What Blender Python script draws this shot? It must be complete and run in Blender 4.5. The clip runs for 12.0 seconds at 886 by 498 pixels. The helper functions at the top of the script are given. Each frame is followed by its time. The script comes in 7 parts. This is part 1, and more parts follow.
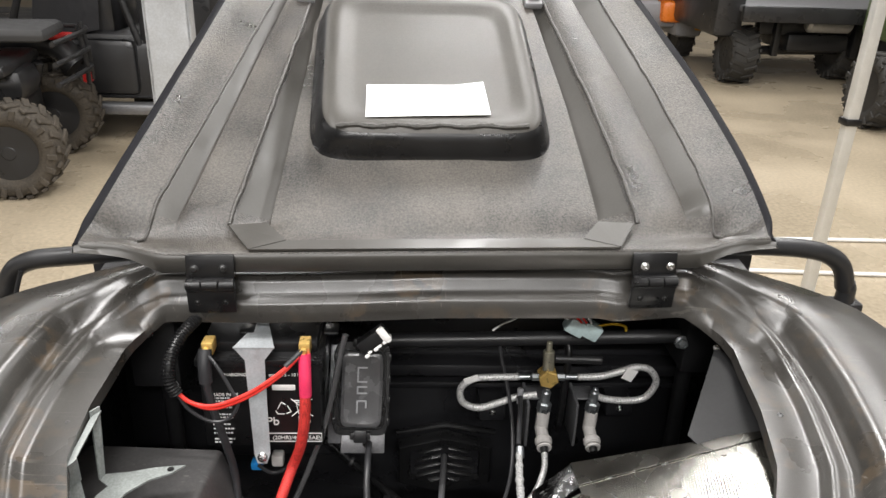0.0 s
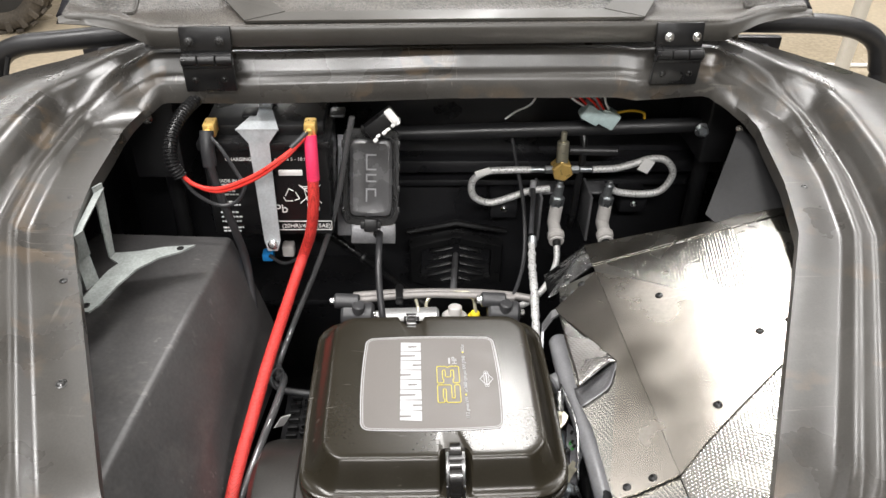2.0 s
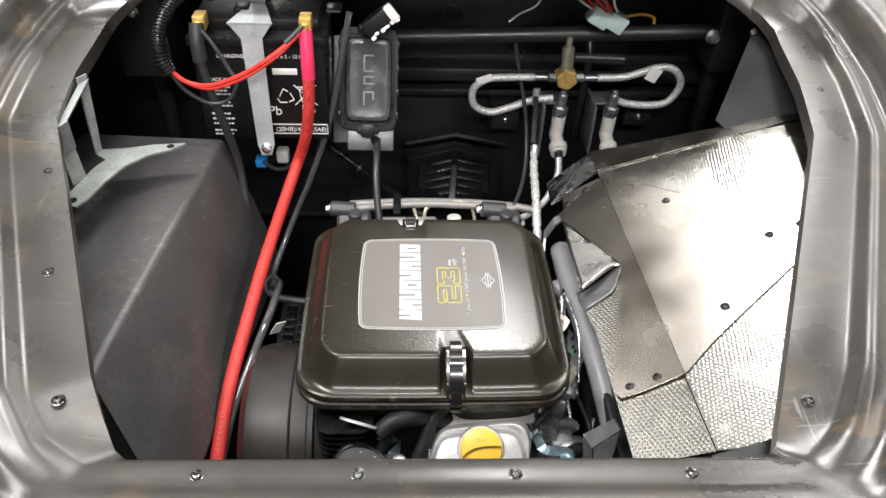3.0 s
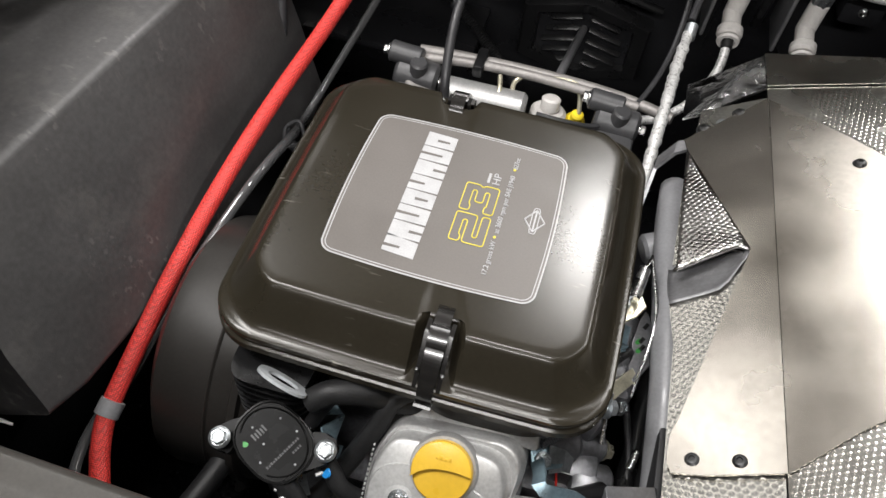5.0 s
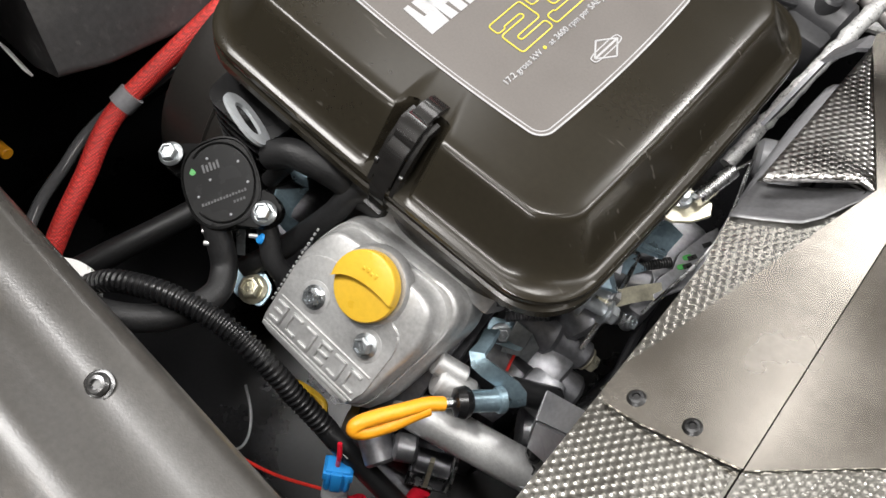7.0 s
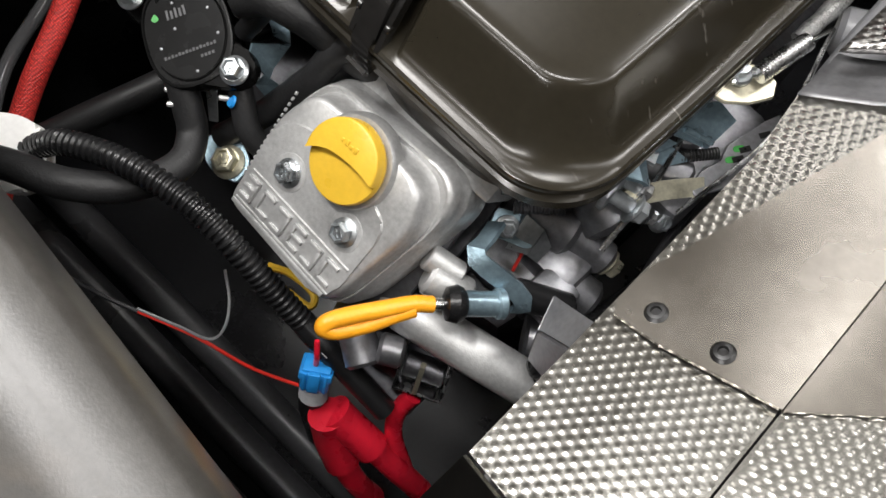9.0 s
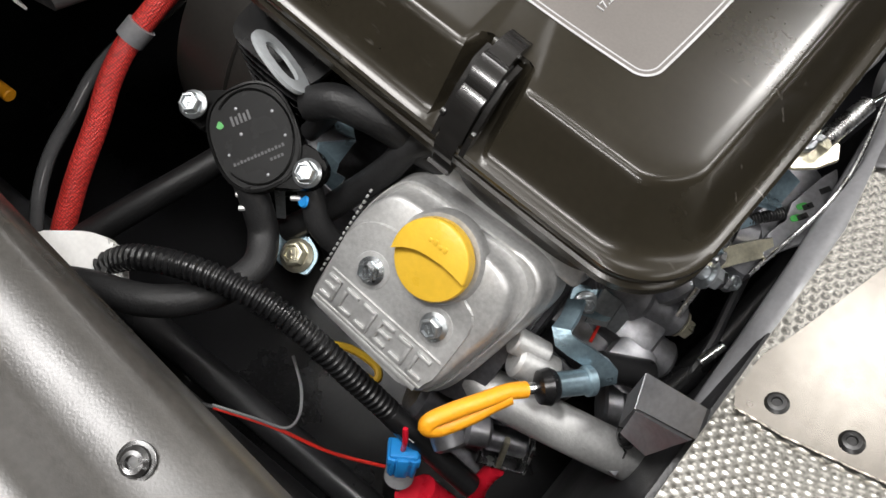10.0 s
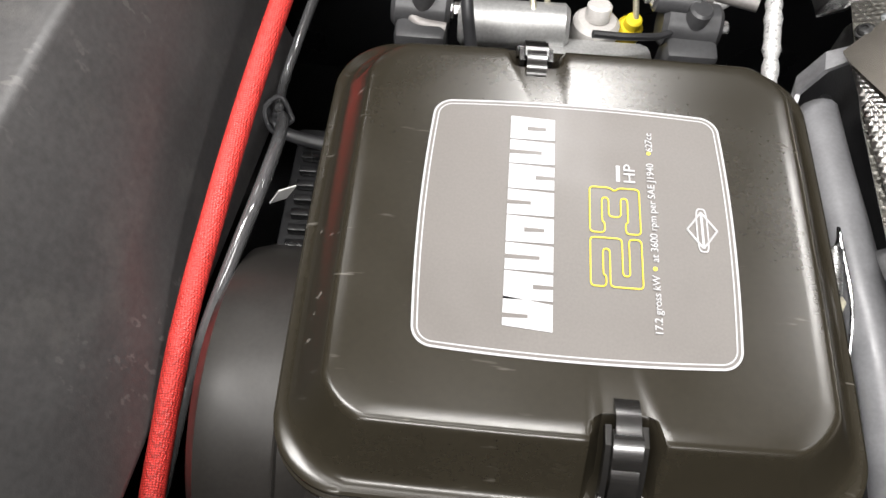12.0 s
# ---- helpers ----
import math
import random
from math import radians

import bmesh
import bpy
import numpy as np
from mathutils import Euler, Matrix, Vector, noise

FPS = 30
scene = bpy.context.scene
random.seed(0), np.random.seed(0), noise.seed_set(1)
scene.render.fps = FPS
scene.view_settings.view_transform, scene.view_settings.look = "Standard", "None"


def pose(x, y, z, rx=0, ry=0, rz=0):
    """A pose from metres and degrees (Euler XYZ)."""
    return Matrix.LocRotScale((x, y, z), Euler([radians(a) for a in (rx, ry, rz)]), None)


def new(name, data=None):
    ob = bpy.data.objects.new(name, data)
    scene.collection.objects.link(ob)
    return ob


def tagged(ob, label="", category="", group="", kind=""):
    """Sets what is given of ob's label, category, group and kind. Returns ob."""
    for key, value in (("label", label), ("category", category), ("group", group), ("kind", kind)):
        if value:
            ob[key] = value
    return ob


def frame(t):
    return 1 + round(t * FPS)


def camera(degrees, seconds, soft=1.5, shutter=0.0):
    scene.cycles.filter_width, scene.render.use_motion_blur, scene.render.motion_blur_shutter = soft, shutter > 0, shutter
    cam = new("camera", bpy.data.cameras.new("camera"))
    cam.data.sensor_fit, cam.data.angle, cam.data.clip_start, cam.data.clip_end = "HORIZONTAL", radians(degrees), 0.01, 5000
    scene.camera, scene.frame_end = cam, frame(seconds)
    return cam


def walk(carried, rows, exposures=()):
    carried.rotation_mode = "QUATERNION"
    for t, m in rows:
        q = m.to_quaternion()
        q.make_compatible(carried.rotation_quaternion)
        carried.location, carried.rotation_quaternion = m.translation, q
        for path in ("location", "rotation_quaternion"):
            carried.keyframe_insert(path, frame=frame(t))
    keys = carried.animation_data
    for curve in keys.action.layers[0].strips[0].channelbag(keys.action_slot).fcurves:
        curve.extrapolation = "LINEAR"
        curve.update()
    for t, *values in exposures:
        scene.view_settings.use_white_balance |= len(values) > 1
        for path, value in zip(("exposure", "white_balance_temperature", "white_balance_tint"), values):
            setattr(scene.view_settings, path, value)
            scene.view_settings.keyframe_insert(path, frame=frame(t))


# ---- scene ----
LENS = 60.87
PATH = [
    (0.0, pose(0.0018, -0.8086, 1.6206, 66.14, -1.82, -2.32)),
    (0.5, pose(0.0038, -0.8198, 1.6003, 64.13, -1.48, -2.27)),
    (1.0, pose(-0.0004, -0.8183, 1.5705, 61.04, -1.08, -2.19)),
    (1.5, pose(-0.0007, -0.8206, 1.5442, 58.20, -0.95, -2.11)),
    (2.0, pose(-0.0017, -0.8207, 1.5124, 54.91, -1.01, -2.17)),
    (2.5, pose(-0.0045, -0.8221, 1.4823, 52.43, -1.35, -2.41)),
    (3.0, pose(-0.0106, -0.8231, 1.4596, 50.15, -1.93, -2.20)),
    (3.2, pose(-0.0132, -0.8220, 1.4607, 49.40, -2.22, -1.78)),
    (4.8, pose(0.0904, -0.5885, 1.3359, 38.51, -3.82, 12.75)),
    (5.0, pose(0.0812, -0.5635, 1.3180, 36.92, -4.23, 15.62)),
    (5.5, pose(0.0579, -0.5035, 1.2757, 32.73, -4.87, 23.49)),
    (6.0, pose(0.1019, -0.4753, 1.2642, 29.37, -4.53, 31.23)),
    (6.5, pose(0.1605, -0.4774, 1.2506, 27.01, -4.22, 37.70)),
    (7.0, pose(0.1880, -0.4837, 1.2197, 25.23, -3.70, 42.33)),
    (7.5, pose(0.2083, -0.4856, 1.1877, 22.66, -3.44, 44.76)),
    (7.7, pose(0.2125, -0.4865, 1.1769, 21.64, -3.49, 45.28)),
    (9.3, pose(0.1814, -0.4465, 1.1544, 17.02, -1.55, 46.24)),
    (9.5, pose(0.1627, -0.4524, 1.1585, 16.75, -2.15, 45.26)),
    (10.0, pose(0.1316, -0.4589, 1.1709, 17.81, -1.65, 41.24)),
    (10.5, pose(0.0804, -0.4541, 1.1911, 20.26, -1.06, 34.59)),
    (11.0, pose(0.0028, -0.4391, 1.2045, 21.56, -2.11, 25.06)),
    (11.5, pose(-0.0132, -0.4280, 1.2214, 24.77, -1.33, 15.15)),
    (12.0, pose(-0.0386, -0.3993, 1.2219, 28.19, -1.06, 4.59)),
]
cam = camera(LENS, 12.0)
# the clip brightens a little as it closes in on the cover
LIGHTS = ((0.0, 0.26), (1.0, 0.38), (3.0, 0.42), (5.0, 0.14), (6.0, 0.14), (7.0, 0.36), (9.5, 0.27), (10.5, 0.24), (11.0, 0.26), (11.5, 0.46), (12.0, 0.62))
walk(cam, PATH, LIGHTS)
# == end of path ==

# ---------------------------------------------------------------- light
world = bpy.data.worlds.new("showroom_world")
scene.world = world
world.use_nodes = True
world.node_tree.nodes["Background"].inputs[0].default_value = (0.95, 0.97, 1.0, 1)
world.node_tree.nodes["Background"].inputs[1].default_value = 0.15


def ceiling_lamp(x, y, z, sx, sy, watts, colour=(1.0, 0.98, 0.965)):
    data = bpy.data.lights.new("ceiling_lamp", "AREA")
    data.shape, data.size, data.energy, data.color = "DISK" if sx == sy else "RECTANGLE", sx, watts, colour
    if sx != sy:
        data.size_y = sy
    ob = new("ceiling_lamp", data)
    ob.matrix_world = pose(x, y, z)
    return ob


# a tube lamp above the hood, rows of tube lamps around
# unseen; (2.5, 1.9) added for the scoop's shadow, (0.0, -4.3) to light the bay
for lx, ly, sx, sy, w in (
    (0.6, 2.7, 0.5, 0.9, 95), (2.5, 1.9, 0.35, 1.6, 80), (-2.3, 3.5, 0.75, 0.75, 14), (0.2, -0.15, 1.1, 0.25, 46), (-1.7, 1.7, 0.9, 0.9, 12), (2.6, 0.0, 0.35, 2.3, 25), (-1.8, -0.7, 1.8, 0.6, 130), (-0.6, -1.8, 2.2, 0.3, 30), (0.0, -4.3, 3.0, 0.35, 270),
    (-3.6, 4.5, 0.35, 2.3, 45), (3.4, 4.8, 0.35, 2.3, 100), (-2.0, 8.6, 0.35, 2.3, 80), (4.2, 8.9, 0.35, 2.3, 110),
    (-3.6, -9.2, 0.6, 3.2, 150), (3.0, -9.2, 0.6, 3.2, 130), (9.2, 8.0, 0.6, 3.2, 130), (9.0, 0.5, 0.6, 3.2, 110), (-8.5, 1.0, 0.6, 3.2, 90)):
    ceiling_lamp(lx, ly, 4.3, sx, sy, w)


# ---------------------------------------------------------------- materials
def socket(node, name, value):
    node.inputs[name].default_value = value


def material(name, colour, rough=0.5, metal=0.0, vary=0.12, scale=18.0, grain=220.0, bump=0.0, bump_scale=900.0, coat=0.0, rough_vary=0.12, dust=0.0, transmission=0.0, spec=0.5):
    """A surface with blotches, fine grain, uneven gloss and, if asked, small relief and pale dust."""
    m = bpy.data.materials.new(name)
    m.use_nodes = True
    nt = m.node_tree
    b = nt.nodes["Principled BSDF"]
    co = nt.nodes.new("ShaderNodeTexCoord")
    big, fine = nt.nodes.new("ShaderNodeTexNoise"), nt.nodes.new("ShaderNodeTexNoise")
    socket(big, "Scale", scale), socket(big, "Detail", 5.0), socket(fine, "Scale", grain), socket(fine, "Detail", 3.0)
    nt.links.new(co.outputs["Object"], big.inputs["Vector"])
    nt.links.new(co.outputs["Object"], fine.inputs["Vector"])
    add = nt.nodes.new("ShaderNodeMath")
    add.operation = "ADD"
    nt.links.new(big.outputs["Fac"], add.inputs[0])
    nt.links.new(fine.outputs["Fac"], add.inputs[1])
    ramp = nt.nodes.new("ShaderNodeMapRange")
    socket(ramp, "From Min", 0.7), socket(ramp, "From Max", 1.3), socket(ramp, "To Min", 1 - vary), socket(ramp, "To Max", 1 + vary)
    nt.links.new(add.outputs[0], ramp.inputs["Value"])
    mul = nt.nodes.new("ShaderNodeVectorMath")
    mul.operation = "SCALE"
    mul.inputs[0].default_value = colour[:3]
    nt.links.new(ramp.outputs["Result"], mul.inputs["Scale"])
    out = mul.outputs["Vector"]
    if dust:
        spots = nt.nodes.new("ShaderNodeTexNoise")
        socket(spots, "Scale", scale * 1.7), socket(spots, "Detail", 8.0), socket(spots, "Roughness", 0.7)
        nt.links.new(co.outputs["Object"], spots.inputs["Vector"])
        cut = nt.nodes.new("ShaderNodeMapRange")
        socket(cut, "From Min", 0.55), socket(cut, "From Max", 0.78), socket(cut, "To Max", dust)
        nt.links.new(spots.outputs["Fac"], cut.inputs["Value"])
        mix = nt.nodes.new("ShaderNodeMix")
        mix.data_type = "RGBA"
        for sock in mix.inputs:
            if sock.name == "A" and sock.type == "RGBA":
                nt.links.new(out, sock)
            if sock.name == "B" and sock.type == "RGBA":
                sock.default_value = (0.35, 0.33, 0.3, 1)
        nt.links.new(cut.outputs["Result"], mix.inputs["Factor"])
        out = [s for s in mix.outputs if s.type == "RGBA"][0]
    nt.links.new(out, b.inputs["Base Color"])
    rr = nt.nodes.new("ShaderNodeMapRange")
    socket(rr, "From Min", 0.3), socket(rr, "From Max", 0.7), socket(rr, "To Min", max(0.02, rough - rough_vary)), socket(rr, "To Max", min(1.0, rough + rough_vary))
    nt.links.new(big.outputs["Fac"], rr.inputs["Value"])
    nt.links.new(rr.outputs["Result"], b.inputs["Roughness"])
    socket(b, "Metallic", metal), socket(b, "Coat Weight", coat), socket(b, "Coat Roughness", 0.08), socket(b, "Specular IOR Level", spec)
    socket(b, "Transmission Weight", transmission)
    if bump:
        bn, rel = nt.nodes.new("ShaderNodeBump"), nt.nodes.new("ShaderNodeTexNoise")
        socket(rel, "Scale", bump_scale), socket(rel, "Detail", 2.0)
        nt.links.new(co.outputs["Object"], rel.inputs["Vector"])
        socket(bn, "Strength", bump), socket(bn, "Distance", 0.6 / bump_scale)
        nt.links.new(rel.outputs["Fac"], bn.inputs["Height"])
        nt.links.new(bn.outputs["Normal"], b.inputs["Normal"])
    return m


def embossed(name, colour, rough, pitch, depth, tilt=0.0):
    """Aluminium foil with a hexagonal field of pressed dimples."""
    m = material(name, colour, rough, 1.0, vary=0.1, scale=14, grain=90)
    nt = m.node_tree
    b = nt.nodes["Principled BSDF"]
    co = nt.nodes.new("ShaderNodeTexCoord")
    total = None
    k = 2 * math.pi / (pitch * 0.866)
    for a in (0.0, 120.0, 240.0):
        dot = nt.nodes.new("ShaderNodeVectorMath")
        dot.operation = "DOT_PRODUCT"
        dot.inputs[1].default_value = (k * math.cos(radians(a + tilt)), k * math.sin(radians(a + tilt)), 0)
        nt.links.new(co.outputs["Object"], dot.inputs[0])
        c = nt.nodes.new("ShaderNodeMath")
        c.operation = "COSINE"
        nt.links.new(dot.outputs["Value"], c.inputs[0])
        if total is None:
            total = c.outputs[0]
        else:
            s = nt.nodes.new("ShaderNodeMath")
            s.operation = "ADD"
            nt.links.new(total, s.inputs[0])
            nt.links.new(c.outputs[0], s.inputs[1])
            total = s.outputs[0]
    bn = nt.nodes.new("ShaderNodeBump")
    socket(bn, "Strength", 1.0), socket(bn, "Distance", depth)
    nt.links.new(total, bn.inputs["Height"])
    nt.links.new(bn.outputs["Normal"], b.inputs["Normal"])
    return m


def braided(name, colour, rough, scale):
    """Woven sleeving: crossed diagonal ridges."""
    m = material(name, colour, rough, 0.0, vary=0.15, scale=60, grain=600)
    nt = m.node_tree
    b = nt.nodes["Principled BSDF"]
    co, ck, bn = nt.nodes.new("ShaderNodeTexCoord"), nt.nodes.new("ShaderNodeTexVoronoi"), nt.nodes.new("ShaderNodeBump")
    nt.links.new(co.outputs["Object"], ck.inputs["Vector"])
    socket(ck, "Scale", scale), socket(ck, "Randomness", 0.25), socket(bn, "Strength", 0.7), socket(bn, "Distance", 0.0012)
    nt.links.new(ck.outputs["Distance"], bn.inputs["Height"])
    nt.links.new(bn.outputs["Normal"], b.inputs["Normal"])
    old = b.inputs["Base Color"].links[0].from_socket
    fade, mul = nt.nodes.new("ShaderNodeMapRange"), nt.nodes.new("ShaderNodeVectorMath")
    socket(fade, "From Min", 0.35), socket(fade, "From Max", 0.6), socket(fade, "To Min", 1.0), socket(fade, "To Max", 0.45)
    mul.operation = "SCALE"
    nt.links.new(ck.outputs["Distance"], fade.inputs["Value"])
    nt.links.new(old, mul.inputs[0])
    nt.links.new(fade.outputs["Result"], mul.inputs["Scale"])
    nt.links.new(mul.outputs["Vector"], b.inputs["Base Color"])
    return m


def scuffed(m, amount, colour, along=(9.0, 190.0, 60.0), turn=25.0, cut=0.60):
    """Lays fine scratches of one main direction, in broken patches, over a material."""
    nt = m.node_tree
    b = nt.nodes["Principled BSDF"]
    old = b.inputs["Base Color"].links[0].from_socket
    co, mp = nt.nodes.new("ShaderNodeTexCoord"), nt.nodes.new("ShaderNodeMapping")
    mp.inputs["Scale"].default_value, mp.inputs["Rotation"].default_value = along, (0, 0, radians(turn))
    nt.links.new(co.outputs["Object"], mp.inputs["Vector"])
    fine, patch = nt.nodes.new("ShaderNodeTexNoise"), nt.nodes.new("ShaderNodeTexNoise")
    socket(fine, "Scale", 1.0), socket(fine, "Detail", 3.0), socket(patch, "Scale", 11.0), socket(patch, "Detail", 4.0)
    nt.links.new(mp.outputs["Vector"], fine.inputs["Vector"])
    nt.links.new(co.outputs["Object"], patch.inputs["Vector"])
    both = nt.nodes.new("ShaderNodeMath")
    both.operation = "MULTIPLY"
    for tex, lo, hi, k in ((fine, cut, cut + 0.06, 0), (patch, 0.48, 0.68, 1)):
        r = nt.nodes.new("ShaderNodeMapRange")
        socket(r, "From Min", lo), socket(r, "From Max", hi), socket(r, "To Max", amount if k else 1.0)
        nt.links.new(tex.outputs["Fac"], r.inputs["Value"])
        nt.links.new(r.outputs["Result"], both.inputs[k])
    mix = nt.nodes.new("ShaderNodeMix")
    mix.data_type = "RGBA"
    for sock in mix.inputs:
        if sock.type == "RGBA" and sock.name == "A":
            nt.links.new(old, sock)
        if sock.type == "RGBA" and sock.name == "B":
            sock.default_value = colour
    nt.links.new(both.outputs[0], mix.inputs["Factor"])
    nt.links.new([s for s in mix.outputs if s.type == "RGBA"][0], b.inputs["Base Color"])
    return m


M_SHELL = material("moulded_grey_plastic", (0.038, 0.0355, 0.032), 0.31, 0, 0.22, 9, 500, 0.10, 1200, dust=0.08, spec=0.6, rough_vary=0.09)
scuffed(M_SHELL, 0.30, (0.26, 0.24, 0.21, 1), (9.0, 260.0, 90.0), 25.0, 0.64)
# brown grime in blotches, and a second set of crossing scratches
scuffed(M_SHELL, 0.55, (0.10, 0.070, 0.042, 1), (26, 34, 30), 0, 0.54)
scuffed(M_SHELL, 0.35, (0.30, 0.28, 0.25, 1), (240, 16, 60), 12, 0.66)
M_TRIM = material("matt_black_edge", (0.007, 0.007, 0.009), 0.6, 0, 0.15, 12, 300, spec=0.12)
M_HOOD = material("textured_hood_liner", (0.045, 0.040, 0.034), 0.38, 0, 1.0, 9, 300, 0.8, 430, spec=0.65)
M_SMOOTH = material("smooth_hood_plastic", (0.050, 0.047, 0.042), 0.42, 0, 0.10, 12, 300, spec=0.55)
M_BEAD = material("adhesive_bead", (0.060, 0.057, 0.052), 0.4, 0, 0.3, 90, 500, 0.8, 300)
M_BLACK = material("black_powder_coat", (0.017, 0.017, 0.018), 0.38, 0, 0.2, 14, 300, 0.25, 800)
M_RAILB = material("satin_black_frame", (0.045, 0.045, 0.047), 0.38, 0, 0.2, 14, 300, 0.1, 800)
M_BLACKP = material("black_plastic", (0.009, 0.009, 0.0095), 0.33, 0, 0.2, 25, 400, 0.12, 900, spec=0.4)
M_TUB = material("black_bay_panel", (0.014, 0.014, 0.0155), 0.33, 0, 0.25, 8, 200, 0.2, 700)
M_RUBBER = material("black_rubber", (0.014, 0.014, 0.0145), 0.5, 0, 0.25, 40, 400, 0.3, 700, spec=0.35)
M_AIRBOX = material("dark_grey_poly_box", (0.062, 0.060, 0.060), 0.40, 0, 0.2, 10, 200, 0.2, 900, dust=0.12)
scuffed(M_AIRBOX, 0.32, (0.28, 0.26, 0.25, 1), (70, 130, 90), 60, 0.60)
M_COVER = material("bronze_black_enamel", (0.0185, 0.0158, 0.0108), 0.23, 0.12, 0.10, 16, 300, spec=0.42, rough_vary=0.03)
scuffed(M_COVER, 0.5, (0.3, 0.28, 0.25, 1), (40, 230, 80), 40, 0.66)
M_GLOSS = material("gloss_black_enamel", (0.010, 0.0095, 0.009), 0.2, 0, 0.2, 40, 300, coat=0.5, rough_vary=0.06)
M_LABEL = material("grey_label_film", (0.102, 0.092, 0.085), 0.45, 0.0, 0.08, 25, 700, rough_vary=0.08)
M_SILVER = material("silver_print", (0.36, 0.36, 0.365), 0.5, 0.15, 0.12, 90, 900)
M_YPRINT = material("yellow_print", (0.62, 0.52, 0.04), 0.4, 0.1, 0.06, 60, 300)
M_CAST = material("cast_aluminium", (0.50, 0.50, 0.495), 0.45, 0.65, 0.16, 30, 400, 0.22, 1100)
M_CASTD = material("dull_cast_iron", (0.14, 0.14, 0.15), 0.45, 0.8, 0.3, 25, 300, 0.12, 900)
M_CASTM = material("mid_grey_cast_alloy", (0.29, 0.29, 0.305), 0.42, 0.85, 0.22, 30, 300, 0.10, 900)
M_BLUEZ = material("blue_zinc_plate", (0.24, 0.33, 0.38), 0.34, 0.7, 0.2, 45, 400, 0.15, 500)
M_ALU = material("brushed_aluminium_sheet", (0.42, 0.392, 0.352), 0.25, 1.0, 0.10, 10, 200, rough_vary=0.07)
scuffed(M_ALU, 0.3, (0.70, 0.68, 0.65, 1), (12, 150, 30), 70, 0.66)
M_FOIL = material("pressed_foil", (0.35, 0.342, 0.315), 0.26, 1.0, 0.12, 14, 90, rough_vary=0.06)
M_FOILE = embossed("embossed_foil_flap", (0.36, 0.35, 0.335), 0.27, 0.0043, 0.0001, 20)
M_FOILD = material("creased_foil_tape", (0.68, 0.68, 0.68), 0.20, 1.0, 0.15, 40, 200, 0.22, 40)
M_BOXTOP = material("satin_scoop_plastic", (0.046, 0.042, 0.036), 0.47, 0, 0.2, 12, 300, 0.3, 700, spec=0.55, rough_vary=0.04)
M_ZINC = material("zinc_plate", (0.46, 0.485, 0.50), 0.34, 0.9, 0.2, 45, 400)
M_GALVB = material("bright_galvanised_strap", (0.58, 0.61, 0.63), 0.45, 0.55, 0.12, 40, 300)
M_GALVD = material("dull_galvanised_steel", (0.26, 0.28, 0.27), 0.6, 0.15, 0.25, 40, 300)
M_STRAP = material("grey_painted_strap", (0.28, 0.28, 0.29), 0.4, 0.7, 0.15, 40, 300)
M_STEEL = material("bright_bolt_steel", (0.66, 0.66, 0.66), 0.25, 1.0, 0.2, 120, 600)
M_BOLTG = material("grey_screw", (0.10, 0.10, 0.10), 0.28, 0.9, 0.3, 120, 600)
M_DARKBOLT = material("black_oxide_bolt", (0.05, 0.05, 0.05), 0.35, 0.8, 0.2, 120, 600)
M_BRASS = material("brass", (0.70, 0.47, 0.15), 0.34, 0.5, 0.15, 80, 500)
M_GOLD = material("yellow_zinc", (0.55, 0.52, 0.40), 0.36, 0.75, 0.2, 80, 500)
M_YELLOW = material("yellow_plastic", (0.66, 0.41, 0.035), 0.36, 0, 0.06, 40, 300, 0.1, 600)
M_LEMON = material("lemon_yellow_plastic", (0.85, 0.66, 0.03), 0.4, 0, 0.06, 40, 300)
M_RAIL = material("pale_plated_tube", (0.26, 0.245, 0.235), 0.5, 0.35, 0.15, 60, 300)
M_ORANGE = material("orange_yellow_grip", (0.80, 0.33, 0.015), 0.4, 0, 0.08, 60, 300, 0.2, 500)
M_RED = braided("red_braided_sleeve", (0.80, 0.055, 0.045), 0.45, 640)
M_REDW = material("red_wire", (0.66, 0.03, 0.02), 0.35, 0, 0.08, 40, 300)
M_CRIMSON = material("red_rubber_boot", (0.60, 0.012, 0.03), 0.3, 0, 0.08, 40, 300)
M_PINK = material("pink_heat_shrink", (0.78, 0.04, 0.12), 0.4, 0, 0.08, 40, 300)
M_BLUE = material("blue_plastic", (0.02, 0.24, 0.62), 0.35, 0, 0.08, 40, 300)
M_GREYP = material("grey_plastic", (0.25, 0.25, 0.26), 0.4, 0, 0.1, 60, 400)
M_WHITE = material("white_plastic", (0.82, 0.81, 0.79), 0.45, 0, 0.06, 60, 400)
M_AQUA = material("translucent_pale_plug", (0.50, 0.62, 0.62), 0.3, 0, 0.08, 60, 400)
M_GREYW = material("pale_grey_plastic", (0.52, 0.50, 0.48), 0.42, 0, 0.08, 60, 400)
M_LID = material("satin_black_lid", (0.060, 0.060, 0.062), 0.24, 0, 0.12, 40, 400, 0.2, 700, spec=0.6)
M_PUMP = material("gloss_black_plastic", (0.005, 0.005, 0.005), 0.26, 0, 0.2, 60, 400, spec=0.10, rough_vary=0.03)
M_GUSSET = material("dull_grey_sheet", (0.06, 0.06, 0.063), 0.48, 0.1, 0.15, 12, 200)
# near-black base stands in for the dark bay mirrored in the aluminium side plate
M_SIDEP = material("dark_reflection_sheet", (0.014, 0.014, 0.0145), 0.42, 0, 0.15, 12, 200, spec=0.25)
M_PAPER = material("white_paper", (0.86, 0.86, 0.85), 0.8, 0, 0.02, 30, 400)
M_FAINT = material("pale_grey_print", (0.70, 0.70, 0.70), 0.8, 0, 0.02, 30, 400)
M_CLEAR = material("clear_grey_tube", (0.085, 0.085, 0.087), 0.07, 0, 0.1, 50, 400, coat=0.9, transmission=0.2, rough_vary=0.03)
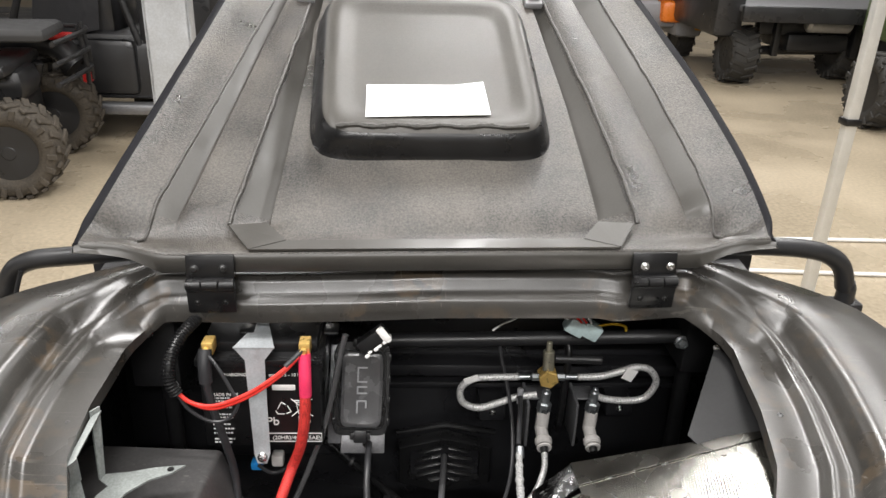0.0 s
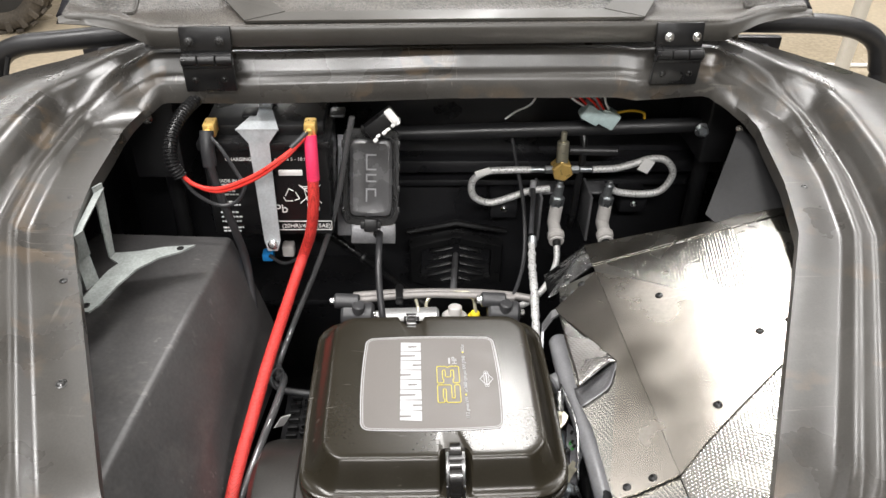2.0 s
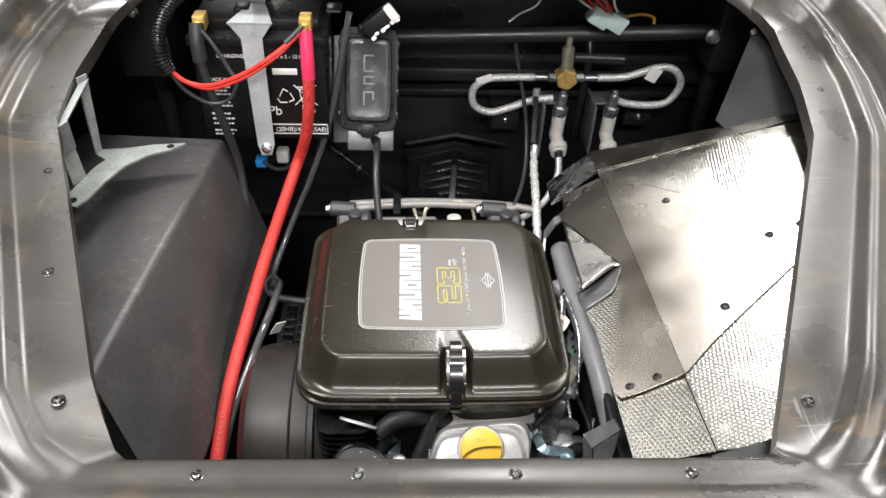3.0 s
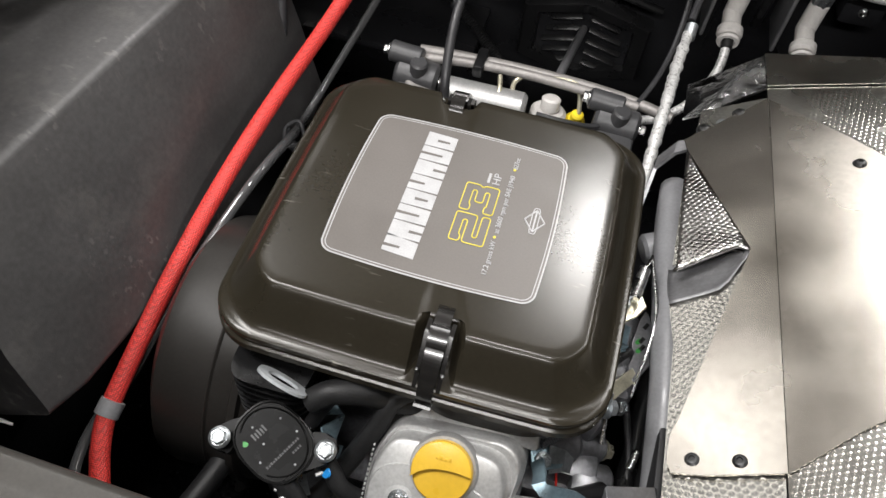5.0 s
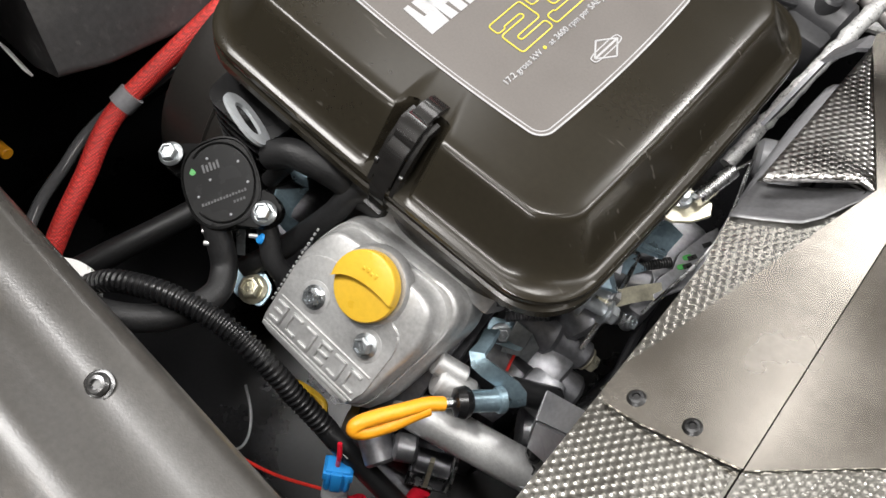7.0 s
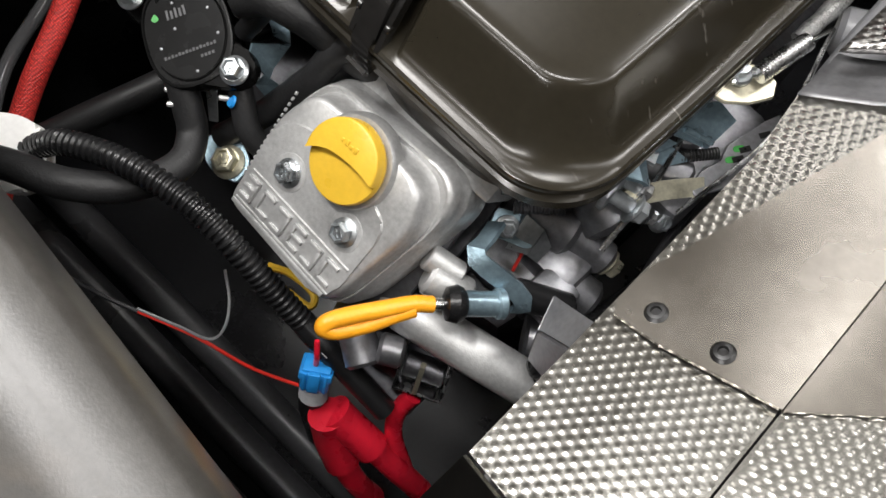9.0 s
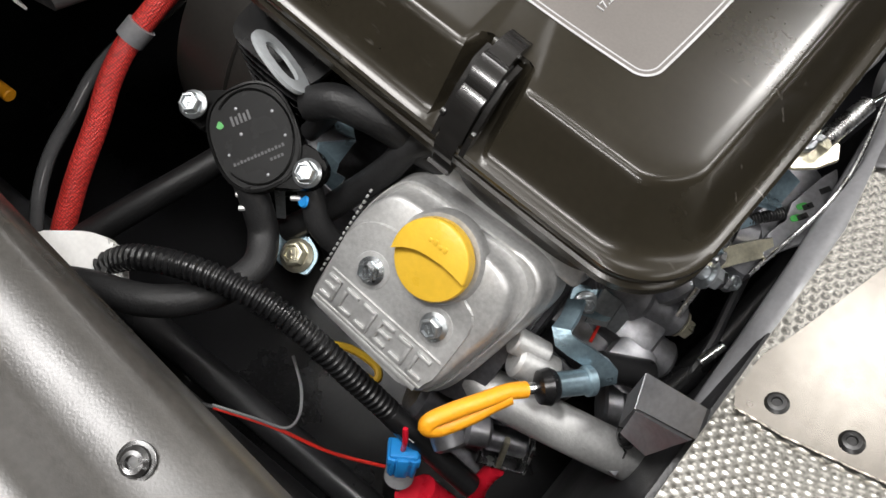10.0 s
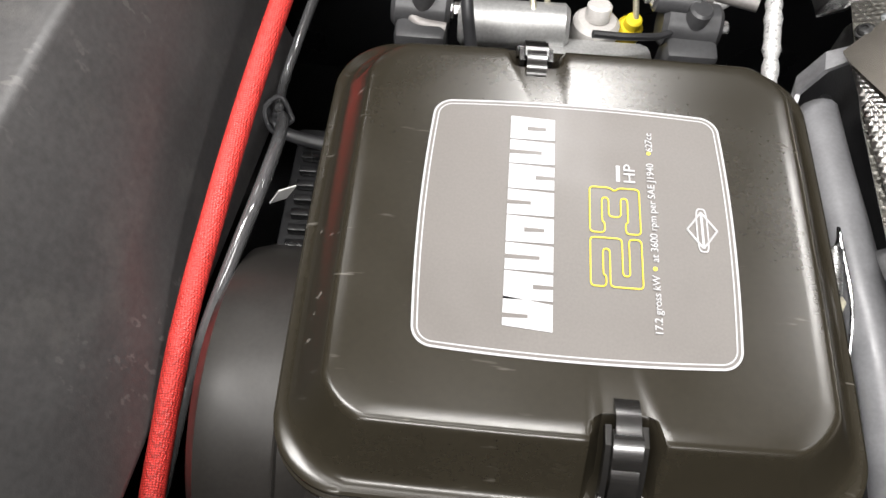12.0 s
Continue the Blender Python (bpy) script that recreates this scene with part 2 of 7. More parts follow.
M_BRAIDSTEEL = material("braided_steel_line", (0.62, 0.62, 0.61), 0.34, 0.4, 0.3, 300, 900, 0.9, 900)
M_CABLE = material("grey_black_cable", (0.026, 0.026, 0.028), 0.42, 0, 0.15, 60, 400)
M_BLOWER = material("satin_black_housing", (0.024, 0.022, 0.020), 0.40, 0.1, 0.18, 12, 300, dust=0.02, spec=0.4)
M_GREEN = material("green_paint_mark", (0.05, 0.30, 0.06), 0.5, 0, 0.2, 200, 500)
M_CONCRETE = material("polished_concrete", (0.40, 0.335, 0.242), 0.3, 0, 0.22, 1.1, 40, 0.1, 60, rough_vary=0.12)
M_WALL = material("painted_wall", (0.62, 0.61, 0.59), 0.7, 0, 0.06, 1.5, 60)
M_CEIL = material("ceiling_board", (0.22, 0.22, 0.22), 0.8, 0, 0.06, 1.5, 60)
M_TYRE = material("dusty_tyre_rubber", (0.035, 0.033, 0.030), 0.75, 0, 0.3, 12, 80, 0.5, 120)
M_TYRED = material("muddy_tyre_rubber", (0.06, 0.050, 0.038), 0.8, 0, 0.4, 10, 80, 0.5, 120)
M_GALV = material("galvanised_post", (0.55, 0.58, 0.62), 0.4, 0.5, 0.12, 6, 90)
M_POLE = material("pale_alloy_pole", (0.62, 0.62, 0.60), 0.4, 0.4, 0.08, 20, 200)
M_REDP = material("red_paint", (0.45, 0.02, 0.02), 0.3, 0, 0.06, 20, 200)
M_ORANGEP = material("orange_paint", (0.80, 0.20, 0.02), 0.3, 0, 0.06, 20, 200)
M_OLIVE = material("olive_paint", (0.10, 0.14, 0.06), 0.35, 0, 0.06, 20, 200)
M_LAMP = material("amber_lens", (0.75, 0.35, 0.03), 0.2, 0, 0.05, 20, 200)
M_BODYB = material("black_vehicle_panel", (0.022, 0.022, 0.023), 0.35, 0, 0.15, 5, 120, dust=0.04)
M_SEAT = material("grey_seat_vinyl", (0.045, 0.045, 0.046), 0.6, 0, 0.1, 20, 300)


# ---------------------------------------------------------------- mesh helpers
def part(name, bm, mat, parent=None, label="", smooth=35, kind=""):
    """Links a bmesh, given in world places, as one mesh object under its thing or part."""
    if parent is not None:
        bpy.context.view_layer.update()
        bm.transform(parent.matrix_world.inverted())
    me = bpy.data.meshes.new(name)
    bmesh.ops.recalc_face_normals(bm, faces=bm.faces)
    bm.to_mesh(me)
    bm.free()
    for f in me.polygons:
        f.use_smooth = True
    me.set_sharp_from_angle(angle=radians(smooth))
    me.materials.append(mat)
    ob = new(name, me)
    if parent is not None:
        ob.parent = parent
    return tagged(ob, label, kind=kind)


def thing(name, at, label, category, group="", kind=""):
    ob = new(name)
    ob.empty_display_size = 0.05
    ob.location = at
    bpy.context.view_layer.update()
    return tagged(ob, label, category, group, kind)


def joined(*bms):
    out = bmesh.new()
    for b in bms:
        me = bpy.data.meshes.new("tmp")
        b.to_mesh(me)
        b.free()
        out.from_mesh(me)
        bpy.data.meshes.remove(me)
    return out


def box(x0, x1, y0, y1, z0, z1, bevel=0.0, m=None, seg=2):
    bm = bmesh.new()
    bmesh.ops.create_cube(bm, size=1.0)
    bm.transform(Matrix.Translation(((x0 + x1) / 2, (y0 + y1) / 2, (z0 + z1) / 2)) @ Matrix.Diagonal((abs(x1 - x0), abs(y1 - y0), abs(z1 - z0), 1)))
    if bevel:
        bmesh.ops.bevel(bm, geom=bm.edges[:], offset=bevel, segments=seg, affect="EDGES", profile=0.5)
    if m is not None:
        bm.transform(m)
    return bm


def rings(loops, cap=True, closed=True):
    """A skin over rings of equally many points."""
    bm = bmesh.new()
    vs = [[bm.verts.new(p) for p in ring] for ring in loops]
    n = len(vs[0])
    for a, b in zip(vs[:-1], vs[1:]):
        for i in range(n if closed else n - 1):
            j = (i + 1) % n
            bm.faces.new((a[i], a[j], b[j], b[i]))
    if cap:
        bm.faces.new(vs[0][::-1])
        bm.faces.new(vs[-1])
    return bm


def prism(points, thick, m=None, bevel=0.0):
    """A plate: a polygon in x, y, thick downwards from z = 0."""
    bm = rings([[(x, y, -thick) for x, y in points], [(x, y, 0) for x, y in points]])
    if bevel:
        bmesh.ops.bevel(bm, geom=[e for e in bm.edges], offset=bevel, segments=1, affect="EDGES")
    if m is not None:
        bm.transform(m)
    return bm


def sheet(corners, thick):
    """A flat or folded sheet over a polygon in space, thick against its normal."""
    c = [Vector(p) for p in corners]
    n = Vector((0, 0, 0))
    for i in range(len(c)):
        n += c[i].cross(c[(i + 1) % len(c)])
    n.normalize()
    return rings([[p - n * thick for p in c], c])


def spline(points, step=6):
    """Catmull-Rom through the points."""
    p = [Vector(q) for q in points]
    p = [p[0] * 2 - p[1]] + p + [p[-1] * 2 - p[-2]]
    out = []
    for i in range(1, len(p) - 2):
        for k in range(step):
            t = k / step
            a, b, c, d = p[i - 1 : i + 3]
            out.append(0.5 * ((2 * b) + (c - a) * t + (2 * a - 5 * b + 4 * c - d) * t * t + (3 * b - a - 3 * c + d) * t**3))
    out.append(p[-2])
    return out


def tube(points, r, seg=12, step=6, ribs=0.0, wobble=0.0, straight=False):
    """A round bar or hose along the points; ribs: the spacing of corrugations."""
    path = [Vector(q) for q in points] if straight else spline(points, step)
    if ribs:
        dense, run = [path[0]], 0.0
        total = sum((b - a).length for a, b in zip(path[:-1], path[1:]))
        n = max(4, int(total / ribs) * 4)
        marks, k = [total * i / n for i in range(n + 1)], 1
        dense = []
        for a, b in zip(path[:-1], path[1:]):
            ln = (b - a).length
            while len(dense) <= n and marks[len(dense)] <= run + ln + 1e-9:
                dense.append(a.lerp(b, (marks[len(dense)] - run) / max(ln, 1e-9)))
                if len(dense) > n:
                    break
            run += ln
        path = dense
    up, loops = None, []
    for i, p in enumerate(path):
        d = (path[min(i + 1, len(path) - 1)] - path[max(i - 1, 0)]).normalized()
        if up is None:
            up = d.orthogonal().normalized()
        up = (up - d * up.dot(d)).normalized()
        side = d.cross(up)
        rr = r * (1.0 if not ribs else (1.0, 1.0, 0.82, 0.82)[i % 4]) * (1 + wobble * noise.noise(p * 160))
        loops.append([p + (up * math.cos(a) + side * math.sin(a)) * rr for a in (2 * math.pi * k / seg for k in range(seg))])
    return rings(loops)


def cyl(p, q, r, r2=None, seg=20, bevel=0.0):
    """A round bar from p to q, its ends softened."""
    p, q = Vector(p), Vector(q)
    d = (q - p).normalized()
    u = d.orthogonal().normalized()
    w = d.cross(u)
    r2 = r if r2 is None else r2
    ln = (q - p).length
    prof = [(0, r - bevel), (bevel, r), (ln - bevel, r2), (ln, r2 - bevel)] if bevel else [(0, r), (ln, r2)]
    return rings([[p + d * a + (u * math.cos(2 * math.pi * k / seg) + w * math.sin(2 * math.pi * k / seg)) * b for k in range(seg)] for a, b in prof])


def lathe(p, axis, profile, seg=28, cap=True):
    """A turned body: rows of distance along the axis and radius."""
    p, d = Vector(p), Vector(axis).normalized()
    u = d.orthogonal().normalized()
    w = d.cross(u)
    return rings([[p + d * a + (u * math.cos(2 * math.pi * k / seg) + w * math.sin(2 * math.pi * k / seg)) * b for k in range(seg)] for a, b in profile], cap)


def hexhead(p, axis, r, flange=True):
    """A flanged hex bolt head standing on p along axis."""
    p, d = Vector(p), Vector(axis).normalized()
    bms = []
    if flange:
        bms.append(lathe(p, d, [(0, r * 1.35), (r * 0.18, r * 1.35), (r * 0.4, r * 1.05)], 20))
    bms.append(lathe(p + d * r * 0.3, d, [(0, r), (r * 0.75, r), (r * 0.92, r * 0.84), (r * 0.94, r * 0.70), (r * 0.66, r * 0.60), (r * 0.64, r * 0.02)], 6))
    u = d.orthogonal().normalized()
    m = Matrix.Translation(p + d * r * 0.94) @ Matrix((u, d.cross(u), d)).transposed().to_4x4()
    for a in (-0.22, 0.22):
        bms.append(box(a * r - r * 0.10, a * r + r * 0.10, -r * 0.38, r * 0.38, 0, r * 0.14, 0, m))
    bms.append(box(-r * 0.3, r * 0.3, -r * 0.08, r * 0.08, 0, r * 0.14, 0, m))
    return joined(*bms)


def button(p, axis, r):
    """A button-head socket screw on a washer."""
    p, d = Vector(p), Vector(axis).normalized()
    return joined(lathe(p, d, [(0, r * 1.25), (r * 0.15, r * 1.25), (r * 0.2, r * 1.1)], 20), lathe(p + d * r * 0.15, d, [(0, r), (r * 0.3, r * 0.95), (r * 0.55, r * 0.7), (r * 0.6, r * 0.42), (r * 0.3, r * 0.38)], 18))


def even_ring(cx, cy, z, hx, hy, power=5.0, n=320):
    """Like super_ring, with its points evenly spaced."""
    p = np.array([tuple(q) for q in super_ring(cx, cy, z, hx, hy, power, 3000)])
    run = np.concatenate([[0], np.cumsum(np.linalg.norm(np.diff(np.vstack([p, p[:1]]), axis=0), axis=1))])
    p = np.vstack([p, p[:1]])
    at = np.linspace(0, run[-1], n, endpoint=False)
    return [Vector((np.interp(a, run, p[:, 0]), np.interp(a, run, p[:, 1]), z)) for a in at]


def super_ring(cx, cy, z, hx, hy, power=5.0, n=64, rot=0.0):
    out = []
    for k in range(n):
        a = 2 * math.pi * k / n
        c, s = math.cos(a), math.sin(a)
        x = hx * math.copysign(abs(c) ** (2 / power), c)
        y = hy * math.copysign(abs(s) ** (2 / power), s)
        out.append(Vector((cx + x * math.cos(rot) - y * math.sin(rot), cy + x * math.sin(rot) + y * math.cos(rot), z)))
    return out


def soft_ring(cx, cy, z, hx, hy, r, bow=0.0, cut=2.0, side=64, turn=14):
    """A rounded rectangle of evenly matched points: corner radius r, sides bowed outwards, corners cut flatter as cut sinks to 1."""
    out = []
    ux, uy = hx - r, hy - r
    for k, (sx, sy) in enumerate(((1, 1), (-1, 1), (-1, -1), (1, -1))):
        for i in range(turn):
            a = math.pi / 2 * (k + i / turn)
            c, w = abs(math.cos(a)), abs(math.sin(a))
            n = (c ** cut + w ** cut) ** (-1 / cut)
            out.append(Vector((cx + sx * (ux + r * c * n), cy + sy * (uy + r * w * n), z)))
        a = Vector((cx + (sx * ux if k in (0, 2) else sx * hx), cy + (sy * hy if k in (0, 2) else sy * uy), z))
        nx, ny = ((-1, 1), (-1, -1), (1, -1), (1, 1))[k]
        b = Vector((cx + (nx * ux if k in (0, 2) else nx * hx), cy + (ny * hy if k in (0, 2) else ny * uy), z))
        way = ((0, 1), (-1, 0), (0, -1), (1, 0))[k]
        for i in range(side):
            t = i / side
            q = a.lerp(b, t)
            out.append(q + Vector((way[0], way[1], 0)) * bow * 4 * t * (1 - t))
    return out


def rounded(points, r, n=6):
    """A closed polygon in x, y with its corners rounded, n points a corner."""
    p = [Vector((x, y, 0)) for x, y in points]
    out = []
    for i, b in enumerate(p):
        a, c = p[i - 1], p[(i + 1) % len(p)]
        ra, rc = min(r, (a - b).length * .45), min(r, (c - b).length * .45)
        pa, pc = b + (a - b).normalized() * ra, b + (c - b).normalized() * rc
        for k in range(n):
            s = k / (n - 1)
            q = pa * (1 - s) ** 2 + b * 2 * s * (1 - s) + pc * s * s
            out.append((q.x, q.y))
    return out


def lettering(text, size, m, stretch=1.0, outline=0.0, depth=0.0004, space=1.0):
    """A line of the built-in font as a bmesh, its baseline centre at m's origin."""
    cu = bpy.data.curves.new("lettering", "FONT")
    cu.body, cu.size, cu.align_x, cu.align_y, cu.space_character = text, size, "CENTER", "CENTER", space
    if outline:
        cu.fill_mode, cu.bevel_depth, cu.bevel_resolution, cu.offset = "NONE", outline, 0, size * .035
    else:
        cu.extrude = depth
    ob = new("lettering", cu)
    bpy.context.view_layer.update()
    me = bpy.data.meshes.new_from_object(ob.evaluated_get(bpy.context.evaluated_depsgraph_get()))
    bm = bmesh.new()
    bm.from_mesh(me)
    bpy.data.objects.remove(ob)
    bpy.data.curves.remove(cu)
    bpy.data.meshes.remove(me)
    bm.transform(m @ Matrix.Diagonal((stretch, 1, 1, 1)))
    return bm


def frame_of(at, xdir, ydir):
    """A pose with the given x and y directions."""
    x = Vector(xdir).normalized()
    z = x.cross(Vector(ydir)).normalized()
    y = z.cross(x)
    m = Matrix((x, y, z)).transposed().to_4x4()
    m.translation = at
    return m


# ---------------------------------------------------------------- showroom
def slab(name, bm, mat, label, category):
    return tagged(part(name, bm, mat), label, category, kind="structure")


slab("floor", box(-16, 16, -14, 20, -0.2, 0.0), M_CONCRETE, "polished beige concrete showroom floor with stains", "floor")
slab("wall_north", box(-16, 16, 20, 20.2, 0, 5.2), M_WALL, "plain pale painted showroom wall", "wall")
slab("wall_south", box(-16, 16, -14.2, -14, 0, 5.2), M_WALL, "plain pale painted showroom wall", "wall")
slab("wall_east", box(16, 16.2, -14, 20, 0, 5.2), M_WALL, "plain pale painted showroom wall", "wall")
slab("wall_west", box(-16.2, -16, -14, 20, 0, 5.2), M_WALL, "plain pale painted showroom wall", "wall")
slab("ceiling", box(-16, 16, -14, 20, 5.2, 5.4), M_CEIL, "plain pale showroom ceiling", "ceiling")

# ---------------------------------------------------------------- body shell round the engine bay
SIDE = [(0, -.020), (0, 0), (.044, 0), (.050, .003), (.055, .009), (.061, .0125), (.068, .0115), (.076, .0075), (.084, .0085), (.091, .020), (.098, .033), (.105, .0415), (.116, .046), (.250, .040), (.350, -.040), (.385, -.250)]
BACK = [(0, -.012), (0, 0), (.003, .013), (.006, .019), (.014, .023), (.019, .028), (.022, .041), (.028, .048), (.040, .050), (.050, .044), (.058, .043), (.066, .050), (.078, .052), (.090, .048), (.104, .030), (.112, .012)]
NEAR = [(0, -.012), (0, .004), (.002, .0105), (.006, .0128), (.018, .0135), (.025, .0140), (.031, .0165), (.037, .0205), (.047, .0225), (.057, .0205), (.064, .0150), (.082, .0145), (.090, .023), (.114, .024), (.155, .010), (.180, -.2)]
# x, y, z of the opening's edge, the way outwards, and how far it is a back (1) or a near (2) stretch
EDGE = [
    (.05, .168, 1.088, 0, 1, 1, 0), (-.063, .158, 1.088, 0, 1, 1, 0), (-.20, .152, 1.087, 0, 1, 1, 0), (-.332, .152, 1.088, -.05, 1, 1, 0), (-.341, .150, 1.087, -.35, .94, 1, 0), (-.358, .136, 1.077, -.62, .78, .8, 0),
    (-.376, .120, 1.064, -.75, .66, .55, 0), (-.385, .106, 1.057, -.95, .3, .15, 0), (-.390, .060, 1.048, -1, .1, 0, 0), (-.394, .0, 1.040, -1, .0, 0, 0), (-.390, -.085, 1.027, -.98, -.15, 0, 0),
    (-.335, -.225, 1.010, -.93, -.36, 0, 0), (-.262, -.413, .987, -.93, -.36, 0, 0), (-.246, -.446, .969, -.85, -.5, 0, .2), (-.2345, -.466, .955, -.65, -.76, 0, .6),
    (-.222, -.4738, .9485, -.25, -.97, 0, 1), (-.190, -.4748, .9494, 0, -1, 0, 1), (0, -.4806, .955, 0, -1, 0, 1), (.24, -.488, .962, 0, -1, 0, 1), (.268, -.4888, .9627, .25, -.97, 0, 1),
    (.283, -.476, .965, .65, -.76, 0, .6), (.297, -.444, .975, .85, -.5, 0, .2), (.318, -.395, .989, .92, -.38, 0, 0), (.384, -.252, 1.006, .92, -.38, 0, 0), (.455, -.098, 1.024, .95, -.25, 0, 0),
    (.474, .0, 1.037, 1, -.03, 0, 0), (.481, .085, 1.047, 1, .1, 0, 0), (.483, .122, 1.054, .95, .3, .15, 0), (.473, .146, 1.062, .75, .66, .55, 0), (.448, .166, 1.076, .62, .78, .8, 0), (.424, .176, 1.087, .35, .94, 1, 0), (.412, .177, 1.088, .05, 1, 1, 0), (.318, .166, 1.086, 0, 1, 1, 0), (.290, .172, 1.088, 0, 1, 1, 0),
]


def closed_spline(rows, step):
    n, out = len(rows), []
    r = [np.array(q, float) for q in rows]
    for i in range(n):
        a, b, c, d = (r[(i + k - 1) % n] for k in range(4))
        for k in range(step):
            t = k / step
            lin = b * (1 - t) + c * t
            cur = 0.5 * ((2 * b) + (c - a) * t + (2 * a - 5 * b + 4 * c - d) * t * t + (3 * b - a - 3 * c + d) * t**3)
            out.append(0.85 * lin + 0.15 * cur)
    return out


def body_loops():
    loops = [[] for _ in SIDE]
    for x, y, z, nx, ny, wb, wn in closed_spline(EDGE, 5):
        ln = math.hypot(nx, ny)
        nx, ny = nx / ln, ny / ln
        wb, wn = min(1, max(0, wb)), min(1, max(0, wn))
        for k in range(len(SIDE)):
            d = SIDE[k][0] * (1 - wb - wn) + BACK[k][0] * wb + NEAR[k][0] * wn
            h = SIDE[k][1] * (1 - wb - wn) + BACK[k][1] * wb + NEAR[k][1] * wn
            tilt = -0.10 * max(0.0, d - 0.12) * (1 - wb - wn)
            loops[k].append((x + nx * d, y + ny * d, z + h + tilt))
    return loops


shell = thing("front_body_panel", (0.04, -0.15, 0.6), "dark grey moulded plastic front bodywork around the engine bay", "vehicle body")
part("shell", rings(body_loops(), cap=False), M_SHELL, shell, smooth=60)
for bx, by, bz in ((-.279, -.438, .984), (-.328, -.307, 1.001), (-.372, -.17, 1.016), (-.411, -.028, 1.033), (.319, -.442, .980), (.385, -.303, .995), (.465, -.132, 1.015), (.496, -.011, 1.034)):
    part("bolt", button((bx, by, bz), (0, -.12, 1), .0043), M_BOLTG, shell, "small grey button-head screw")
for bx in (-.165, -.045, .073, .205):
    part("bolt", button((bx, -.4986 - .0304 * bx, .9684 + .0289 * bx), (0, -.15, 1), .0043), M_BOLTG, shell, "small grey button-head screw")

bay = thing("engine_bay", (0.04, 0, 0.0), "black painted engine bay walls and floor pan", "engine bay")
part("back_panel", box(-.54, .625, .40, .415, .25, 1.085, .003), M_TUB, bay)
part("upper_panel", sheet([(-.5, .40, 1.07), (.6, .40, 1.07), (.6, .29, 1.06), (-.5, .28, 1.06)], .004), M_TUB, bay)
part("floor_pan", box(-.52, .60, -.66, .40, .30, .31, .002), M_TUB, bay)
part("chassis", box(-.40, .48, -.55, .35, 0.0, .302, .01), M_BLACK, bay)
# side and front panels, added to keep light from leaking into the bay
part("side_panel", box(-.53, -.515, -.66, .40, .25, 1.0, .003), M_TUB, bay)
part("side_panel", box(.60, .615, -.66, .40, .25, 1.0, .003), M_TUB, bay)
part("front_panel", box(-.52, .60, -.67, -.655, .25, .93, .003), M_TUB, bay)
# pressed ledges and brackets on the back panel
part("ledge", box(-.10, .56, .355, .40, .850, .875, .006), M_TUB, bay)
part("ledge", box(-.10, .56, .370, .40, .815, .828, .004), M_TUB, bay)
part("ledge", box(-.36, -.06, .26, .40, .628, .640, .004), M_TUB, bay)
part("bracket", box(.475, .56, .27, .40, .915, 1.06, .006), M_BLACK, bay)
part("bracket", box(-.42, -.345, .20, .40, .93, 1.07, .006), M_BLACK, bay)
for bx, bz in ((-.40, 1.03), (-.385, 1.03)):
    part("bolt", hexhead((bx, .20, bz), (0, -1, 0), .006), M_STEEL, bay)
for bx, bz in ((.165, .79), (.40, .80)):
    part("tab", box(bx - .025, bx + .025, .330, .40, bz - .02, bz + .02, .006), M_TUB, bay)
    part("bolt", button((bx, .330, bz), (0, -1, 0), .005), M_STEEL, bay)
part("rail", box(-.10, .07, -.62, -.585, .50, .53, .006, pose(0.1, 0, 0)), M_BLACK, bay)

cross_tube = thing("cross_tube", (.22, .333, .945), "black painted steel cross tube behind the engine", "tube")
part("tube", cyl((-.06, .334, .938), (.475, .30, .972), .0125, seg=24), M_BLACK, cross_tube)
part("bolt", hexhead((.47, .275, .974), (0, -1, .1), .009), M_ZINC, cross_tube)
part("stub", cyl((.262, .300, .925), (.345, .296, .925), .008, bevel=.002), M_BLACK, cross_tube)
part("strap", tube([(.285, .318, .96), (.287, .30, .93), (.285, .296, .88), (.283, .30, .80), (.285, .32, .76)], .006), M_BLACKP, cross_tube)

# ---------------------------------------------------------------- hood
HO, HYAW, HTILT = Vector((.05, .163, 1.165)), 2.7, 25.0
HM = Matrix.Translation(HO) @ pose(0, 0, 0, 0, 0, HYAW) @ pose(0, 0, 0, HTILT)
hood = thing("hood", HO, "open dark grey moulded plastic hood, ribbed underside up", "hood")
# half widths of the feature lines at the hinge edge and at the far end (west, east), and their heights
LINES = [(.494, .356, .431, .044), (.486, .348, .423, .037), (.452, .312, .394, .030), (.427, .268, .368, .022), (.418, .262, .362, .020), (.388, .252, .320, .003), (.380, .248, .313, .012), (.312, .207, .256, .010), (.304, .200, .248, 0), (.252, .190, .236, -.018), (.246, .184, .229, .008), (.18, .15, .17, .009), (.06, .05, .055, .010)]


LIP_A = (0, .30, .34, .37, .388, .41, .425, .445, .46, .487, .494)
LIP_TOP = (.011, .010, .009, .009, .011, .020, .028, .033, .034, .034, .031)
LIP_LOW = (-.014, -.014, -.013, -.014, -.014, .006, .017, .023, .026, .029, .029)


def hood_u(line, v, sgn):
    k = (v - .03) / .70
    u = line[0] + ((line[2] if sgn > 0 else line[1]) - line[0]) * k
    return sgn * (u + (.028 * math.sin(math.pi * min(1, max(0, k)) ** .7) * (line[0] / .494) ** 2 if sgn > 0 else 0))


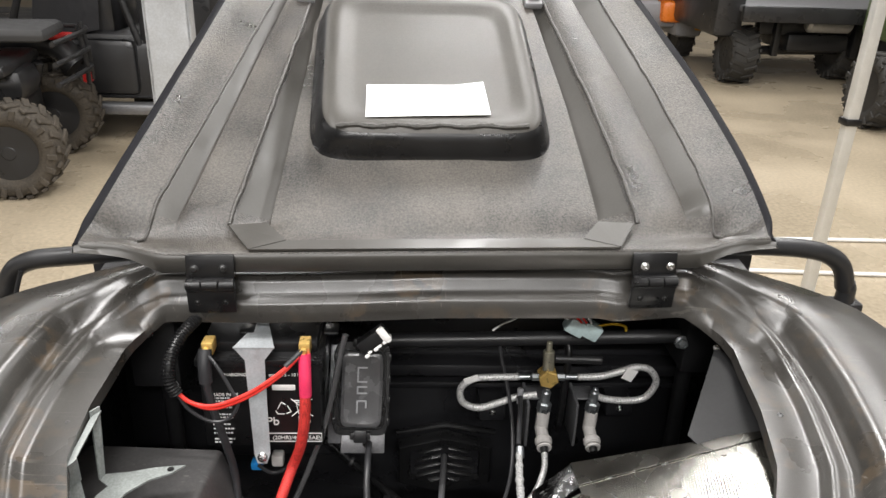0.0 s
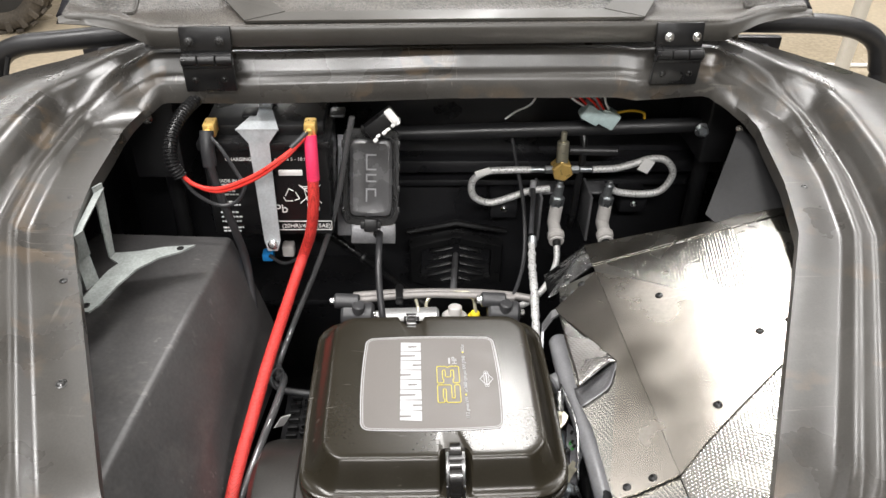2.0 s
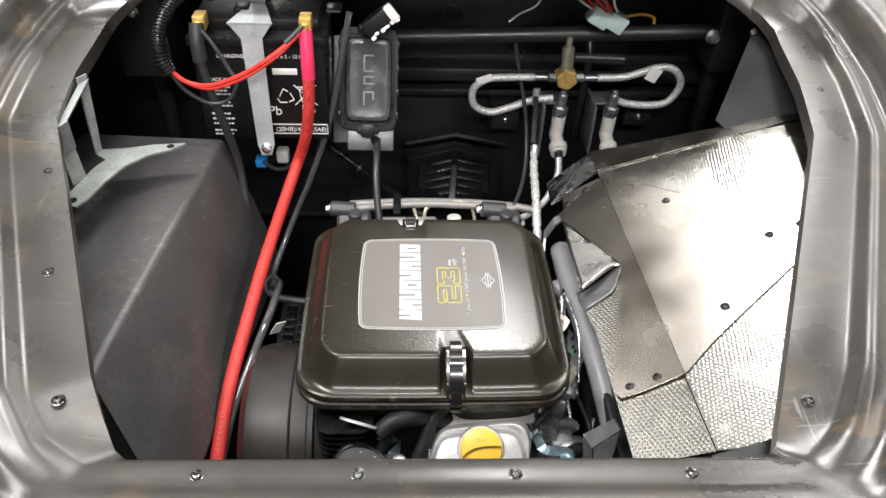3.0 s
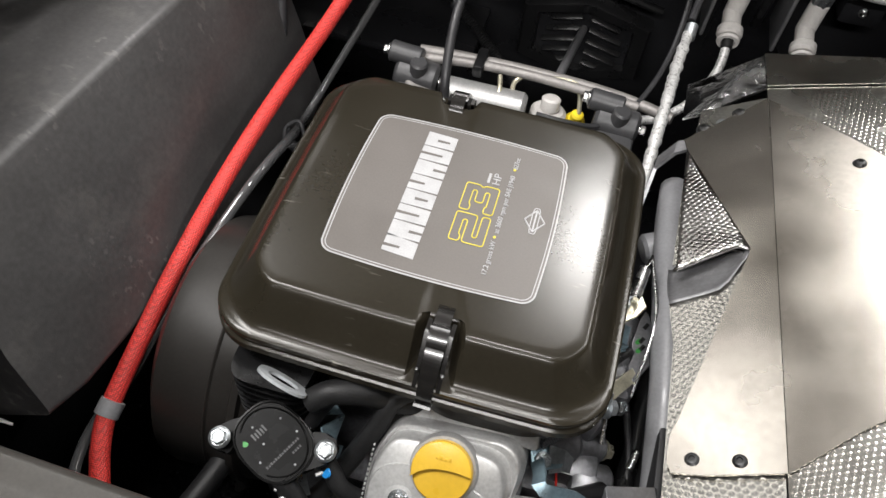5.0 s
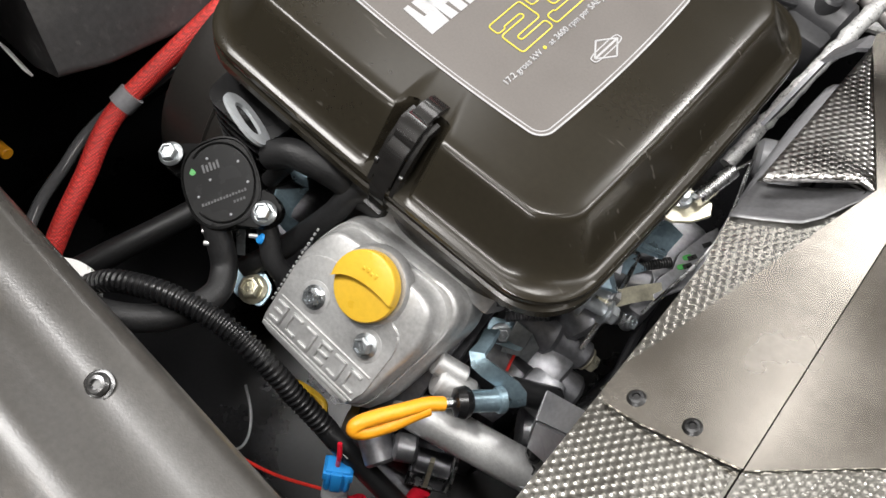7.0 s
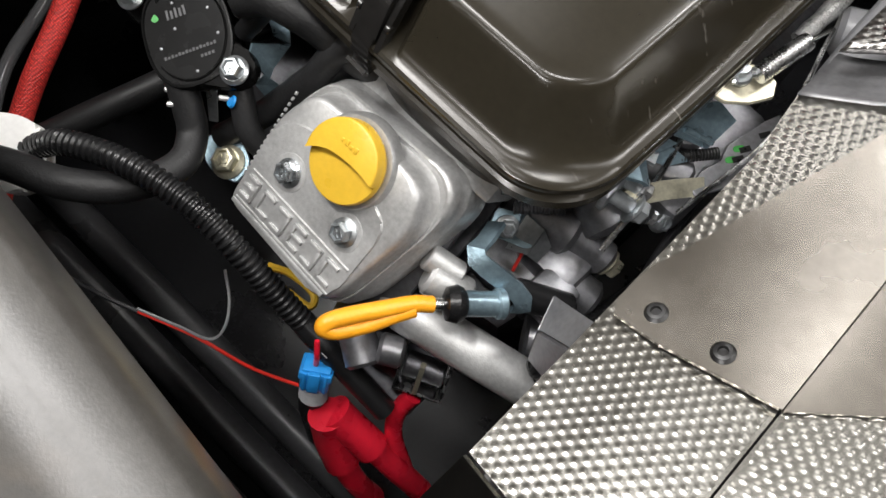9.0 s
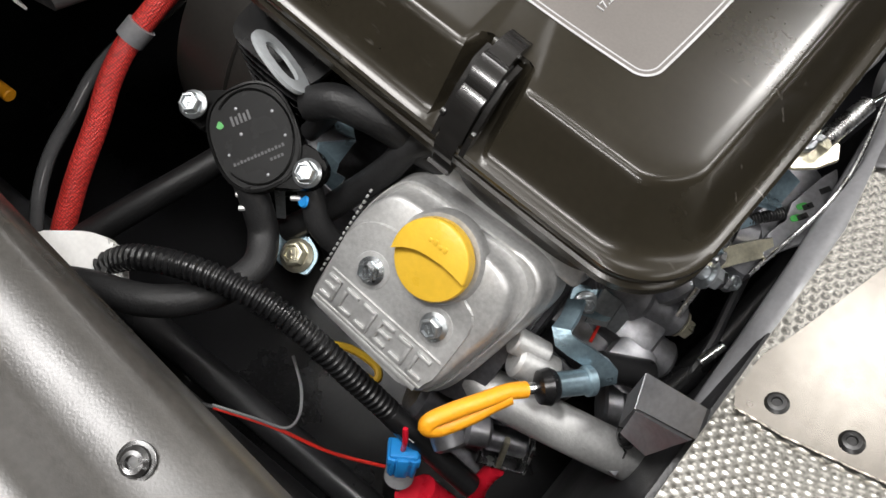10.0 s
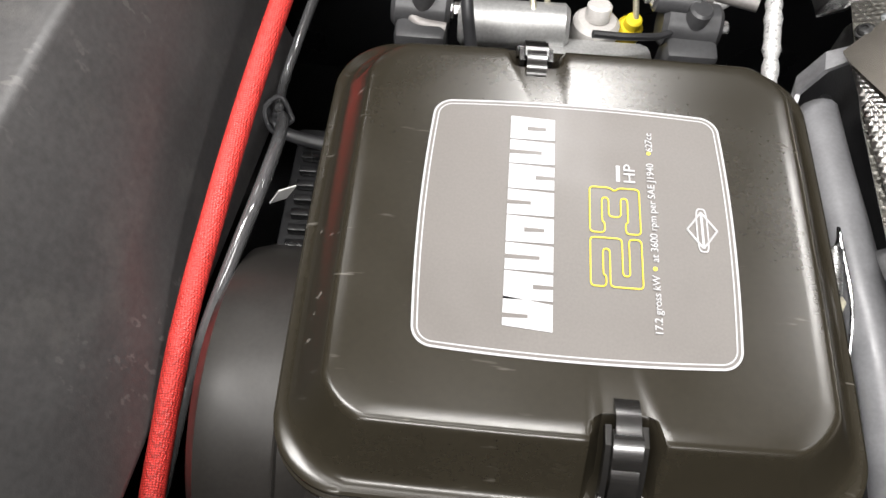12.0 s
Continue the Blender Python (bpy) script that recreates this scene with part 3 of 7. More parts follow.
def hood_z(u, v):
    """Height of the hood's underside over its plane."""
    sgn = 1 if u > 0 else -1
    xs = [abs(hood_u(r, v, sgn)) for r in LINES][::-1]
    h = float(np.interp(abs(u), xs, [r[3] for r in LINES][::-1]))
    fade = min(1.0, max(0.0, (v - .060) / .035))
    h = h if abs(u) > xs[-3] else h * fade
    near = min(1.0, max(0.0, (v - .015) / .045))
    near = near * near * (3 - 2 * near)
    h = h * near + (1 - near) * (float(np.interp(abs(u), LIP_A, LIP_TOP)) + .006 * (u / .5) ** 2)
    return h + near * .003 * noise.noise(Vector((u * 6, v * 6, 0))) - .006 * (u / .5) ** 2


def hood_panel():
    nv, vmax = 48, .80
    bm, rows = bmesh.new(), []
    for j in range(nv + 1):
        v = .0145 + .007 * j if j < 8 else .0705 + (vmax - .0705) * (j - 8) / (nv - 8)
        cols = [hood_u(r, v, -1) for r in LINES] + [hood_u(r, v, 1) for r in LINES[::-1]]
        rows.append([bm.verts.new((u, v, hood_z(u, v))) for u in cols])
    for a, b in zip(rows[:-1], rows[1:]):
        for i in range(len(a) - 1):
            bm.faces.new((a[i], a[i + 1], b[i + 1], b[i]))
    bm.transform(HM)
    return bm


def hood_lip():
    """The turned-down edge along the hinges; its outer ends sweep up."""
    n, loops = 110, []
    for i in range(n + 1):
        u = -.494 + .988 * i / n
        a = abs(u)
        top, low = float(np.interp(a, LIP_A, LIP_TOP)), float(np.interp(a, LIP_A, LIP_LOW))
        back = top - .009 if a < .39 else top - .003
        loops.append([(u, .030, back - .003), (u, .018, top - .003), (u, .0155, top - .0004), (u, .0135, top - .0006), (u, .0105, top - .003), (u, .009, top - .006), (u, .001, low + .002), (u, .002, low), (u, .006, low - .0006), (u, .012, low + .003), (u, .030, back - .006)])
    bm = rings(loops)
    bm.transform(HM)
    return bm


panel = part("panel", hood_panel(), M_HOOD, hood, smooth=50)
skin = panel.modifiers.new("skin", "SOLIDIFY")
up = sum((f.normal for f in panel.data.polygons), Vector()).dot(HM.col[2].to_3d())
skin.thickness, skin.offset = .004, -1 if up > 0 else 1
# smooth pressed strips and black edge trim within the textured panel
panel.data.materials.append(M_SMOOTH)
panel.data.materials.append(M_TRIM)
per_row = 2 * len(LINES) - 1
for f in panel.data.polygons:
    col, row = f.index % per_row, f.index // per_row
    f.material_index = 2 if col in (0, 24) else 1 if (col in (4, 20) and row > 8) or (col in (8, 16) and row > 9) else 0
part("hinge_lip", hood_lip(), M_SMOOTH, hood, smooth=60)


for sgn in (-1, 1):
    for line, v0, r in (((.4225, .265, .365), .034, .0027), ((.309, .204, .253), .078, .0036)):
        pts = []
        for v in np.linspace(v0, .79, 30):
            u = hood_u(line, v, sgn) + .002 * noise.noise(Vector((v * 30, r, sgn)))
            pts.append(HM @ Vector((u, v, hood_z(u, v) + .001)))
        part("bead", tube(pts, r, 8, 5, wobble=.45), M_BEAD, hood, "rough glue bead")
    # end ramp of the inner rib
    part("rib_end", sheet([HM @ Vector((sgn * u, v, h)) for u, v, h in ((.301, .074, .0070), (.267, .019, .0165), (.216, .039, .0130), (.248, .082, .0030))[::-sgn]], .003), M_SMOOTH, hood)
    cu_ = sgn * .222 + (.012 if sgn > 0 else 0)
    part("clip", joined(box(-.018, .018, -.02, .02, 0, .014, .004, HM @ pose(cu_, .69, .004)), box(-.012, .012, -.012, .012, .012, .02, .003, HM @ pose(cu_, .69, .004))), M_GREYP, hood, "translucent grey plastic clip")
part("lip_band", sheet([HM @ Vector((u, v, h)) for u, v, h in ((-.266, .0185, .0160), (-.1, .0185, .0162), (.1, .0185, .0162), (.266, .0185, .0160), (.216, .0385, .0122), (.08, .040, .0118), (-.08, .040, .0118), (-.216, .0385, .0122))], .004), M_SMOOTH, hood)


def hood_box():
    loops = []
    # a base flange, a leaning wall, a broad rounded rim and a dished top
    for h, u0, u1, v0, v1, p in ((0, -.204, .213, .200, .668, 7), (.003, -.204, .213, .200, .668, 7), (.004, -.198, .207, .206, .662, 7), (.018, -.192, .201, .212, .655, 7), (.040, -.184, .194, .217, .645, 7), (.052, -.174, .185, .226, .630, 8), (.0565, -.165, .177, .237, .615, 9), (.0570, -.152, .165, .250, .600, 9), (.0550, -.142, .155, .262, .590, 9), (.0500, -.130, .143, .276, .578, 8), (.0485, -.118, .131, .290, .566, 8), (.0480, -.06, .07, .35, .50, 8)):
        loops.append([HM @ q for q in super_ring((u0 + u1) / 2, (v0 + v1) / 2, h, (u1 - u0) / 2, (v1 - v0) / 2, p, 72)])
    return rings(loops)


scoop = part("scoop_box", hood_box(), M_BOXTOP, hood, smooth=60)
# the box's smooth wall below its glue bead, its shade put in as black
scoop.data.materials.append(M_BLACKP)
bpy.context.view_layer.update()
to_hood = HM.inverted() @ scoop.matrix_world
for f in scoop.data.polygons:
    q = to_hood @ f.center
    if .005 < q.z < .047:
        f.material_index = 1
part("bead", tube([HM @ Vector((u, .238 + .002 * math.sin(u * 90), .0575)) for u in np.linspace(-.15, .155, 20)], .0045, 8, 3, wobble=.5), M_BEAD, hood, "rough glue bead")
paper = thing("paper_sheet", HM @ Vector((0, .31, .055)), "white printed paper sheet lying on the hood box", "paper")
part("sheet", sheet([HM @ Vector(q) for q in ((-.104, .258, .0580), (.0, .262, .0585), (.097, .266, .0580), (.094, .358, .0545), (.045, .352, .0515), (-.102, .350, .0515))], .0006), M_PAPER, paper)
for k, u in enumerate((-.065, -.04, -.018, .012)):
    part("print_bar", sheet([HM @ Vector((u + a, .268 + b, .0588 - .075 * b)) for a, b in ((0, 0), (.004, 0), (.004, .035 + .008 * (k % 2)), (0, .035 + .008 * (k % 2)))], .0003), M_FAINT, paper)


def hinge(cx, cy, label):
    h = thing("hinge", (cx, cy, 1.14), label, "hinge", "hood hinges")
    m = pose(cx, cy, 1.14, 0, 0, HYAW)
    part("leaf", joined(box(-.033, .033, -.010, -.004, .010, .042, .0015, m @ pose(0, 0, 0, -12)), box(-.033, .033, -.016, -.004, .004, .012, .003, m)), M_BLACKP, h)
    part("leaf", joined(box(-.033, .033, -.016, -.009, -.040, -.006, .0015, m @ pose(0, 0, 0, 6)), box(-.033, .033, -.018, -.006, -.008, .000, .003, m)), M_BLACKP, h)
    for k, (a, b) in enumerate(((-.033, -.012), (-.011, .011), (.012, .033))):
        part("knuckle", cyl(m @ Vector((a, -.014, .003)), m @ Vector((b, -.014, .003)), .0075, seg=16, bevel=.001), M_BLACKP, h)
    for sx in (-.019, .019):
        part("screw", button(m @ Vector((sx, -.0145, .028)), m.to_3x3() @ Vector((0, -1, .2)), .005), M_STEEL if cx > 0 else M_DARKBOLT, h)
        part("screw", button(m @ Vector((sx, -.0135, -.024)), m.to_3x3() @ Vector((0, -1, -.1)), .004), M_DARKBOLT, h)
    return h


hinge(.365, .176, "black plastic hinge with two bright screws joining hood and body")
hinge(-.268, .150, "black plastic hinge with dark screws joining hood and body")

guard = thing("brush_guard", (0.05, .3, .6), "black tubular steel brush guard beyond the bodywork", "brush guard")
part("tube", tube([(-.36, .30, 1.128), (-.492, .30, 1.113), (-.54, .30, 1.108), (-.585, .30, 1.102), (-.618, .30, 1.085), (-.636, .30, 1.050), (-.645, .30, 1.00), (-.648, .30, .55)], .0155, 16), M_BLACK, guard)
part("tube", tube([(.50, .30, 1.143), (.60, .30, 1.142), (.66, .30, 1.138), (.70, .30, 1.128), (.727, .30, 1.108), (.742, .30, 1.070), (.748, .30, 1.02), (.75, .30, .55)], .0155, 16), M_BLACK, guard)
part("tube", tube([(.50, .33, 1.15), (.505, .33, 1.0), (.51, .33, .6)], .014, 14), M_BLACK, guard)
part("tube", tube([(-.41, .33, 1.13), (-.41, .33, 1.0), (-.41, .33, .6)], .014, 14), M_BLACK, guard)
part("clamp", box(.715, .775, .282, .318, .985, 1.045, .006), M_BLACK, guard)
part("cable", tube([(-.60, .285, 1.09), (-.61, .28, 1.06), (-.622, .275, 1.02), (-.65, .28, .98)], .004, 8), M_RUBBER, guard)
part("clamp", box(-.675, -.625, .282, .318, .985, 1.035, .006), M_BLACK, guard)


# ---------------------------------------------------------------- engine
engine = thing("engine", (.02, -.2, .31), "black and bare aluminium twin-cylinder petrol engine", "engine")
CX, CY = .0206, -.2000
NOTCHES = ((.0415, -1), (-.003, 1))


def cover_skin():
    """Flat top, a crisp crease, a straight shoulder with cut corners, and a rolled flange."""
    loops = []
    # height, half width, half depth, corner radius, bow of the sides, roundness of the corners
    for z, hx, hy, r, bow, cut in (
        (.8938, .030, .028, .010, 0, 2), (.8937, .085, .080, .018, 0, 2), (.8936, .108, .102, .020, .001, 1.7), (.8935, .1142, .1082, .0205, .0012, 1.6), (.8930, .1162, .1102, .0210, .0013, 1.5),
        (.8918, .1178, .1116, .0215, .0013, 1.45), (.8900, .1192, .1130, .0225, .0013, 1.45), (.8830, .1235, .1182, .0260, .0013, 1.45), (.8745, .1286, .1240, .0300, .0014, 1.5), (.8690, .1320, .1280, .0320, .0014, 1.6),
        (.8660, .1342, .1303, .0335, .0014, 1.7), (.8642, .1364, .1328, .0345, .0014, 1.8), (.8634, .1390, .1352, .036, .0014, 1.9), (.8630, .1410, .1372, .037, .0014, 1.9), (.8618, .1424, .1386, .0375, .0014, 1.9), (.8596, .1429, .1391, .038, .0014, 1.9), (.8572, .1426, .1388, .038, .0014, 1.9), (.8556, .1416, .1378, .037, .0014, 1.9), (.8552, .1385, .135, .036, .0014, 1.9)):
        ring = soft_ring(CX, CY, z, hx, hy, r, bow, cut, 90, 16)
        # the latches sit in notches of the shoulder
        for q in ring:
            for lx, sy in NOTCHES:
                out = (q.y - CY) * sy
                if out > .085 and z > .8632:
                    a = abs(q.x - lx)
                    w = min(1.0, max(0.0, (.0175 - a) / .0075))
                    w = w * w * (3 - 2 * w)
                    deep = min(1.0, max(0.0, (out - .100) / .010))
                    q.y -= sy * w * .0135 * deep
                    q.z -= w * .004 * deep * (z > .880)
        loops.append(ring)
    return rings(loops)


cover = part("air_cleaner_cover", cover_skin(), M_COVER, engine, "glossy bronze-black pressed steel air cleaner cover", smooth=28)
LZ = .8941
label_pts = soft_ring(.0190, -.2025, 0, .0775, .0728, .011, .0022, 2.0, 24, 10)
label = part("label_plate", rings([[(q.x, q.y, .8930) for q in label_pts], [(q.x, q.y, LZ) for q in label_pts]]), M_LABEL, cover, "grey adhesive label with silver border and yellow figures")


def border(h0, h1):
    a, b = (soft_ring(.0190, -.2025, LZ + .0002, .0775 - h, .0728 - h, .011 - h, .0022, 2.0, 24, 10) for h in (h0, h1))
    return rings([a, b], cap=False)


part("border_line", border(.0, .0011), M_SILVER, cover)
part("border_line", border(.0025, .0032), M_SILVER, cover)
# maker's word, as plain silver blocks with short slits
for k in range(8):
    y0 = -.2640 + k * .01575
    sl = .0030 if k < 1 else .0010
    part("silver_block", sheet([(.0078, y0 + .0006, LZ + .0004), (.0078, y0 + .0146, LZ + .0004), (-.0160, y0 + .0146 + sl, LZ + .0004), (-.0160, y0 - .0006 + sl, LZ + .0004)], .0003), M_SILVER, cover)
    lo, hi = ((-.0160, -.004), (-.002, .0078), (-.0160, .001), (-.007, .003))[k % 4]
    part("dark_slit", sheet([(hi, y0 + .0068, LZ + .0006), (hi, y0 + .0086, LZ + .0006), (lo, y0 + .0088, LZ + .0006), (lo, y0 + .0064, LZ + .0006)], .0003), M_LABEL, cover)
TM = lambda x, y: frame_of((x, y, LZ + .0004), (0, 1, 0), (-1, 0, 0))
def figure(points, at):
    """An outlined block figure: its edge as one thin raised line."""
    ring = rounded(points, .0022, 4)
    return joined(*[cyl((at[0] - v, at[1] + u, LZ + .0004), (at[0] - q, at[1] + p, LZ + .0004), .00042, seg=6) for (u, v), (p, q) in zip(ring, ring[1:] + ring[:1])])


FW, FH, FS = .0270, .0255, .0062
two = [(0, FH), (FW, FH), (FW, .0097), (FS, .0097), (FS, FS), (FW, FS), (FW, 0), (0, 0), (0, .0159), (FW - FS, .0159), (FW - FS, FH - FS), (FS, FH - FS), (FS, FH - 1.22 * FS), (0, FH - 1.22 * FS)]
three = [(0, FH), (FW, FH), (FW, .0150), (FW - .0022, .01275), (FW, .0105), (FW, 0), (0, 0), (0, 1.2 * FS), (FS, 1.2 * FS), (FS, FS), (FW - FS, FS), (FW - FS, .0097), (.0095, .0097), (.0095, .0159), (FW - FS, .0159), (FW - FS, FH - FS), (FS, FH - FS), (FS, FH - 1.2 * FS), (0, FH - 1.2 * FS)]
part("number_print", figure(two, (.0515, -.2372)), M_YPRINT, cover)
part("number_print", figure(three, (.0515, -.2072)), M_YPRINT, cover)
part("letters", lettering("HP", .0085, TM(.0472, -.1710), 1.15), M_SILVER, cover)
part("silver_block", box(.0400, .0420, -.176, -.166, LZ, LZ + .0004), M_SILVER, cover)
part("small_print", lettering("17.2 gross kW     at 3600 rpm per SAE J1940     627cc", .0053, TM(.0580, -.2020), 1.0), M_SILVER, cover)
for dy in (-.2255, -.1565):
    part("print_dot", cyl((.0577, dy, LZ), (.0577, dy, LZ + .0004), .0011, seg=12), M_YPRINT, cover)
lg = [(.0825 + a, -.2015 + b) for a, b in ((-.0075, 0), (0, -.0105), (.0075, 0), (0, .0105))]
for (ax, ay), (bx, by) in zip(lg, lg[1:] + lg[:1]):
    part("mark_line", cyl((ax, ay, LZ + .0002), (bx, by, LZ + .0002), .0006, seg=6), M_SILVER, cover)
pill = lambda h, z: [(q.x, q.y, z) for q in super_ring(.0825, -.2015, 0, .0030 - h, .0128 - h, 4, 40)]
part("mark_bar", rings([pill(0, LZ), pill(0, LZ + .0003)]), M_LABEL, cover)
part("mark_line", rings([pill(0, LZ + .0005), pill(.0007, LZ + .0005)], cap=False), M_SILVER, cover)
part("mark_line", box(.0819, .0831, -.2110, -.1920, LZ + .0002, LZ + .0006), M_SILVER, cover)


def ribbon(path, half, thick, x):
    """A bent flat strip: a path in y, z, its half width along x."""
    loops = []
    for i, (y, z) in enumerate(path):
        (ya, za), (yb, zb) = path[max(i - 1, 0)], path[min(i + 1, len(path) - 1)]
        d = Vector((0, yb - ya, zb - za)).normalized()
        n = Vector((1, 0, 0)).cross(d)
        p = Vector((x, y, z))
        loops.append([p + Vector((sx * half, 0, 0)) + n * sn * thick / 2 for sx, sn in ((-1, -1), (1, -1), (1, 1), (-1, 1))])
    return rings(loops)


def latch(x, y, sy):
    """A stepped buckle latch in the cover's notch. sy: the way outwards."""
    g = lambda rows: [(y + sy * a, b) for a, b in rows]
    lt = part("latch", ribbon(g([(-.006, .8905), (-.003, .8935), (.004, .8955), (.010, .8945), (.013, .8905)]), .0056, .0036, x), M_GLOSS, cover, "glossy black buckle latch in a notch of the cover")
    part("buckle", ribbon(g([(.009, .8925), (.013, .8945), (.019, .8915), (.025, .8840), (.026, .8800)]), .0066, .0036, x), M_GLOSS, lt)
    part("buckle", ribbon(g([(.022, .8865), (.028, .8830), (.034, .8740), (.0385, .8655)]), .0062, .0040, x), M_GLOSS, lt)
    part("strap", ribbon(g([(.0375, .868), (.0425, .862), (.0440, .852), (.0440, .843)]), .0055, .003, x), M_GLOSS, lt)
    part("hook", ribbon(g([(.0410, .8470), (.0465, .8445), (.0480, .8480)]), .0060, .002, x), M_GLOSS, lt)
    for sx in (-.0082, .0082):
        part("cheek", ribbon(g([(.006, .8900), (.014, .8900), (.024, .8810), (.034, .8690), (.040, .860)]), .0014, .0055, x + sx), M_GLOSS, lt)
        part("pin", cyl((x + sx * .9, y + sy * .034, .8715), (x + sx * 1.25, y + sy * .034, .8715), .0024, seg=12, bevel=.0005), M_GLOSS, lt)


latch(.0415, -.298, -1)
latch(-.003, -.102, 1)
part("seal_ring", rings([soft_ring(CX, CY, z, .1395, .1355, .036, .0014, 1.9) for z in (.8556, .8520)]), M_RUBBER, engine, "black rubber seal between the shells")
base = part("air_cleaner_base", joined(
    rings([soft_ring(CX, CY, z, h - .0030, h * .955, .037, .0014, 1.9) for z, h in ((.8530, .138), (.8528, .1445), (.8515, .1462), (.8455, .1465), (.8425, .1450), (.8395, .1400), (.835, .137), (.820, .134), (.805, .120), (.78, .112))]),
    rings([even_ring(.085, -.314, z, h, .022, 4, 60) for z, h in ((.842, .048), (.818, .047), (.812, .043))])), M_COVER, engine, "glossy dark lower shell of the air cleaner", smooth=28)
# near cylinder: valve cover tilted towards the viewer's side
VM = frame_of((.0640, -.3845, .802), (1, -.02, .07), (.012, .078, .057))
V_OUT = [(-.0465, -.0485), (.0340, -.0505), (.0430, -.0370), (.0560, .0290), (.0525, .0420), (.0420, .0485), (-.0300, .0445), (-.0405, .0370), (-.0500, .0100)]
V_PAD = [(-.0445, -.0465), (.0315, -.0475), (.0385, -.0350), (.0475, .0120), (.0410, .0300), (.0290, .0365), (-.0300, .0330), (-.0380, .0275), (-.0460, .0080)]


def valve_ring(k, z, r=.016, grow=0.0):
    """A ring between the outer edge (0) and the raised pad (1), grown about the middle."""
    pts = [(a[0] + (b[0] - a[0]) * k, a[1] + (b[1] - a[1]) * k) for a, b in zip(V_OUT, V_PAD)]
    return [VM @ Vector((x * (1 + grow), y * (1 + grow), z)) for x, y in rounded(pts, r, 8)]


valve = part("valve_cover", rings([valve_ring(k, z, r, g) for k, z, r, g in (
    (0, -.034, .014, .03), (0, -.0140, .014, .03), (0, -.0128, .014, .02), (0, -.0110, .014, -.005), (.04, -.0085, .014, 0), (.16, -.0046, .014, 0), (.27, -.0030, .014, 0), (.38, -.0030, .014, 0), (.50, -.0048, .013, 0), (.62, -.0055, .013, 0), (.76, -.0030, .012, 0), (.88, .0012, .012, 0), (.96, .0046, .011, 0), (1, .0062, .011, -.02), (1, .0068, .010, -.06), (1, .0069, .010, -.5))]), M_CAST, engine, "cast aluminium valve cover with raised lettering bars", smooth=50)
part("flat_pad", prism(rounded([(-.0435, -.0455), (.0300, -.0462), (.0370, -.0350), (.0380, .0060), (.0300, .0120), (.0200, .0130), (-.0280, .0175), (-.0440, .0060)], .008, 4), .008, VM @ pose(0, 0, .0082), .0008), M_CAST, valve)
CAPC = VM @ Vector((.0035, .0205, .006))
VZ = VM.to_3x3() @ Vector((0, 0, 1))
part("filler_neck", lathe(CAPC, VZ, [(-.004, .0245), (.0015, .0240), (.0035, .0225), (.0036, .018)], 40), M_CAST, valve)
cap = part("oil_cap", lathe(CAPC, VZ, [(.0030, .0190), (.0045, .0202), (.0060, .0209), (.0084, .0210), (.0098, .0202), (.0102, .0184), (.0104, .004)], 48), M_YELLOW, valve, "yellow plastic oil filler cap with a stepped grip")
# the raised half of the cap ends in a curved wall
grip = [(-.0201, -.0075), (-.0150, -.0030), (-.0090, .0001), (-.0020, .0018), (.0060, .0026), (.0130, .0026), (.0206, .0018)]
grip += [(.0207 * math.cos(a), .0207 * math.sin(a)) for a in np.linspace(.10, math.pi + .30, 30)]
step_up = lambda k, z: [VM @ Vector((.0035 + x * k, .0205 + .0002 + (y - .006) * k + .006, z)) for x, y in grip]
part("grip_step", rings([step_up(1, .0145), step_up(1, .0192), step_up(.985, .0202), step_up(.94, .0206)]), M_YELLOW, cap, smooth=50)
for k in range(4):
    part("moulded_mark", box(-.0055 + k * .003, -.0037 + k * .003, .0085, .0105 + .001 * (k % 2), .0150, .0211, .0003, VM @ pose(.0035, .0205, 0)), M_YELLOW, cap)
for bx, by in ((-.0216, -.0082), (.0217, -.0086)):
    part("boss", lathe(VM @ Vector((bx, by, .0075)), VZ, [(0, .0105), (.0010, .0100), (.0012, .0085)], 28), M_CAST, valve)
    part("bolt", hexhead(VM @ Vector((bx, by, .0085)), VZ, .0056), M_ZINC, valve, "bright flanged hex bolt")
# raised bars in place of the maker's cast word
for k in range(6):
    x0, y0, y1 = -.0400 + k * .0125, -.0375, -.0245
    bmk = [box(x0, x0 + .0092, y0, y0 + .0020, .0078, .0098, .0004, VM), box(x0, x0 + .0092, y1 - .0020, y1, .0078, .0098, .0004, VM)]
    bmk.append(box(x0 + (.0 if k % 2 else .0072), x0 + (.0020 if k % 2 else .0092), y0, y1, .0078, .0098, .0004, VM))
    if k % 3 == 0:
        bmk.append(box(x0, x0 + .0092, y0 + .0058, y0 + .0076, .0078, .0098, .0004, VM))
    part("raised_bar", joined(*bmk), M_CAST, valve)
for x0, x1, y0, w in ((-.0415, .0320, -.0425, .0012), (-.0405, .0340, -.0400, .0007), (-.0405, .0355, -.0218, .0007)):
    part("raised_bar", box(x0, x1, y0 - w, y0 + w, .0072, .0090, .0004, VM), M_CAST, valve)
for k in range(16):
    part("raised_bar", box(-.0492, -.0480, -.032 + k * .0035, -.0301 + k * .0035, -.0005, .0010, .0002, VM), M_CAST, valve)
for k, h in enumerate((.056, .050, .057, .050, .057, .050, .057, .050)):
    part("cylinder_fin", rings([[VM @ q for q in super_ring(0, 0, z, h, h, 6, 40)] for z in (-.034 - k * .010, -.030 - k * .010)]), M_CASTD, engine, "dark cast cylinder fin")
part("head_plate", box(-.056, .062, .044, .075, -.045, -.014, .003, VM), M_CAST, engine)
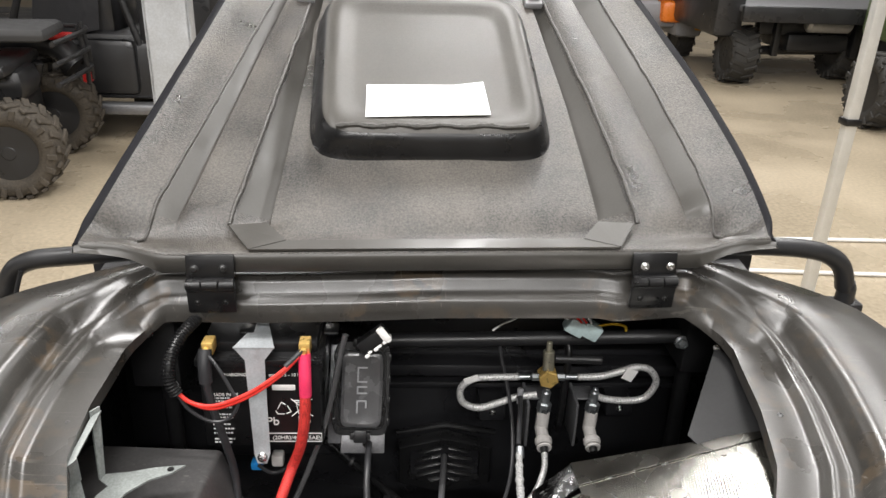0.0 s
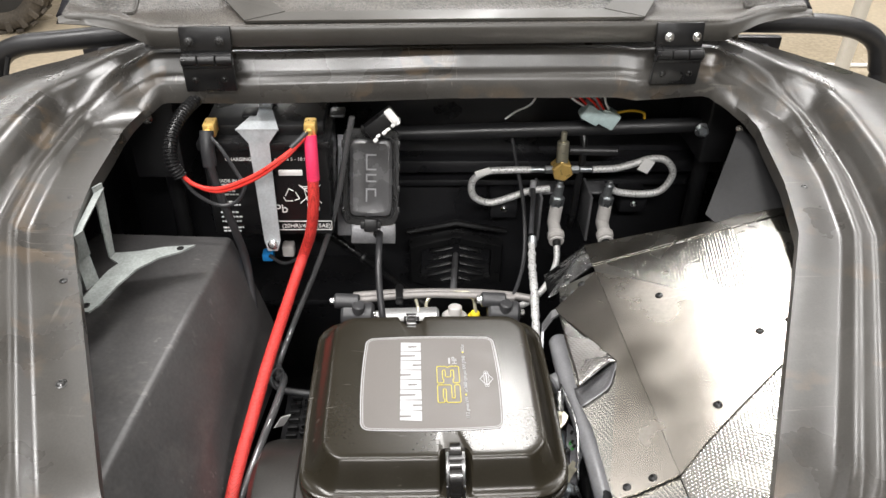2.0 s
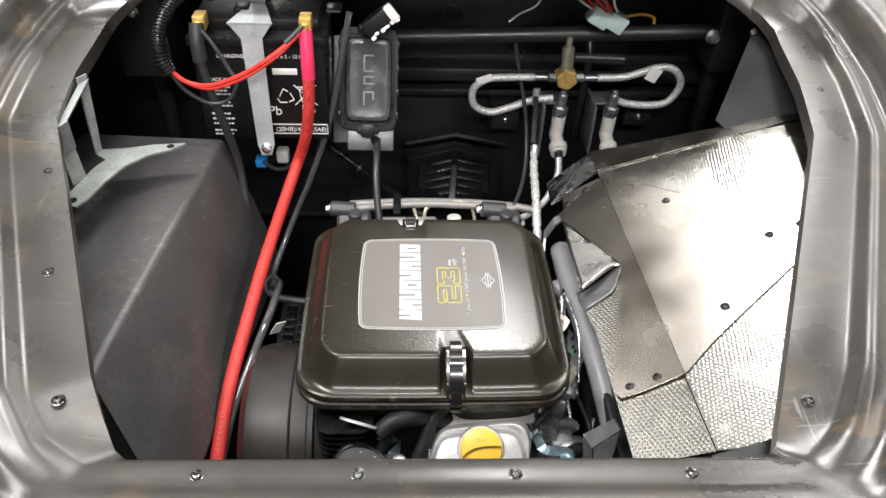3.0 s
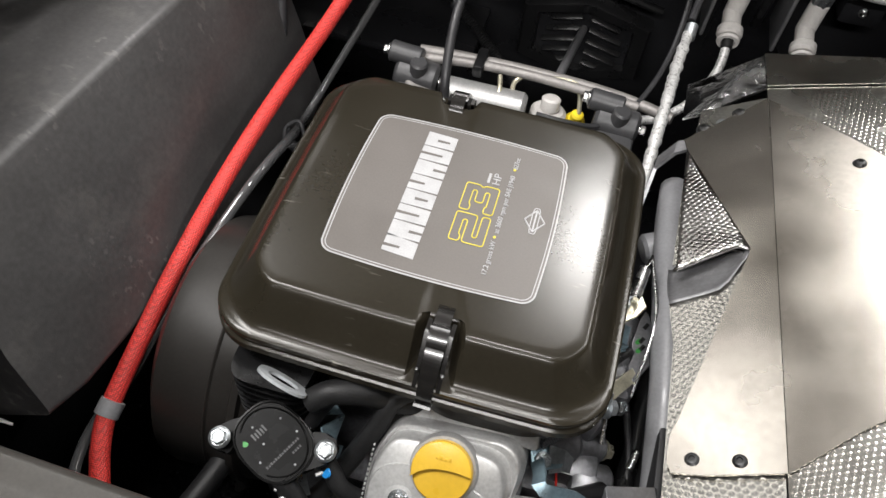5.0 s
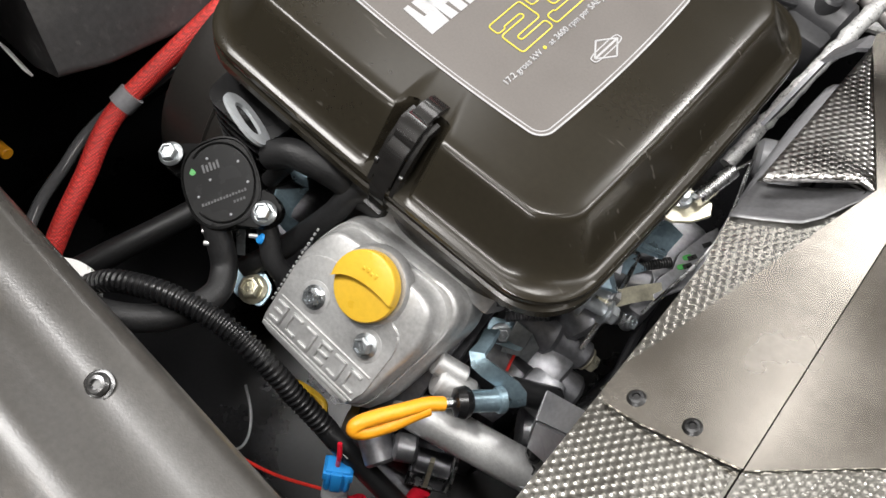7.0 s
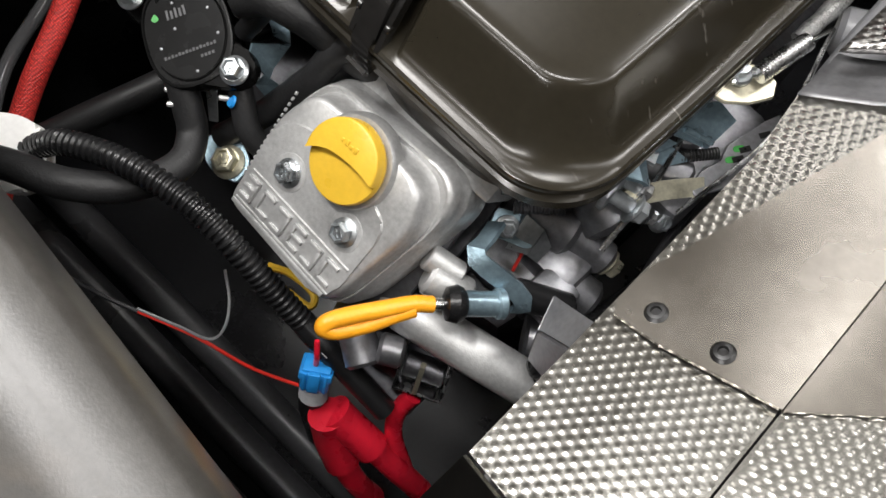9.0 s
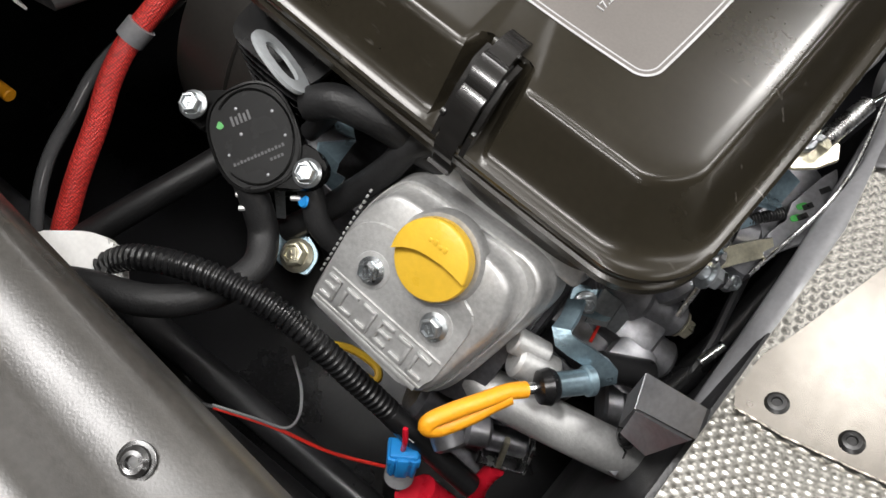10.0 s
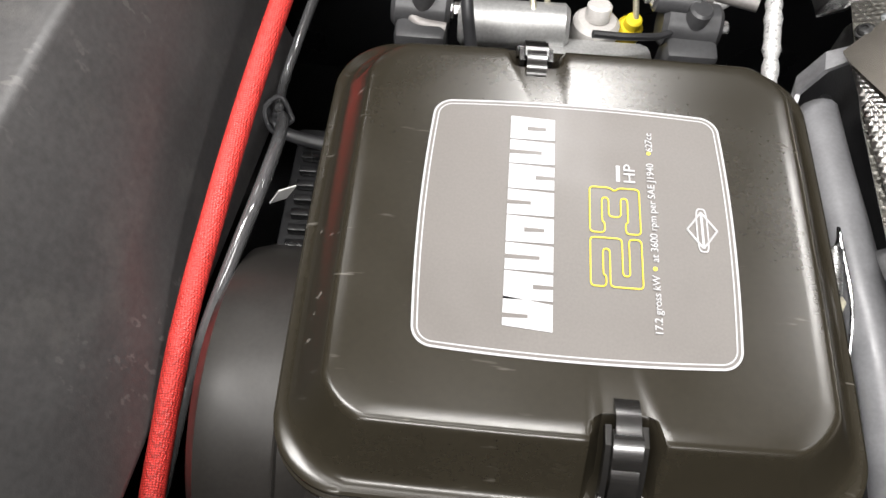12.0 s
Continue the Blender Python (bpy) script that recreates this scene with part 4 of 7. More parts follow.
part("crankcase", joined(box(-.10, .17, -.36, .02, .45, .70, .02), box(-.08, .15, -.30, .0, .68, .80, .015)), M_CASTD, engine, "dark grey engine block")

# blower housing beside the engine
part("blower_housing", lathe((-.200, -.245, .662), (1, 0, 0), [(0, .06), (.003, .105), (.012, .119), (.024, .122), (.080, .122), (.082, .125), (.088, .125), (.090, .120), (.112, .116)], 72), M_BLOWER, engine, "satin black round blower housing")
part("housing_seam", lathe((-.140, -.245, .662), (1, 0, 0), [(0, .1225), (.0015, .1238), (.003, .1225)], 72), M_BLOWER, engine)
for k in range(7):
    part("fin", rings([super_ring(-.072, -.315, .825 - .009 * k - d, .030, .040, 5, 32) for d in (0, .003)]), M_BLACKP, engine, "black cooling fin")

# fuel pump with its hoses
PN = Vector((.05, -.28, .95)).normalized()
pc = Vector((-.053, -.384, .808))
PM = frame_of(pc, (.97, .12, .08), (-.1, .95, .28))
PT = frame_of(pc, (.48, .87, .23), (-.87, .48, .18))
oval = lambda z, k, n=2.5: [PT @ q for q in super_ring(0, 0, z, .0245 * k, .0300 * k, n, 48)]
pump = part("fuel_pump", rings([oval(z, k) for z, k in ((-.030, .80), (-.014, .92), (-.006, 1.0), (-.0012, 1.0), (.0002, .985), (.0004, .945), (-.0006, .925), (-.0006, .2))]), M_PUMP, engine, "oval black plastic fuel pump", smooth=22)
part("pump_ear", prism(rounded([(-.046, -.010), (-.030, -.013), (-.022, .016), (-.034, .012), (-.046, .004)], .004, 4), .007, PM @ pose(0, 0, -.004), .001), M_PUMP, pump)
part("pump_ear", prism(rounded([(.020, -.020), (.042, -.008), (.046, .004), (.038, .011), (.024, .012)], .004, 4), .007, PM @ pose(0, 0, -.003), .001), M_PUMP, pump)
part("rim_bead", tube([PT @ Vector((.0212 * math.cos(a), .0262 * math.sin(a), -.0004)) for a in np.linspace(-2.6, 2.2, 36)], .0007, 6, 2), M_PUMP, pump)
for a, b in ((-.004, .018), (-.006, .004), (.014, .009), (-.016, -.004), (.000, -.022), (.016, -.006)):
    part("pip", lathe(PT @ Vector((a, b, -.0010)), PN, [(0, .0011), (.0008, .0008), (.001, .0003)], 10), M_CASTM, pump)
for q in ((-.090, -.392, .808), (-.0155, -.381, .812)):
    part("bolt", hexhead(q, PN, .0058), M_ZINC, pump, "bright flanged hex bolt")
for k in range(5):
    part("raised_print", box(-.0087 + k * .0024, -.0075 + k * .0024, .0095, .0150 - .001 * (k % 2), 0, .0004, 0, PT @ pose(0, 0, -.0006)), M_GUSSET, pump)
for k in range(15):
    part("raised_print", box(-.0155 + k * .0020, -.0143 + k * .0020, -.0110, -.0092 - .0005 * (k % 2), 0, .0004, 0, PT @ pose(0, 0, -.0006)), M_GUSSET, pump)
for k in range(4):
    part("raised_print", box(.004 + k * .0021, .0053 + k * .0021, -.0158, -.0142, 0, .0004, 0, PT @ pose(0, 0, -.0006)), M_GUSSET, pump)
part("paint_mark", prism(rounded([(-.0175, .0125), (-.0155, .0105), (-.0130, .0115), (-.0138, .0140), (-.0150, .0155)], .0008, 3), .0003, PT @ pose(0, 0, -.0002)), M_GREEN, pump, "green paint dab")
part("nipple", tube([(-.034, -.362, .806), (-.026, -.352, .822), (-.018, -.349, .838)], .0055, 12), M_BLACKP, pump)
part("fuel_hose", tube([(-.036, -.356, .826), (-.024, -.349, .834), (-.010, -.344, .834), (.004, -.339, .829), (.020, -.334, .820), (.045, -.325, .81)], .0092, 14), M_RUBBER, engine, "black rubber fuel hose")
part("fuel_hose", tube([(.045, -.318, .836), (.020, -.336, .826), (.012, -.351, .808), (.001, -.367, .788), (-.011, -.385, .768), (-.024, -.402, .753)], .0075, 14), M_RUBBER, engine, "thin black rubber fuel hose")
part("fuel_hose", tube([(-.042, -.402, .795), (-.032, -.408, .785), (-.022, -.416, .776), (-.012, -.432, .778), (-.016, -.458, .785), (-.030, -.480, .800), (-.060, -.496, .800), (-.082, -.508, .79)], .0085, 14), M_RUBBER, engine, "black rubber fuel hose")
part("fuel_hose", tube([(-.022, -.376, .802), (-.017, -.381, .797), (-.009, -.387, .790), (-.002, -.392, .782), (.008, -.392, .770), (.016, -.388, .760)], .0068, 14), M_RUBBER, engine, "short black rubber fuel hose")
for q0, q1 in (((-.0425, -.4115, .7945), (-.0375, -.4065, .7945)), ((-.0375, -.4155, .7905), (-.0325, -.4105, .7905)), ((-.0195, -.3935, .7945), (-.0145, -.3895, .7945))):
    part("hose_clip", cyl(q0, q1, .0016, seg=8, bevel=.0004), M_CAST, engine, "small bright hose clip end")
part("paint_mark", lathe((-.0125, -.3900, .7960), (-.45, -.6, .7), [(0, .0042), (.0012, .0036)], 12), M_BLUE, engine, "blue paint dab")
pumpb = part("pump_bracket", joined(sheet([(-.027, -.363, .805), (-.015, -.347, .801), (-.017, -.361, .789)], .0016), sheet([(-.027, -.363, .805), (-.017, -.361, .789), (-.015, -.3665, .786), (-.024, -.368, .803)], .0016), sheet([(-.040, -.343, .800), (-.026, -.350, .801), (-.015, -.347, .801), (-.030, -.336, .800)], .0016)), M_BLUEZ, engine, "folded zinc-plated pump bracket")
part("foot", sheet([(-.017, -.366, .790), (-.012, -.362, .780), (-.012, -.372, .778), (-.018, -.373, .786)], .0016), M_BLUEZ, pumpb)
part("strip", sheet([(-.033, -.394, .786), (-.029, -.390, .786), (-.023, -.399, .770), (-.027, -.402, .770)], .0016), M_ZINC, pumpb)
part("lug_plate", prism(rounded([(-.020, .004), (-.010, -.008), (.010, -.010), (.013, .004), (.004, .012), (-.014, .020)], .004, 4), .002, frame_of((-.008, -.409, .7535), (.9, .35, .1), (-.3, .9, .2)), .0005), M_BLUEZ, pumpb)
part("bolt", hexhead((-.008, -.409, .753), (-.05, -.25, .95), .0075), M_GOLD, engine, "yellow zinc hex bolt")
ey = frame_of((-.056, -.352, .8400), (1, -.20, -.22), (.0, .62, -.78))
part("lifting_eye", rings([[ey @ q for q in super_ring(0, 0, z, a, b, 2.4, 32)] for z, a, b in ((0, .012, .0060), (0, .0195, .0125), (-.0022, .0195, .0125), (-.0022, .012, .0060), (0, .012, .0060))], cap=False), M_GALVB, engine, "bright plated lifting eye")

# linkage and castings on the shield side
def bolt_part(p, axis, r, mat=M_STEEL, label="bright hex bolt"):
    return part("bolt", hexhead(p, axis, r), mat, engine, label)


def strap3(points, side, width, thick=.0022):
    """A bent strip through the points, its width along side."""
    p = [Vector(q) for q in points]
    loops = []
    for i, q in enumerate(p):
        d = (p[min(i + 1, len(p) - 1)] - p[max(i - 1, 0)]).normalized()
        w = (Vector(side) - d * Vector(side).dot(d)).normalized()
        n = d.cross(w)
        loops.append([q + w * a * width / 2 + n * b * thick / 2 for a, b in ((-1, -1), (1, -1), (1, 1), (-1, 1))])
    return rings(loops)


part("intake_casting", joined(box(.095, .172, -.34, -.15, .64, .742, .014), box(.112, .150, -.305, -.24, .735, .79, .010)), M_CASTM, engine, "grey cast intake housing")
part("intake_runner", joined(cyl((.120, -.312, .772), (.160, -.300, .762), .0135, bevel=.004), cyl((.150, -.299, .763), (.182, -.293, .751), .0105, bevel=.003)), M_CASTM, engine, "grey cast pipe stub")
part("intake_runner", cyl((.115, -.272, .785), (.172, -.283, .768), .0165, bevel=.004), M_CASTM, engine, "grey cast pipe stub")
bolt_part((.182, -.293, .751), (1, .15, -.35), .0062, M_GOLD)
part("mount_boss", joined(box(.160, .186, -.345, -.318, .742, .760, .005), cyl((.178, -.352, .722), (.188, -.345, .722), .016, bevel=.002)), M_CASTM, engine)
part("dipstick_tube", cyl((.160, -.350, .774), (.186, -.330, .758), .0085, bevel=.002), M_BLACKP, engine)
bolt_part((.176, -.374, .722), (.8, -.6, .2), .0055)
# paired clamp screws and their U plate
part("clevis", joined(cyl((.148, -.288, .803), (.172, -.278, .793), .0044, bevel=.001), cyl((.146, -.280, .808), (.168, -.270, .798), .0040, bevel=.001), box(.158, .162, -.291, -.268, .790, .808, .001)), M_ZINC, engine, "zinc linkage clevis")
bolt_part((.172, -.278, .793), (1, .35, -.4), .0066, M_ZINC)
bolt_part((.181, -.274, .789), (1, .35, -.4), .0035, M_STEEL)
bolt_part((.168, -.270, .798), (1, .35, -.4), .0052, M_STEEL)
part("clamp_plate", strap3([(.148, -.276, .806), (.150, -.279, .813), (.156, -.278, .817), (.163, -.272, .815), (.166, -.267, .808)], (.4, -.75, .3), .013), M_BLUEZ, engine, "zinc clamp plate")
part("clamp_plate", strap3([(.140, -.262, .800), (.152, -.260, .808), (.164, -.256, .806)], (.3, -.8, .3), .010), M_ZINC, engine, "zinc clamp plate")
bolt_part((.156, -.276, .818), (.3, 0, .95), .0045, M_STEEL)
# throttle disc, spring and brackets
part("throttle_lever", prism([(.150, -.216), (.159, -.227), (.169, -.2245), (.178, -.216), (.184, -.205), (.180, -.197), (.170, -.195), (.158, -.203)], .0025, pose(0, 0, .8335, 0, 0, 0), .0006), M_GOLD, engine, "pale yellow plated throttle lever")
part("lever_boss", joined(cyl((.1645, -.209, .8335), (.1645, -.209, .8375), .0065, bevel=.001), cyl((.1645, -.209, .837), (.1645, -.209, .842), .0035, bevel=.0006)), M_ZINC, engine)
part("throttle_spring", tube([(.1715, -.207, .841), (.174, -.193, .843), (.1765, -.177, .8435)], .0048, 12, 14, ribs=.0017), M_STEEL, engine, "coil return spring")
part("spring_hook", tube([(.1765, -.177, .8435), (.179, -.170, .845), (.181, -.162, .844)], .0010, 6), M_STEEL, engine)
part("throttle_bracket", sheet([(.160, -.244, .8125), (.178, -.232, .805), (.1785, -.212, .8105), (.166, -.214, .817), (.158, -.226, .818)], .002), M_BLUEZ, engine, "blue-tinged zinc bracket")
for d in (0, .006):
    part("bracket_rib", cyl((.158 + d, -.2405 + d * .5, .8145), (.172 + d, -.2325 + d * .5, .8085), .0016, seg=8), M_BLUEZ, engine)
part("lower_bracket", sheet([(.156, -.262, .806), (.170, -.251, .799), (.176, -.240, .799), (.164, -.246, .808)], .002), M_BLUEZ, engine, "blue-tinged zinc bracket")
part("governor_plate", prism([(.1915, -.181), (.1955, -.186), (.2035, -.214), (.2005, -.232), (.1905, -.251), (.1845, -.249), (.1835, -.238), (.1875, -.226), (.1832, -.216), (.1862, -.203), (.1885, -.190)], .0025, pose(0, 0, .7955), .0006), M_CASTM, engine, "grey pressed governor plate")
for q in ((.1915, -.2115), (.1925, -.2185), (.1935, -.197)):
    part("slot", box(-.0032, .0032, -.0016, .0016, 0, .0004, 0, pose(q[0], q[1], .7956, 0, 0, 62)), M_DARKBOLT, engine)
for q in ((.1890, -.2135), (.1902, -.2215)):
    part("paint_mark", rings([[(p.x, p.y, z) for p in super_ring(q[0], q[1], 0, .0032, .0018, 3, 16, 1.0)] for z in (.7955, .7959)]), M_GREEN, engine, "green paint dab")
part("carburettor_body", joined(box(.135, .194, -.262, -.176, .748, .783, .009), cyl((.150, -.252, .792), (.182, -.242, .785), .010, bevel=.003), cyl((.160, -.225, .775), (.160, -.225, .806), .014, bevel=.004)), M_CASTM, engine, "grey cast carburettor body")
part("side_flange", joined(box(.140, .180, -.326, -.300, .735, .760, .006), cyl((.166, -.318, .745), (.192, -.312, .738), .0125, bevel=.003)), M_CASTM, engine, "grey cast flange")
part("upper_bracket", sheet([(.146, -.266, .814), (.163, -.252, .808), (.166, -.243, .809), (.150, -.252, .817)], .002), M_BLUEZ, engine, "blue-tinged zinc bracket")
for q in ((.186, -.262, .770), (.190, -.205, .776), (.176, -.322, .748)):
    bolt_part(q, (.6, -.2, .75), .0052, M_ZINC)
part("short_spring", tube([(.130, -.322, .790), (.141, -.312, .793), (.150, -.305, .795)], .0036, 10, 12, ribs=.0017), M_CASTD, engine, "small dark coil spring")
part("governor_arm", strap3([(.166, -.280, .794), (.171, -.271, .796), (.177, -.261, .796), (.184, -.251, .795), (.190, -.243, .794)], (.75, .5, -.2), .010, .003), M_GOLD, engine, "pale plated arm")
part("tension_spring", tube([(.170, -.243, .798), (.177, -.234, .799), (.183, -.226, .799)], .0034, 10, 12, ribs=.0016), M_DARKBOLT, engine, "small dark coil spring")
part("linkage_rod", tube([(.152, -.20, .815), (.170, -.255, .800), (.176, -.300, .775)], .0018, 8), M_STEEL, engine)
part("linkage_rod", tube([(.181, -.162, .844), (.196, -.205, .815), (.190, -.262, .79)], .0012, 8), M_STEEL, engine)
part("return_wire", tube([(.192, -.23, .752), (.198, -.265, .752), (.204, -.298, .748), (.205, -.34, .735)], .0030, 8), M_CABLE, engine)
part("engine_hose", tube([(.198, -.345, .738), (.208, -.28, .742), (.211, -.20, .755), (.208, -.12, .775)], .0085, 12), M_BLACKP, engine, "black hose along the engine")
part("bright_rod", cyl((.203, -.306, .757), (.207, -.290, .760), .0030, bevel=.0005), M_STEEL, engine)
part("red_wire", tube([(.140, -.312, .778), (.146, -.325, .770), (.150, -.338, .760)], .0010, 6), M_REDW, engine)
bolt_part((.134, -.330, .783), (.45, -.3, .8), .0050, M_ZINC)
part("stud_plate", prism(rounded([(-.014, -.007), (.010, -.009), (.016, .0), (.010, .008), (-.012, .008)], .003, 3), .0025, frame_of((.137, -.327, .7825), (.8, .5, -.2), (-.4, .8, .2))), M_BLUEZ, engine, "small zinc plate")
part("tab", joined(sheet([(.136, -.318, .786), (.148, -.316, .782), (.150, -.330, .774), (.140, -.336, .776)], .002), sheet([(.148, -.316, .782), (.156, -.318, .776), (.156, -.328, .770), (.150, -.330, .774)], .002)), M_ZINC, engine, "small folded zinc tab")
part("z_bracket", strap3([(.130, -.334, .789), (.133, -.345, .793), (.1335, -.353, .795), (.1375, -.3565, .7945), (.144, -.3555, .792), (.152, -.3535, .789), (.161, -.3510, .7835), (.1665, -.3505, .779), (.1690, -.3530, .775), (.1675, -.3560, .772)], (.45, .85, .25), .0100, .0026), M_BLUEZ, engine, "bent zinc-plated bracket")
part("head_stud", joined(cyl((.118, -.372, .790), (.136, -.366, .782), .0075, bevel=.001), cyl((.124, -.378, .785), (.146, -.370, .776), .010, bevel=.002)), M_CAST, engine)
dip = part("dipstick", joined(lathe((.142, -.3845, .7935), (.66, .72, -.2), [(0, .004), (.002, .0085), (.007, .0098), (.010, .0085), (.012, .006)], 24)), M_BLACKP, engine, "dipstick with an orange-yellow pull ring")
part("collar", joined(cyl((.148, -.377, .791), (.160, -.363, .785), .0066, bevel=.001), cyl((.159, -.364, .7855), (.162, -.360, .784), .0080, bevel=.001)), M_BLUEZ, dip, "bright plated collar")
part("pull_ring", tube([(.139, -.3885, .7945), (.133, -.396, .7985), (.126, -.409, .804), (.1185, -.423, .809), (.1145, -.432, .8105), (.1150, -.4355, .8085), (.1195, -.4315, .805), (.126, -.419, .801), (.131, -.406, .7985), (.135, -.397, .797)], .0043, 12), M_ORANGE, dip, "orange-yellow plastic pull ring")
part("ring_web", sheet([(.136, -.394, .7965), (.130, -.400, .8), (.128, -.408, .8015), (.131, -.406, .800)], .003), M_ORANGE, dip)
part("dipstick_shaft", cyl((.139, -.388, .7945), (.144, -.3825, .793), .0030), M_STEEL, dip)
part("exhaust_pipe", tube([(.105, -.392, .745), (.122, -.394, .749), (.141, -.390, .752), (.162, -.3845, .752), (.180, -.379, .748), (.196, -.3735, .742), (.215, -.366, .730)], .0128, 24), M_CAST, engine, "silver exhaust pipe")
part("pipe_seam", tube([(.122, -.3985, .7368), (.141, -.3950, .7398), (.162, -.3893, .7400), (.180, -.3837, .7362)], .0012, 6), M_CASTD, engine)
part("exhaust_flange", joined(box(.190, .206, -.384, -.362, .744, .748, .001), box(.190, .194, -.384, -.362, .730, .746, .001)), M_CASTM, engine, "grey flange plate")
bolt_part((.199, -.3725, .7485), (0, -.2, 1), .0042, M_DARKBOLT, "black hex bolt")
# starter relay: an open bright frame round a coil
rm = frame_of((.151, -.404, .712), (.85, .45, -.05), (-.25, .55, .75))
part("relay_frame", box(-.015, -.0135, -.012, .012, -.010, .012, .0005, rm), M_STEEL, engine, "bright folded relay frame")
part("relay_frame", box(.0135, .015, -.012, .012, -.010, .012, .0005, rm), M_STEEL, engine, "bright folded relay frame")
part("relay_frame", box(-.0135, .0135, -.012, -.0105, -.010, .012, .0005, rm), M_STEEL, engine, "bright folded relay frame")
part("relay_coil", cyl(rm @ Vector((-.012, .001, .001)), rm @ Vector((.012, .001, .001)), .0078, bevel=.001), M_CASTD, engine)
part("relay_bar", box(-.003, .0, -.0105, .012, .008, .013, .0005, rm), M_GOLD, engine)
for sx in (-.009, .009):
    part("terminal", hexhead(rm @ Vector((sx, -.012, .001)), rm.to_3x3() @ Vector((0, -1, 0)), .0040), M_GOLD, engine)
part("round_cap", joined(cyl((.112, -.420, .742), (.130, -.430, .738), .0105, bevel=.002), cyl((.128, -.418, .744), (.140, -.410, .742), .009, bevel=.002)), M_CASTM, engine, "grey round cap")
part("starter_body", joined(cyl((.09, -.418, .715), (.150, -.398, .690), .018, bevel=.004), box(.10, .16, -.43, -.40, .655, .69, .004)), M_CASTD, engine, "dark starter motor body")
part("grey_pipe", tube([(.200, -.05, .812), (.199, -.10, .816), (.203, -.16, .815), (.214, -.24, .80), (.224, -.33, .77)], .014, 14), M_GREYP, engine, "grey breather pipe")
part("pipe_neck", cyl((.180, -.122, .800), (.2145, -.107, .807), .014, bevel=.003), M_GREYP, engine, "grey pipe neck")
part("neck_band", lathe((.1955, -.1155, .8035), (.033, .015, .007), [(0, .0150), (.010, .0150)], 24), M_BLACKP, engine, "black hose band")


# ---------------------------------------------------------------- battery
battery = thing("battery", (-.205, .195, .87), "black maintenance-free battery with white print held by a strap", "battery")
case = part("case", box(-.297, -.120, .135, .262, .868, 1.028, .005), M_BLACKP, battery)
part("rim", box(-.301, -.116, .131, .266, 1.012, 1.026, .003), M_BLACKP, battery)
part("lid", box(-.292, -.125, .150, .258, 1.026, 1.044, .004), M_BLACKP, battery)
for x in (-.272, -.148):
    part("cell_cap", box(x + .03, x + .052, .17, .20, 1.044, 1.05, .003), M_BLACKP, case)
BF = lambda x, z: frame_of((x, .1346, z), (1, 0, 0), (0, 0, 1))
part("print", lettering("Pb", .020, BF(-.1945, .915)), M_WHITE, case)
part("print", lettering("Pb", .020, BF(-.147, .917)), M_WHITE, case)
part("print", lettering("CHARGING MET        amps x 5 - 10 hrs", .0072, BF(-.205, .998)), M_WHITE, case)
part("print", lettering("(20HR)/400A(SAE)", .0095, BF(-.160, .885)), M_WHITE, case)
part("print", lettering("MADE IN US", .0072, BF(-.262, .963)), M_WHITE, case)
part("maker_bar", box(-.192, -.158, .1336, .1348, .972, .981, .001), M_WHITE, case)
for row, z in enumerate((.9560, .9505, .9450, .9395, .9270, .9215, .9090, .9010, .8930, .8820, .8760)):
    x = -.2835
    for k in range(9):
        w = .0022 + .0034 * ((row * 7 + k * 5) % 4) / 3
        if x + w > -.243 + .010 * ((row * 3) % 3 - 1):
            break
        part("print_bar", box(x, x + w, .1340, .1348, z, z + .0022), M_FAINT, case)
        x += w + .0014
for x0, x1, z0, z1 in ((-.212, -.1215, .8780, .8790), (-.212, -.1215, .8930, .8940), (-.212, -.211, .878, .894), (-.1225, -.1215, .878, .894)):
    part("print_bar", box(x0, x1, .1338, .1349, z0, z1), M_WHITE, case)


def print_line(a, b):
    return cyl((a[0], .1345, a[1]), (b[0], .1345, b[1]), .0007, seg=6)


for tri in (((-.186, .938), (-.180, .950), (-.174, .946)), ((-.171, .944), (-.166, .933), (-.173, .930)), ((-.176, .929), (-.186, .929), (-.189, .935))):
    part("recycle_mark", joined(print_line(tri[0], tri[1]), print_line(tri[1], tri[2])), M_WHITE, case)
bin_pts = [(-.158, .950), (-.155, .930), (-.143, .930), (-.140, .950)]
part("bin_mark", joined(*[print_line(a, b) for a, b in zip(bin_pts, bin_pts[1:] + bin_pts[:1])], print_line((-.165, .956), (-.134, .925)), print_line((-.134, .956), (-.165, .925)), print_line((-.161, .953), (-.137, .953))), M_WHITE, case)
for x in (-.279, -.142):
    part("terminal", joined(box(x - .007, x + .009, .126, .150, 1.036, 1.056, .002), hexhead((x, .126, 1.046), (0, -1, 0), .0055, False)), M_BRASS, battery, "brass battery terminal with bolt")
strap = thing("battery_strap", (-.215, .128, .87), "bent galvanised hold-down strap over the battery", "strap")
part("strap", joined(sheet([(-.218, .205, 1.049), (-.243, .130, 1.047), (-.184, .130, 1.047), (-.205, .205, 1.049)], .002), sheet([(-.243, .1305, 1.047), (-.2270, .1290, 1.026), (-.199, .1290, 1.026), (-.184, .1305, 1.047)], .002), sheet([(-.2270, .129, 1.027), (-.2205, .112, .872), (-.197, .112, .872), (-.199, .129, 1.027)], .002), sheet([(-.2205, .112, .873), (-.216, .108, .858), (-.202, .108, .858), (-.197, .112, .873)], .002)), M_GALVB, strap)
part("bolt", hexhead((-.2085, .110, .868), (0, -.9, .4), .0055), M_STEEL, strap)
part("strap_tab", box(-.221, -.202, .195, .25, 1.047, 1.085, .002), M_GALVB, strap)

